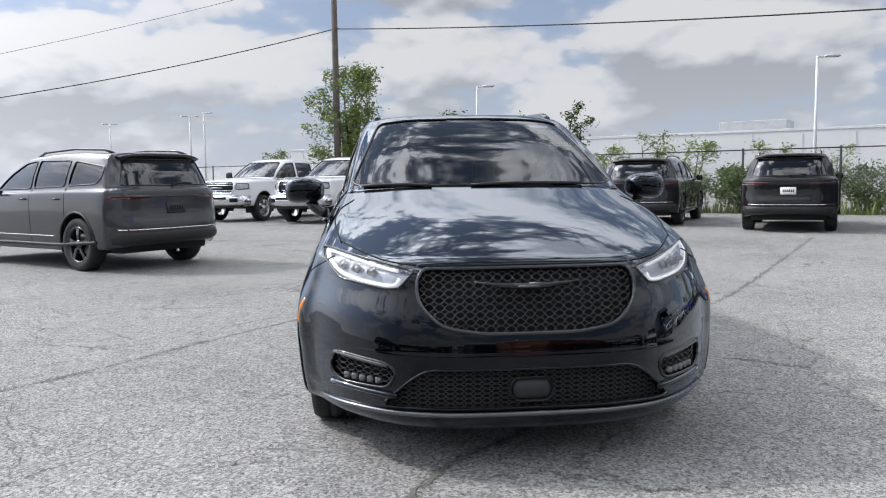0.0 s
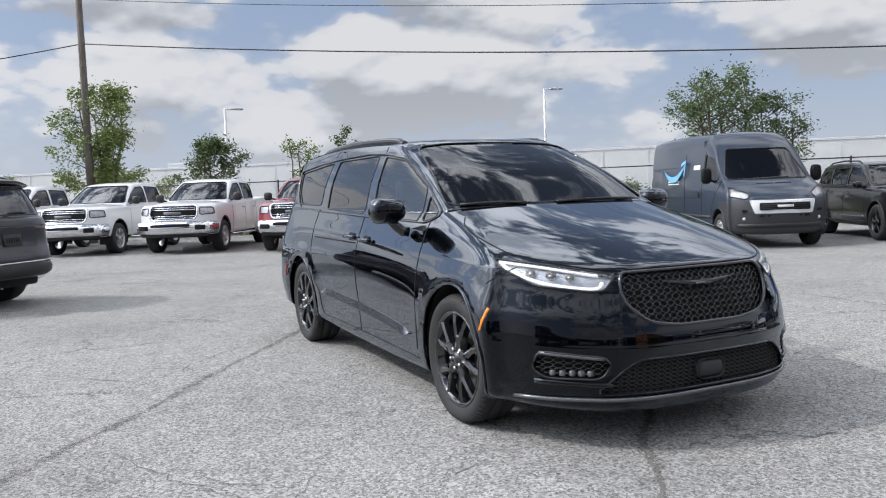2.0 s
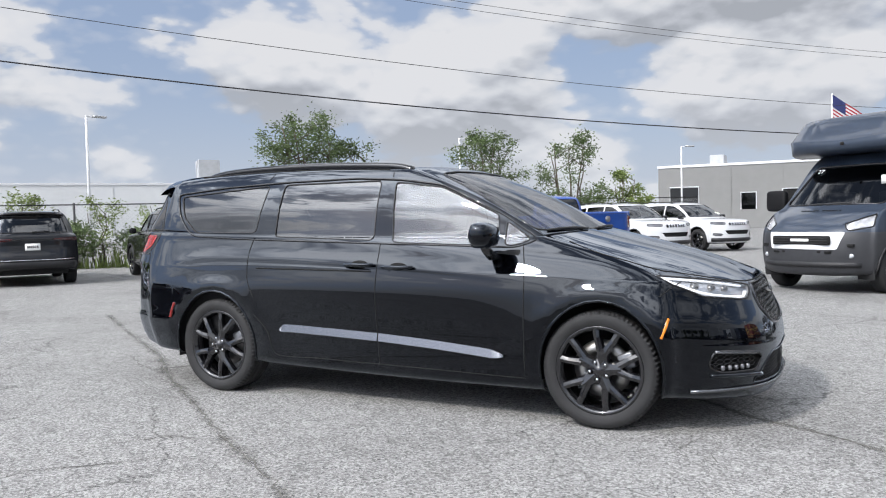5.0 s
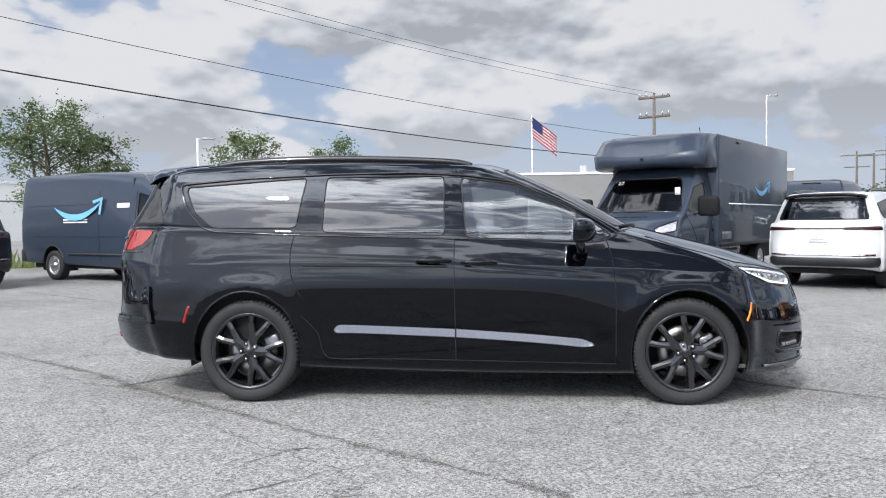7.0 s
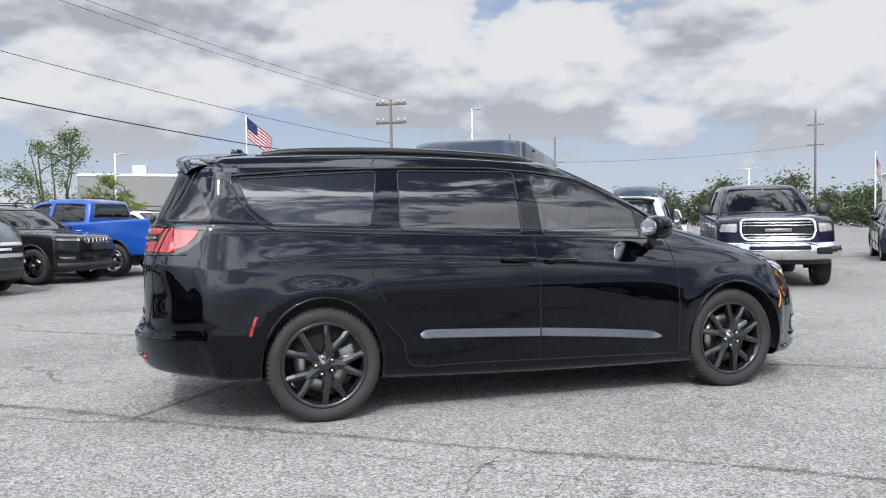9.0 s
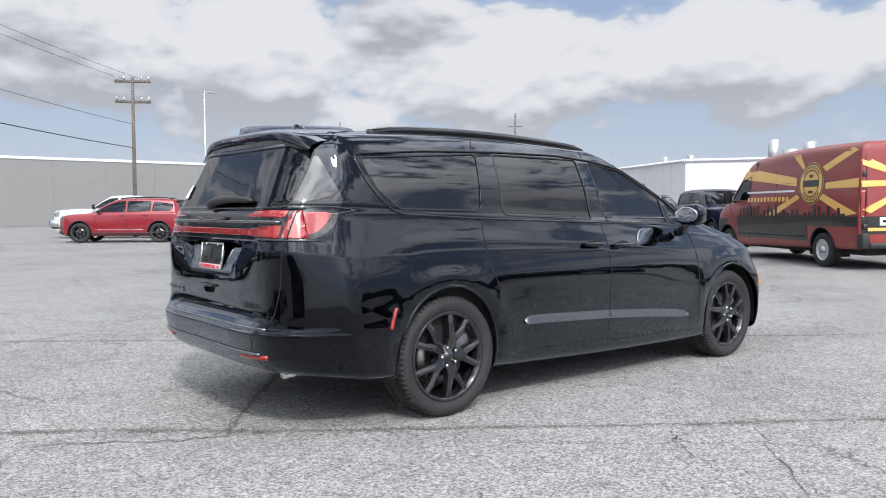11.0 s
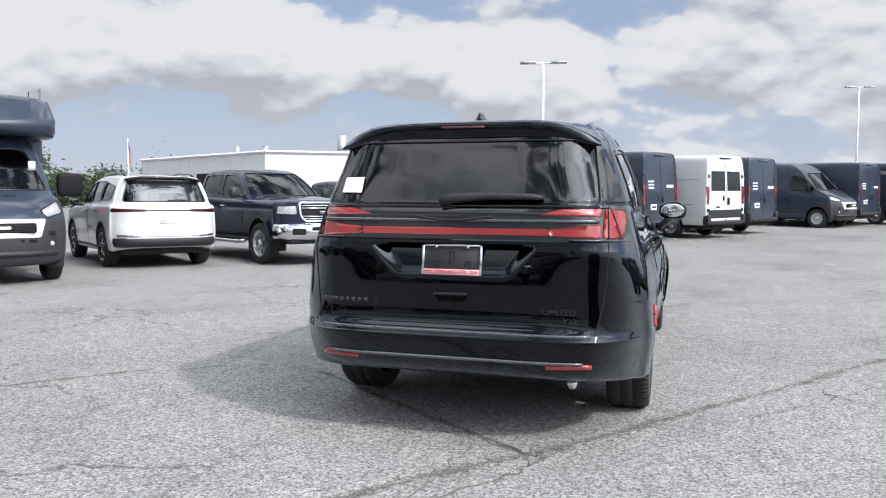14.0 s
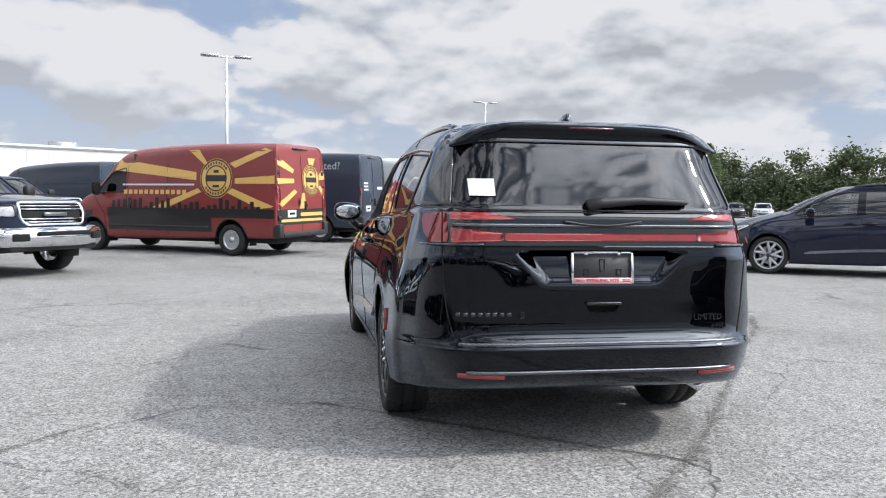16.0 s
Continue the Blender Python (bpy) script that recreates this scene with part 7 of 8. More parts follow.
for x, y in ((-6.85, -28.8), (-8.9, -30.3)):
    LETTERED.append(put(VAN, x, y, U, "slate blue cargo van with white lettering, tail towards the lot", P_SLATE, axle=2.11, group=FARV))
for x, y in ((-20.9, -47.5), (-22.9, -48.8), (-25.7, -52.0), (-28.6, -55.0)):
    put(VAN, x, y, U, "slate blue cargo van, tail towards the lot", P_SLATE, axle=2.11, group=FARV)
put(VAN, -12.3, -35.7, BACK, "slate blue cargo van, nose towards the lot", P_SLATE, axle=-1.93, group=FARV)
put(VAN, -16.2, -42.6, U, "white high-roof cargo van far across the lot", P_WHITE, axle=2.11, group=FARV)
put(SUVS, -13.5, -37.4, BACK, "black sport utility vehicle beside the vans", P_BLACK)
put(VAN, 10.8, -24.8, U, "slate blue cargo van before the white hall", P_SLATE)
put(PICKUP, 9.4, -19.0, BACK, "navy pickup truck before the white hall", P_NAVY, axle=-1.72)
put(VAN, 21.5, -10.6, U, "slate blue cargo van, tail towards the lot", P_SLATE, axle=2.11)
put(PICKUP, 32.0, -7.9, (0.53, 0.85), "white pickup truck before the workshop", P_WHITE, axle=1.88)
put(PICKUP, 38.0, -11.8, (0.53, 0.85), "white pickup truck before the workshop", P_WHITE, axle=1.88)
put(SUVS, 27.7, -5.0, (0.53, 0.85), "deep red car before the workshop", P_RED)
put(SUVS, 28.1, -19.7, BACK, "white car far across the lot", P_WHITE)
put(SUVS, 37.9, -14.1, BACK, "pale blue sport utility vehicle facing the lot", P_LIGHTBLUE)
put(SUVS, 42.6, -19.2, BACK, "white sport utility vehicle facing the lot", P_WHITE)
for x, y, pm, lb in ((-32.7, -60.8, P_BLACK, "black"), (-35.2, -62.9, P_RED, "deep red"), (-38.6, -63.0, P_GREY, "dark grey"), (-42.5, -64.5, P_WHITE, "white"), (-46.5, -64.0, P_WHITE, "white"), (-50.5, -63.0, P_NAVY, "navy"), (-54.0, -62.0, P_GREY, "dark grey")):
    put(SUVS, x, y, (0.5, 0.86), lb + " car in the far parking row", pm, group="cars in the far row")
for ob in (SUVS, PICKUP, VAN):
    for o in [ob, *ob.children_recursive]:
        bpy.data.objects.remove(o)
for x, y, h in ((10.8, -16.6, (-0.75, 0.66)), (-7.8, -8.35, (0.85, -0.53))):
    n = math.hypot(*h)
    ob = copy_thing(HERO, placed(None, x - h[0] / n * 1.53, y - h[1] / n * 1.53, *h))
    tagged(ob, "dark navy minivan with bright alloy wheels")
    repaint(ob, ("body",), P_NAVY)
    repaint(ob, ("spoke", "wheel"), RIM_SILVER)
# ---- prints on the vans ----


def decal(owner, name, quad, fn, material, nu=8, nv=4, out=0.006, label=""):
    """A four-sided print laid on a skin."""
    a, b, c, d = [Vector(q) for q in quad]
    bm = bmesh.new()
    rows = []
    for j in range(nv + 1):
        row = []
        for i in range(nu + 1):
            q = a.lerp(b, i / nu).lerp(d.lerp(c, i / nu), j / nv)
            p, no = fn(q.x, q.y)
            row.append(bm.verts.new(p + no * out))
        rows.append(row)
    for r0, r1 in zip(rows, rows[1:]):
        for i in range(nu):
            bm.faces.new((r0[i], r0[i + 1], r1[i + 1], r1[i]))
    bmesh.ops.remove_doubles(bm, verts=bm.verts, dist=0.0005)
    bmesh.ops.recalc_face_normals(bm, faces=bm.faces)
    return part(name, bm, material, owner, label)


def medallion(owner, cx, cz, r, fn):
    def disc(r0, r1, material, out, name, label=""):
        bm = bmesh.new()
        n = 40
        ring_ = []
        for rr in (r0, r1):
            row = []
            for k in range(n):
                a = k * math.tau / n
                p, no = fn(cx + rr * math.cos(a), cz + rr * math.sin(a))
                row.append(bm.verts.new(p + no * out))
            ring_.append(row)
        for k in range(n):
            bm.faces.new((ring_[0][k], ring_[0][(k + 1) % n], ring_[1][(k + 1) % n], ring_[1][k]))
        bmesh.ops.recalc_face_normals(bm, faces=bm.faces)
        return part(name, bm, material, owner, label)
    disc(0.01, r, W_YELLOW, 0.010, "round_badge", "round yellow and black badge")
    disc(r * 0.90, r * 0.97, W_BLACK, 0.014, "badge_ring")
    disc(r * 0.60, r * 0.66, W_BLACK, 0.014, "badge_ring")
    decal(owner, "badge_bar", [(cx - r * 0.62, cz - r * 0.16), (cx + r * 0.62, cz - r * 0.16), (cx + r * 0.62, cz + r * 0.16), (cx - r * 0.62, cz + r * 0.16)], fn, W_BLACK, 6, 2, 0.016)
    for k in range(9):
        for sgn in (-1, 1):
            a = sgn * math.pi / 2 + (k - 4) * 0.22
            x, z = cx + r * 0.78 * math.cos(a), cz + r * 0.78 * math.sin(a)
            decal(owner, "badge_bar", [(x - 0.018, z - 0.03), (x + 0.018, z - 0.03), (x + 0.018, z + 0.03), (x - 0.018, z + 0.03)], fn, W_BLACK, 1, 1, 0.016)
    decal(owner, "badge_bar", [(cx - r * 0.16, cz + r * 0.28), (cx + r * 0.16, cz + r * 0.28), (cx + r * 0.16, cz + r * 0.42), (cx - r * 0.16, cz + r * 0.42)], fn, W_BLACK, 2, 1, 0.016)
    decal(owner, "badge_bar", [(cx - r * 0.2, cz - r * 0.46), (cx + r * 0.2, cz - r * 0.46), (cx + r * 0.2, cz - r * 0.34), (cx - r * 0.2, cz - r * 0.34)], fn, W_BLACK, 2, 1, 0.016)


def wrap(van_ob):
    left = lambda y, z: VSKIN.side(y, z, 1)
    rear = lambda x, z: VSKIN.back(x, z)
    cy, cz = 1.75, 1.72
    # rays of the sunburst, on the flank and on the rear doors
    for q in ([(-1.15, 2.18), (-1.30, 1.92), (1.2, 1.68), (1.2, 1.86)], [(-0.1, 1.05), (0.35, 1.05), (1.35, 1.42), (1.25, 1.5)],
              [(0.95, 2.36), (1.25, 2.36), (1.5, 2.05), (1.42, 2.02)], [(2.1, 2.05), (2.25, 1.95), (3.2, 2.32), (3.0, 2.38)],
              [(2.25, 1.72), (2.25, 1.60), (3.28, 1.60), (3.28, 1.78)], [(2.05, 1.40), (2.18, 1.5), (3.28, 1.1), (2.9, 1.05)]):
        decal(van_ob, "sunburst_ray", q, left, W_YELLOW, 12, 3, 0.006, "yellow ray")
    for q in ([(0.95, 2.02), (0.95, 2.22), (0.30, 1.92), (0.36, 1.84)], [(0.98, 1.60), (0.98, 1.72), (0.32, 1.72), (0.32, 1.62)], [(0.95, 1.18), (0.80, 1.10), (0.22, 1.42), (0.32, 1.48)],
              [(-0.30, 2.2), (-0.62, 2.2), (-0.42, 1.92), (-0.36, 1.90)], [(-0.97, 1.98), (-0.97, 1.72), (-0.68, 1.70), (-0.66, 1.76)], [(-0.95, 1.5), (-0.95, 1.25), (-0.66, 1.55), (-0.68, 1.6)], [(-0.15, 1.05), (0.12, 1.05), (0.02, 1.40), (-0.08, 1.40)]):
        decal(van_ob, "sunburst_ray", q, rear, W_YELLOW, 6, 3, 0.006, "yellow ray")
    decal(van_ob, "dark_band", [(-1.45, 0.84), (3.28, 0.84), (3.28, 1.04), (-1.45, 1.04)], left, W_BLACK, 40, 4, 0.008, "black lower wrap band")
    decal(van_ob, "dark_band", [(-1.42, 0.52), (1.6, 0.52), (1.6, 0.845), (-1.42, 0.845)], left, W_BLACK, 30, 4, 0.008, "black lower wrap band")
    decal(van_ob, "dark_band", [(0.97, 0.70), (-0.97, 0.70), (-0.97, 1.04), (0.97, 1.04)], rear, W_BLACK, 12, 4, 0.008, "black lower wrap band")
    rnd = random.Random(5)
    for k in range(26):
        y = -1.3 + k * 0.165
        h = rnd.uniform(0.04, 0.26)
        decal(van_ob, "skyline_block", [(y, 1.03), (y + 0.10, 1.03), (y + 0.10, 1.03 + h), (y, 1.03 + h)], left, W_BLACK, 1, 2, 0.010)
    medallion(van_ob, cy, cz, 0.44, left)
    medallion(van_ob, -0.38, 1.70, 0.36, rear)
    # the web address and the number, as bars
    for k in range(12):
        decal(van_ob, "printed_bar", [(-0.95 + k * 0.16, 1.36), (-0.84 + k * 0.16, 1.36), (-0.84 + k * 0.16, 1.46), (-0.95 + k * 0.16, 1.46)], left, W_YELLOW, 1, 1, 0.012)
    decal(van_ob, "printed_bar", [(-1.0, 1.56), (1.15, 1.56), (1.15, 1.60), (-1.0, 1.60)], left, W_WHITE, 8, 1, 0.012)
    decal(van_ob, "printed_bar", [(0.85, 0.76), (-0.85, 0.76), (-0.85, 0.82), (0.85, 0.82)], rear, W_YELLOW, 8, 1, 0.012)
    decal(van_ob, "printed_bar", [(0.1, 0.88), (-0.85, 0.88), (-0.85, 0.96), (0.1, 0.96)], rear, W_YELLOW, 6, 1, 0.012)


def flank_text(ob, body, y, z, size, sg):
    """Lettering that follows the curve of a van's flank, read from the nose to the tail."""
    t = text("lettering", body, size, W_WHITE, ob, Matrix(), "white lettering", 0.001, "LEFT")
    for v in t.data.vertices:
        p, no = VSKIN.side(y + v.co.x * sg, z + v.co.y, sg)
        v.co = p + no * 0.012
    return t


wrap(LB)
LINES = {0: ("That thing you wanted?", "It's right. In. Here."), 1: ("Contents may", "cause happiness.")}
flank = lambda y, z: VSKIN.side(y, z, 1)
rear_ = lambda x, z: VSKIN.back(x, z)
for k, ob in enumerate(LETTERED):
    if k != 2:
        a, b = LINES[1 if k == 1 else 0]
        y0 = 1.35 if k == 1 else -0.12
        flank_text(ob, a, y0, 2.13, 0.30, 1)
        flank_text(ob, b, y0, 1.86, 0.28, 1)
    decal(ob, "printed_bar", [(0.05, 1.42), (0.62, 1.42), (0.62, 1.53), (0.05, 1.53)], flank, W_WHITE, 5, 1, 0.010)
    smile(ob, Matrix.Translation((flank(0.4, 1.30)[0].x + 0.012, 0.40, 1.30)) @ pose(0, 0, 0, 90, 0, 90), 0.30)
    for r in range(3):
        decal(ob, "printed_bar", [(0.74, 1.68 - r * 0.09), (0.42, 1.68 - r * 0.09), (0.42, 1.635 - r * 0.09), (0.74, 1.635 - r * 0.09)], rear_, W_WHITE, 3, 1, 0.010)
    decal(ob, "printed_bar", [(-0.32, 1.56), (-0.74, 1.56), (-0.74, 1.48), (-0.32, 1.48)], rear_, W_WHITE, 3, 1, 0.010)
for sg in (-1, 1):
    decal(AVW, "rear_window", [(sg * 0.06, 1.42), (sg * 0.78, 1.42), (sg * 0.76, 2.0), (sg * 0.06, 2.0)], rear_, GLOSS, 6, 4, 0.010, "dark rear door window")
decal(AVW, "rear_lower_trim", [(0.90, 0.62), (-0.90, 0.62), (-0.90, 0.86), (0.90, 0.86)], rear_, PLASTIC, 10, 3, 0.012, "black lower rear trim")
p, no = VSKIN.side(1.1, 1.62, -1)
smile(V1, Matrix.Translation(p + Vector((-0.03, 0, 0.12))) @ pose(0, 0, 0, 90, 0, -90) @ pose(0, 0, 0, -3), 0.92)
decal(V1, "printed_bar", [(-0.25, 1.66), (-0.65, 1.66), (-0.65, 1.76), (-0.25, 1.76)], lambda y, z: VSKIN.side(y, z, -1), W_WHITE, 4, 1, 0.010)
for k in range(2):
    decal(V1, "printed_bar", [(1.65, 1.40 - k * 0.06), (0.75, 1.40 - k * 0.06), (0.75, 1.43 - k * 0.06), (1.65, 1.43 - k * 0.06)], lambda y, z: VSKIN.side(y, z, -1), W_WHITE, 8, 1, 0.010)

# ---- fence, trees, poles, wires, buildings ----
BARK = mat("grey_brown_bark", (0.10, 0.08, 0.06), 0.9, var=0.35, scale=6, bump=0.6, bscale=25)
LEAF = mat("fresh_green_leaves", (0.17, 0.225, 0.055), 0.55, var=0.35, scale=3, island=0.6)
LEAF_DARK = mat("dark_green_leaves", (0.10, 0.145, 0.05), 0.6, var=0.35, scale=3, island=0.6)
GALV = mat("galvanised_steel", (0.46, 0.47, 0.48), 0.5, 0.6, var=0.15, scale=20)
BLACKPOST = mat("dark_fence_steel", (0.03, 0.03, 0.032), 0.5, 0.3, var=0.2)
WOODPOLE = mat("weathered_pole_wood", (0.12, 0.105, 0.09), 0.9, var=0.3, scale=5, bump=0.5, bscale=30)
CABLE = mat("black_cable", (0.02, 0.02, 0.022), 0.7)
PALE = mat("pale_painted_steel", (0.62, 0.63, 0.64), 0.5, var=0.06, scale=4)
WALLWHITE = mat("white_metal_cladding", (0.62, 0.63, 0.63), 0.6, var=0.05, scale=1.5)
WALLGREY = mat("grey_painted_block_wall", (0.20, 0.20, 0.195), 0.8, var=0.06, scale=1.5, bump=0.15, bscale=8)
ROOFING = mat("dark_roof_edge", (0.10, 0.10, 0.105), 0.7, var=0.15)
FLAGRED, FLAGBLUE = mat("flag_red_cloth", (0.26, 0.02, 0.028), 0.8, var=0.1), mat("flag_blue_cloth", (0.014, 0.02, 0.09), 0.8, var=0.1)
FLAGWHITE = mat("flag_white_cloth", (0.45, 0.45, 0.46), 0.8, var=0.05)
TREERND = random.Random(11)


def leaves(centres, count, size, spread):
    """A crown: many small bent leaves round clump centres, as one mesh."""
    vs, fs = [], []
    R = TREERND
    for c, r in centres:
        for k in range(count):
            d = Vector((R.gauss(0, 1), R.gauss(0, 1), R.gauss(0, 0.8)))
            p = c + d * r * spread
            a, b = Vector((R.gauss(0, 1), R.gauss(0, 1), R.gauss(0, 0.6))).normalized(), Vector((R.gauss(0, 1), R.gauss(0, 1), R.gauss(0, 1)))
            b = a.cross(b).normalized()
            s = size * R.uniform(0.6, 1.4)
            n = len(vs)
            m = a.cross(b) * s * 0.25
            vs += [p - a * s, p + b * s * 0.42 + m, p + a * s, p - b * s * 0.42 + m]
            fs += [(n, n + 1, n + 2), (n, n + 2, n + 3)]
    me = bpy.data.meshes.new("crown")
    me.from_pydata([tuple(v) for v in vs], [], fs)
    return me


def tree(x, y, h, w, base, leaf, label, clumps=26, count=150, size=0.06, stems=3, name="tree", lean=0.0, skew=0.0):
    R = TREERND
    t = thing(name, pose(x, y, 0), label, "tree")
    bm = bmesh.new()
    cents = []
    for s in range(stems):
        a = s * math.tau / stems + R.random()
        foot = Vector((math.cos(a), math.sin(a), 0)) * 0.12 * (stems > 1)
        topp = Vector((math.cos(a) * w * 0.2, math.sin(a) * w * 0.2, h * R.uniform(0.8, 0.95)))
        trunk = [foot.lerp(topp, k / 6) + Vector((R.gauss(0, 0.05), R.gauss(0, 0.05), 0)) * (k > 0) for k in range(7)]
        r0 = 0.022 * h / stems ** 0.4
        tube(bm, trunk, lambda q: r0 * (1 - 0.8 * q) + 0.006, 7)
        for k in range(max(3, clumps // stems)):
            q = R.uniform(base / h, 1.0)
            p0 = catmull(trunk, min(q * 6, 5.99))
            aa = R.random() * math.tau
            zz = max(base, q * h)
            reach = w * 0.5 * (0.35 + 0.65 * math.sin(math.pi * min(1, max(0.08, (zz - base * 0.8) / (h - base * 0.8))) ** 0.8)) * R.uniform(0.45, 1.0)
            tip = Vector((math.cos(aa) * reach + skew * (zz / h), math.sin(aa) * reach, min(h, zz + R.uniform(0.1, 0.5))))
            tube(bm, [p0, p0.lerp(tip, 0.5) + Vector((0, 0, 0.06)), tip], lambda q: r0 * 0.35 * (1 - q) + 0.004, 5)
            # leaves sit along the outer half of each branch, with gaps between the branches
            for f, rr in ((0.5, 0.75), (0.72, 0.95), (0.9, 0.8), (1.05, 0.5)):
                cents.append((p0.lerp(tip, f) + Vector((0, 0, 0.05)), rr * R.uniform(0.6, 1.1)))
    part("trunk", bm, BARK, t)
    me = leaves(cents, int(count * 0.36), size * 0.9, 0.115 * w ** 0.6 + 0.05)
    me.materials.append(leaf)
    share("crown", me, t)
    return t


tree(-1.7, 26.2, 5.5, 3.9, 1.2, LEAF, "young leafy tree with upright open branches", 46, 150, 0.075, 5)
tree(2.6, 28.2, 3.7, 3.2, 1.0, LEAF_DARK, "bushy young tree behind the fence", 34, 150, 0.075, 4)
tree(5.6, 25.6, 3.6, 2.4, 1.0, LEAF, "thin sapling behind the fence", 16, 90, 0.07, 3)
tree(7.0, 24.2, 3.9, 1.5, 1.4, LEAF_DARK, "thin sapling behind the fence", 10, 90, 0.08, 2)
tree(16.1, 13.6, 4.95, 4.0, 2.0, LEAF_DARK, "spreading dark green tree behind the cargo van", 34, 170, 0.06, 4)
tree(18.0, 13.0, 4.0, 2.6, 1.2, LEAF_DARK, "loose shrub behind the fence", 18, 110, 0.06, 4)
tree(22.9, 9.9, 4.5, 3.6, 0.8, LEAF_DARK, "wide leafy tree behind the pickup", 30, 140, 0.065, 5)
tree(25.4, 7.4, 4.6, 3.4, 0.8, LEAF_DARK, "wide leafy tree behind the pickup", 28, 140, 0.065, 5)
tree(27.4, 5.6, 3.0, 2.2, 0.6, LEAF, "low bright green shrub", 20, 130, 0.07, 4)
for x, y, h in ((10.2, 20.4, 3.1), (12.0, 19.0, 3.0), (13.6, 17.8, 3.0), (9.0, 21.6, 3.6), (0.5, 29.5, 3.2), (-5.5, 31.0, 3.4), (7.9, 22.6, 3.0)):
    tree(x, y, h * 0.72, 1.9, 0.7, LEAF, "climbing shrub growing over the fence", 9, 70, 0.06, 3, "shrub")

for x, y, h in ((11.1, 19.2, 1.3), (12.8, 18.0, 1.0), (9.6, 20.4, 1.2), (14.3, 16.9, 1.3)):
    tree(x, y, h, 2.4, 0.1, LEAF_DARK, "low weedy shrub at the foot of the fence", 26, 120, 0.06, 6, "shrub")


def fence():
    f = thing("chain_link_fence", Matrix(), "chain-link fence with dark posts and top rail", "fence", "", "structure")
    a, b = Vector((-14.0, 40.3, 0)), Vector((9.0, 21.0, 0))
    c, d = Vector((15.6, 15.4, 0)), Vector((31.0, 3.2, 0))
    pts = []
    for p, q in ((a, b), (b, c), (c, d)):
        n = max(2, round((q - p).length / 3.0))
        pts += [p.lerp(q, k / n) for k in range(n)]
    pts.append(d)
    H = 2.05
    for p in pts:
        part("post", cyl(bmesh.new(), p, p + Vector((0, 0, H + 0.06)), 0.035, None, 8), BLACKPOST, f)
    for p, q in zip(pts, pts[1:]):
        part("top_rail", tube(bmesh.new(), [p + Vector((0, 0, H)), q + Vector((0, 0, H))], 0.022, 6), BLACKPOST, f)
        bm = bmesh.new()
        Lh = (q - p).length
        u = (q - p) / Lh
        step = 0.13
        k = -H
        while k < Lh:
            for sgn in (1, -1):
                s0, s1 = k, k + H
                z0, z1 = (0.03, H) if sgn > 0 else (H, 0.03)
                if s0 < 0:
                    z0 += (z1 - z0) * (-s0 / H)
                    s0 = 0
                if s1 > Lh:
                    z1 = z0 + (z1 - z0) * ((Lh - s0) / (s1 - s0))
                    s1 = Lh
                if s1 - s0 > 0.02:
                    tube(bm, [p + u * s0 + Vector((0, 0, z0)), p + u * s1 + Vector((0, 0, z1))], 0.0035, 3)
            k += step
        ob = part("chain_link", bm, GALV, f)
    # weeds at the foot
    vs, fs = [], []
    R = TREERND
    for p, q in zip(pts, pts[1:]):
        for k in range(260):
            s = p.lerp(q, R.random()) + Vector((R.gauss(0, 0.28), R.gauss(0, 0.28), 0))
            h = R.uniform(0.2, 0.95) * R.uniform(0.4, 1.0)
            o = Vector((R.gauss(0, 0.18), R.gauss(0, 0.18), 0)) * h
            w = Vector((R.gauss(0, 1), R.gauss(0, 1), 0)).normalized() * R.uniform(0.012, 0.03)
            n = len(vs)
            vs += [s - w, s + w, s + o * 0.5 + w * 0.8 + Vector((0, 0, h * 0.6)), s + o + Vector((0, 0, h))]
            fs += [(n, n + 1, n + 2), (n, n + 2, n + 3)]
    me = bpy.data.meshes.new("weeds")
    me.from_pydata([tuple(v) for v in vs], [], fs)
    me.materials.append(LEAF)
    tagged(share("weeds", me), "tall green weeds along the fence", "weeds", "", "stuff")


fence()


def utility_pole(x, y, h, arms, label, r=0.14, twist=0.0):
    t = thing("utility_pole", pose(x, y, 0, 0, 0, twist), label, "utility pole")
    part("pole", cyl(bmesh.new(), (0, 0, 0), (0, 0, h), r, r * 0.65, 10), WOODPOLE, t)
    for z, w in arms:
        part("crossarm", box(bmesh.new(), -w, w, -0.06, 0.06, z - 0.06, z + 0.06, 0.01, 1), WOODPOLE, t)
        for k in (-0.9, -0.5, 0.5, 0.9):
            part("insulator", cyl(bmesh.new(), (w * k, 0, z + 0.06), (w * k, 0, z + 0.24), 0.05, 0.04, 8), GALV, t)
    return t


utility_pole(-2.25, 25.2, 11.5, ((10.6, 1.2),), "tall weathered wooden utility pole", 0.15)
utility_pole(33.5, -7.1, 7.5, ((7.3, 0.8), (6.35, 0.8)), "wooden utility pole with two crossarms", 0.10, 60)
utility_pole(103.0, -49.0, 13.8, ((10.0, 1.4), (7.5, 0.8)), "tall wooden utility pole", 0.2, 60)
utility_pole(105.0, -46.0, 10.2, ((9.6, 2.0), (8.0, 1.6)), "wooden utility pole with two crossarms", 0.2, 60)
utility_pole(104.5, -48.0, 9.8, ((9.5, 2.0),), "far weathered wooden utility pole", 0.2, 60)
utility_pole(90.0, -85.5, 17.2, ((15.0, 1.2), (12.0, 1.2)), "tall far wooden utility pole", 0.2, 30)


def wire(p, q, sag, r=0.012, name="overhead_wire"):
    p, q = Vector(p), Vector(q)
    pts = [p.lerp(q, k / 24) - Vector((0, 0, sag * 4 * (k / 24) * (1 - k / 24))) for k in range(25)]
    ob = part(name, tube(bmesh.new(), pts, r, 5), CABLE)
    tagged(ob, "black overhead cable between the poles", "cable", "overhead cables")


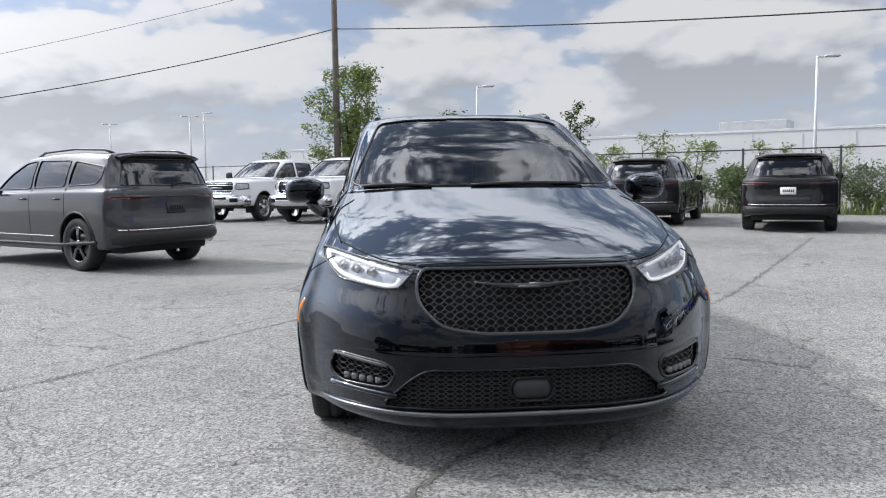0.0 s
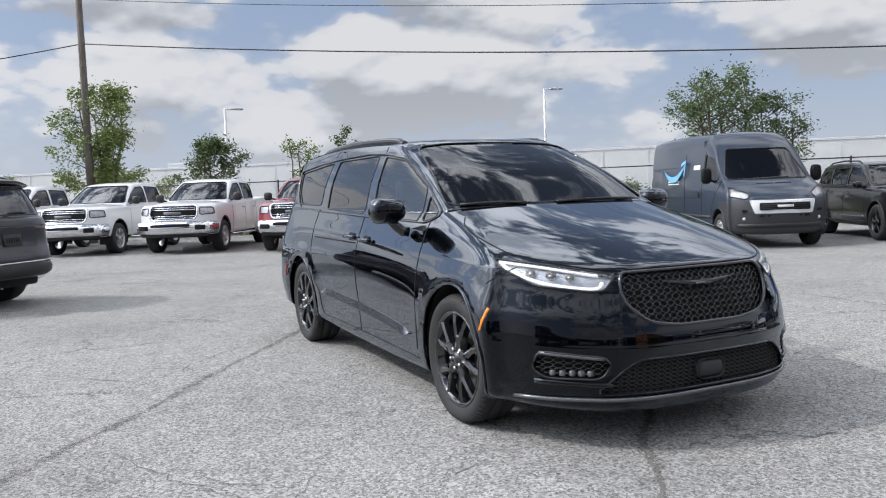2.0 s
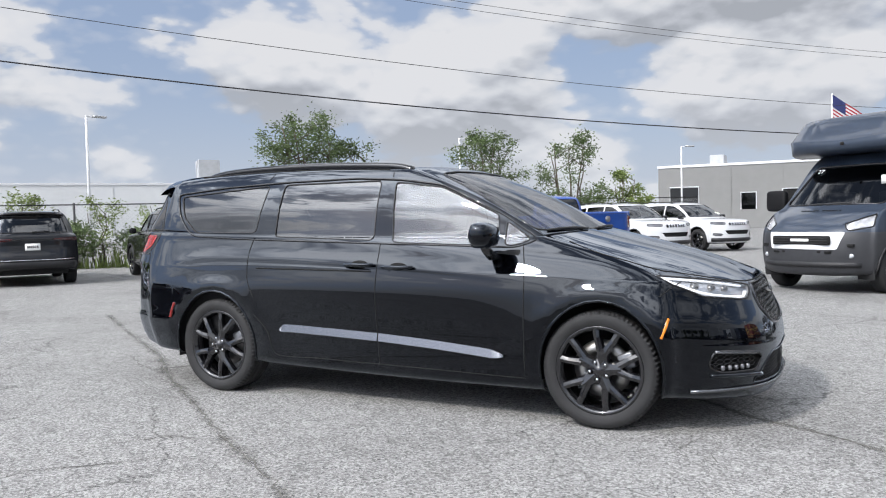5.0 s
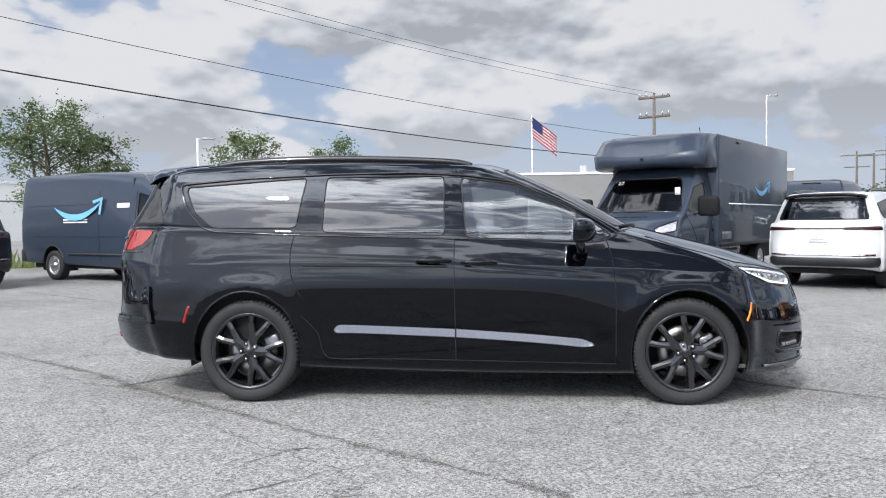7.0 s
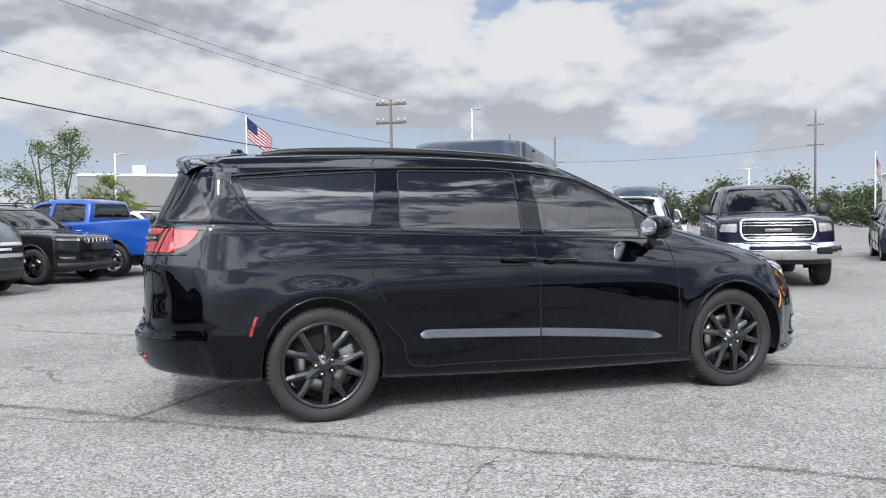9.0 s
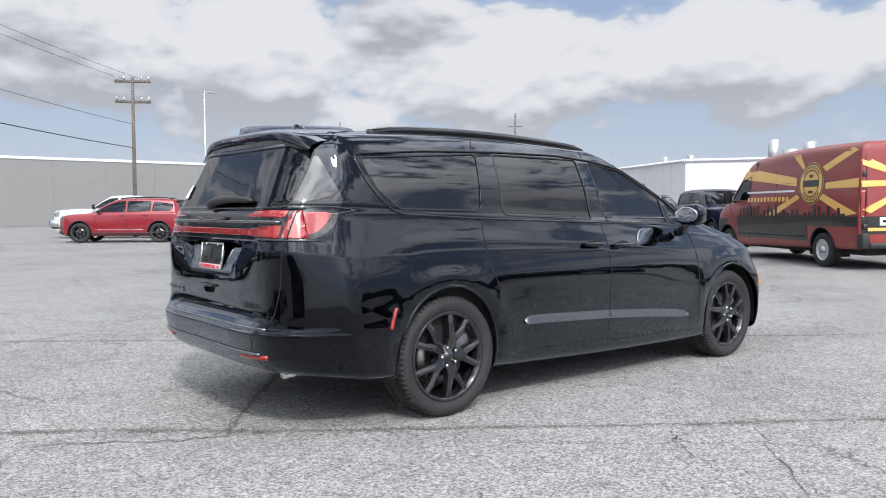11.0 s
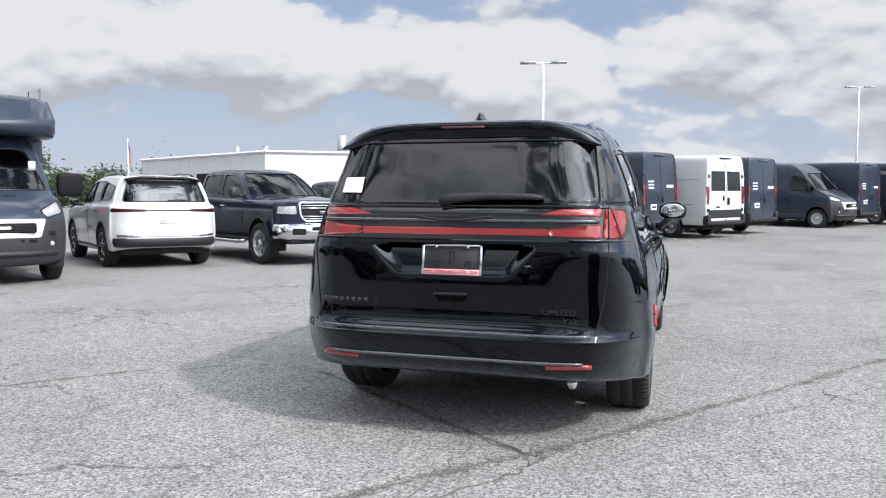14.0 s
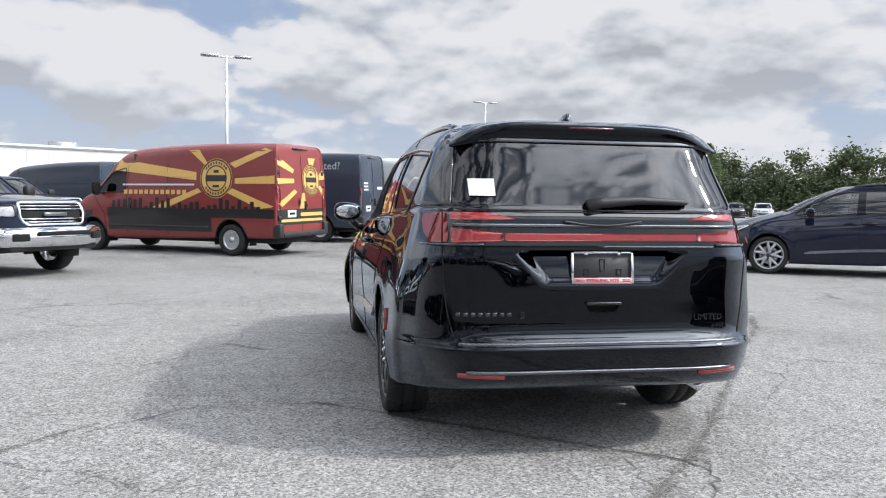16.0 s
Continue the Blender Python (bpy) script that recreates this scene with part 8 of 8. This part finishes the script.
wire((-2.25, 25.2, 7.05), (33.5, -7.1, 4.2), 0.8, 0.02)
wire((-2.25, 25.2, 8.6), (33.5, -7.1, 5.3), 0.85, 0.010)
wire((-1.2, 25.2, 10.75), (34.1, -7.1, 7.4), 0.9, 0.008)
wire((-3.2, 25.2, 10.75), (32.9, -7.1, 7.4), 0.95, 0.008)
wire((-2.25, 25.2, 7.05), (-24.0, 22.4, 3.1), 0.55, 0.018)
wire((-2.25, 25.2, 9.1), (-24.0, 22.4, 3.7), 0.3, 0.008)
wire((-1.2, 25.2, 10.75), (-24.0, 22.4, 6.2), 0.4, 0.008)
wire((-3.2, 25.2, 10.75), (-24.0, 22.9, 6.8), 0.4, 0.008)
wire((103.0, -49.0, 10.0), (90.0, -85.5, 12.0), 0.6, 0.02)


def light_pole(x, y, h, arms, twist, label="pale steel parking lot light pole", r=0.08):
    t = thing("lot_light", pose(x, y, 0, 0, 0, twist), label, "light pole")
    part("pole", cyl(bmesh.new(), (0, 0, 0), (0, 0, h), r, r * 0.7, 10), PALE, t)
    part("base", cyl(bmesh.new(), (0, 0, 0), (0, 0, 0.5), r * 2.4, None, 12), WALLGREY, t)
    for sg in arms:
        part("arm", box(bmesh.new(), min(0, sg * 0.35), max(0, sg * 0.35), -0.03, 0.03, h - 0.08, h - 0.02, 0.01, 1), PALE, t)
        part("lamp_head", box(bmesh.new(), min(sg * 0.30, sg * 0.95), max(sg * 0.30, sg * 0.95), -0.13, 0.13, h - 0.07, h + 0.03, 0.03, 1), GALV, t)


light_pole(4.64, -25.1, 6.85, (-1, 1), 10)
light_pole(-11.8, -53.0, 9.1, (-1, 1), 10)
light_pole(4.75, 37.5, 6.3, (1,), 0)
light_pole(18.6, 27.8, 6.4, (1,), -10)
light_pole(35.1, 17.1, 6.0, (1,), -60)
light_pole(53.7, 8.1, 6.3, (1,), -60)
light_pole(-21.2, 82.0, 8.4, (-1, 1), 0, r=0.12)
light_pole(-19.8, 82.4, 8.8, (1,), 0, r=0.12)
light_pole(55.0, -19.0, 10.5, (1,), -70, r=0.06)
light_pole(64.6, -53.6, 6.5, (-1, 1), 50)
light_pole(-35.0, 98.0, 8.8, (-1, 1), 0, r=0.12)


def building(name, x, y, ang, length, depth, h, material, label, doors=(), trim=ROOFING, boxes=()):
    t = thing(name, pose(x, y, 0, 0, 0, ang), label, "building", "", "structure")
    part("wall", box(bmesh.new(), 0, length, 0, depth, 0, h, 0.02, 1), material, t, smooth=False)
    part("parapet", box(bmesh.new(), -0.06, length + 0.06, -0.06, depth + 0.06, h, h + 0.22, 0.01, 1), trim, t, smooth=False)
    for x0, x1, z0, z1, m in doors:
        part("opening", box(bmesh.new(), x0, x1, -0.03, 0.05, z0, z1, 0.01, 1), m, t, smooth=False)
        part("opening_frame", tube(bmesh.new(), [(x0, -0.05, z0), (x0, -0.05, z1), (x1, -0.05, z1), (x1, -0.05, z0)], 0.06, 4), PALE, t, smooth=False)
    n = int(length / 4)
    for k in range(n):
        part("wall_rib", box(bmesh.new(), (k + 0.5) * length / n - 0.04, (k + 0.5) * length / n + 0.04, -0.04, 0.0, 0.1, h - 0.05), material, t, smooth=False)
    for x0, x1, y0, y1, z1 in boxes:
        part("roof_unit", box(bmesh.new(), x0, x1, y0, y1, h + 0.05, z1, 0.04, 1), GALV, t, smooth=False)
    return t


building("warehouse", -12.0, 96.0, -37, 95, 20, 5.0, WALLWHITE, "long low white warehouse beyond the fence", (), PALE, ((52, 58, 4, 8, 6.3), (76, 78, 3, 5, 7.6), (20, 24, 5, 8, 5.9)))
building("workshop_building", 64.0, 12.0, -90, 36, 25, 5.3, WALLGREY, "grey painted workshop building with a dark gate", ((10.0, 13.2, 0, 3.2, SEAM), (6.8, 8.0, 1.6, 3.0, DARKGLASS), (-0.0 + 1.0, 3.4, 2.0, 3.6, DARKGLASS)), PALE, ((4, 5.2, 2, 4, 6.4), (18, 18.6, 3, 4, 6.3)))


def hall():
    t = thing("white_hall", pose(0, 0, 0), "white metal clad hall with roof vents", "building", "", "structure")
    a, b = Vector((44.0, -50.0, 0)), Vector((27.0, -41.5, 0))
    c = Vector((13.0, -50.0, 0))
    for p, q in ((a, b), (b, c)):
        d = (q - p).normalized()
        nrm = Vector((d.y, -d.x, 0))
        if nrm.y > 0:
            nrm = -nrm
        bm = bmesh.new()
        vs = [bm.verts.new(v) for v in (p, q, q + nrm * 0.4, p + nrm * 0.4, p + Vector((0, 0, 4.5)), q + Vector((0, 0, 4.5)), q + nrm * 0.4 + Vector((0, 0, 4.5)), p + nrm * 0.4 + Vector((0, 0, 4.5)))]
        for f in ((0, 1, 5, 4), (1, 2, 6, 5), (2, 3, 7, 6), (3, 0, 4, 7), (4, 5, 6, 7)):
            bm.faces.new([vs[i] for i in f])
        bmesh.ops.recalc_face_normals(bm, faces=bm.faces)
        part("wall", bm, WALLWHITE, t, smooth=False)
        n = int((q - p).length / 1.2)
        for k in range(n):
            s = p.lerp(q, (k + 0.5) / n) - nrm * 0.03
            part("wall_rib", cyl(bmesh.new(), s + Vector((0, 0, 0.1)), s + Vector((0, 0, 4.4)), 0.012, None, 4), WALLWHITE, t, smooth=False)
        s = [p - nrm * 0.05 + Vector((0, 0, 4.55)), q - nrm * 0.05 + Vector((0, 0, 4.55))]
        part("parapet", tube(bmesh.new(), s, 0.12, 4), PALE, t, smooth=False)
    for x, y, z, r in ((23.5, -46.5, 6.0, 0.35), (21.5, -47.5, 5.8, 0.4), (22.5, -47.0, 5.3, 0.6), (18.0, -50.5, 5.1, 0.9), (29.0, -45.0, 5.2, 0.25), (33.0, -47.5, 5.4, 0.2)):
        part("roof_vent", cyl(bmesh.new(), (x, y, 4.3), (x, y, z), r, r, 10), GALV, t)
    for k, w in ((0.25, 1.6), (0.6, 1.6)):
        p = a.lerp(b, k)
        d = (b - a).normalized()
        part("gate", box(bmesh.new(), -w, w, -0.08, 0.08, 0, 3.2, 0.02, 1, m=Matrix.Translation(p + Vector((0.05, 0.1, 0))) @ Matrix.Rotation(math.atan2(d.y, d.x), 4, "Z")), SEAM, t, smooth=False)


hall()


def flag(x, y, h, w, ang, drop):
    t = thing("flag_pole", pose(x, y, 0, 0, 0, ang), "flag with red and white stripes on a tall pole", "flag")
    part("pole", cyl(bmesh.new(), (0, 0, 0), (0, 0, h), 0.09, 0.05, 8), PALE, t)
    hh = w * 0.62

    def cloth(u0, u1, v0, v1, material, name, out=0.0):
        bm = bmesh.new()
        rows = []
        for j in range(3):
            row = []
            for i in range(13):
                u, v = u0 + (u1 - u0) * i / 12, v0 + (v1 - v0) * j / 2
                row.append(bm.verts.new((u * w * 0.8, 0.12 * math.sin(u * 7) * u + out, h - 0.1 - v * hh - u * drop)))
            rows.append(row)
        for a, b in zip(rows, rows[1:]):
            for i in range(12):
                bm.faces.new((a[i], a[i + 1], b[i + 1], b[i]))
        part(name, bm, material, t)
    for k in range(13):
        cloth(0, 1, k / 13, (k + 1) / 13, FLAGRED if k % 2 == 0 else FLAGWHITE, "stripe")
    for o in (-0.03, 0.03):
        cloth(0, 0.42, 0, 7 / 13, FLAGBLUE, "canton", o)


flag(66.2, -1.6, 10.9, 3.0, -75, 1.8)
flag(49.6, -55.1, 7.0, 2.4, -60, 1.6)


def far_wood(name, spots, leaf, label, size=0.35, count=100):
    cents = []
    for x, y, h, w in spots:
        for k in range(int(14 + h * 3)):
            q = TREERND.random()
            rr = w * 0.5 * math.sin(math.pi * (0.15 + 0.75 * q)) * TREERND.uniform(0.4, 1)
            a = TREERND.random() * math.tau
            cents.append((Vector((x + rr * math.cos(a), y + rr * math.sin(a), h * (0.10 + 0.85 * q))), TREERND.uniform(0.6, 1.2)))
    me = leaves(cents, count, size, 0.75)
    me.materials.append(leaf)
    tagged(share(name, me), label, "trees", "", "stuff")


def conifer(x, y, h, w):
    """A spruce: a straight trunk with drooping tiers of short needled boughs."""
    t = thing("conifer", pose(x, y, 0), "tall dark spruce above the far woodland", "tree")
    part("trunk", cyl(bmesh.new(), (0, 0, 0), (0, 0, h), 0.16, 0.03, 7), BARK, t)
    cents = []
    for k in range(90):
        q = k / 89
        r = w * 0.5 * (1 - q) ** 0.8 * TREERND.uniform(0.75, 1.1) + 0.1
        a = k * 2.4
        z = h * (0.12 + 0.86 * q)
        for f in (0.4, 0.7, 1.0):
            cents.append((Vector((math.cos(a) * r * f, math.sin(a) * r * f, z - 0.35 * f * r * 0.5)), 1.0))
    me = leaves(cents, 26, 0.16, 0.17)
    me.materials.append(LEAF_DARK)
    share("crown", me, t)


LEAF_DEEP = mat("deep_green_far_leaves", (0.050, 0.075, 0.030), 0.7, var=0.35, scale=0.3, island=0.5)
# sunlight is put into this paler copy of the far green
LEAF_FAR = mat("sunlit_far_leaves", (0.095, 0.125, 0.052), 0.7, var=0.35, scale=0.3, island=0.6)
R2 = random.Random(3)
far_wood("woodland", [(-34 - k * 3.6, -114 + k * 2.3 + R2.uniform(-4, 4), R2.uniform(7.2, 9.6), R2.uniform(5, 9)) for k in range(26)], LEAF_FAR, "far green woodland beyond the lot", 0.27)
# the low row takes the darker copy, shade put into its green
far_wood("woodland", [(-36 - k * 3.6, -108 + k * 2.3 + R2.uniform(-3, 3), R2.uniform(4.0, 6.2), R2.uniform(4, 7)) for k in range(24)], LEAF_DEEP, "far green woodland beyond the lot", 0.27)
far_wood("woodland", [(112 - k * 3.2, -34 - k * 4.6, R2.uniform(3.0, 5.4), R2.uniform(5, 8)) for k in range(16)], LEAF_DEEP, "far green woodland beyond the lot", 0.27)
far_wood("woodland", [(74.2, -57.5, 5.6, 5.0), (69.5, -63.2, 6.0, 4.5), (60, -72.7, 5.6, 3.4), (64.1, -68.9, 4.2, 2.4), (78, -52, 4.6, 4)], LEAF_DEEP, "far round tree tops", 0.2)
conifer(-53.0, -95.0, 10.0, 8.5)
conifer(-45.0, -99.0, 10.2, 3.6)
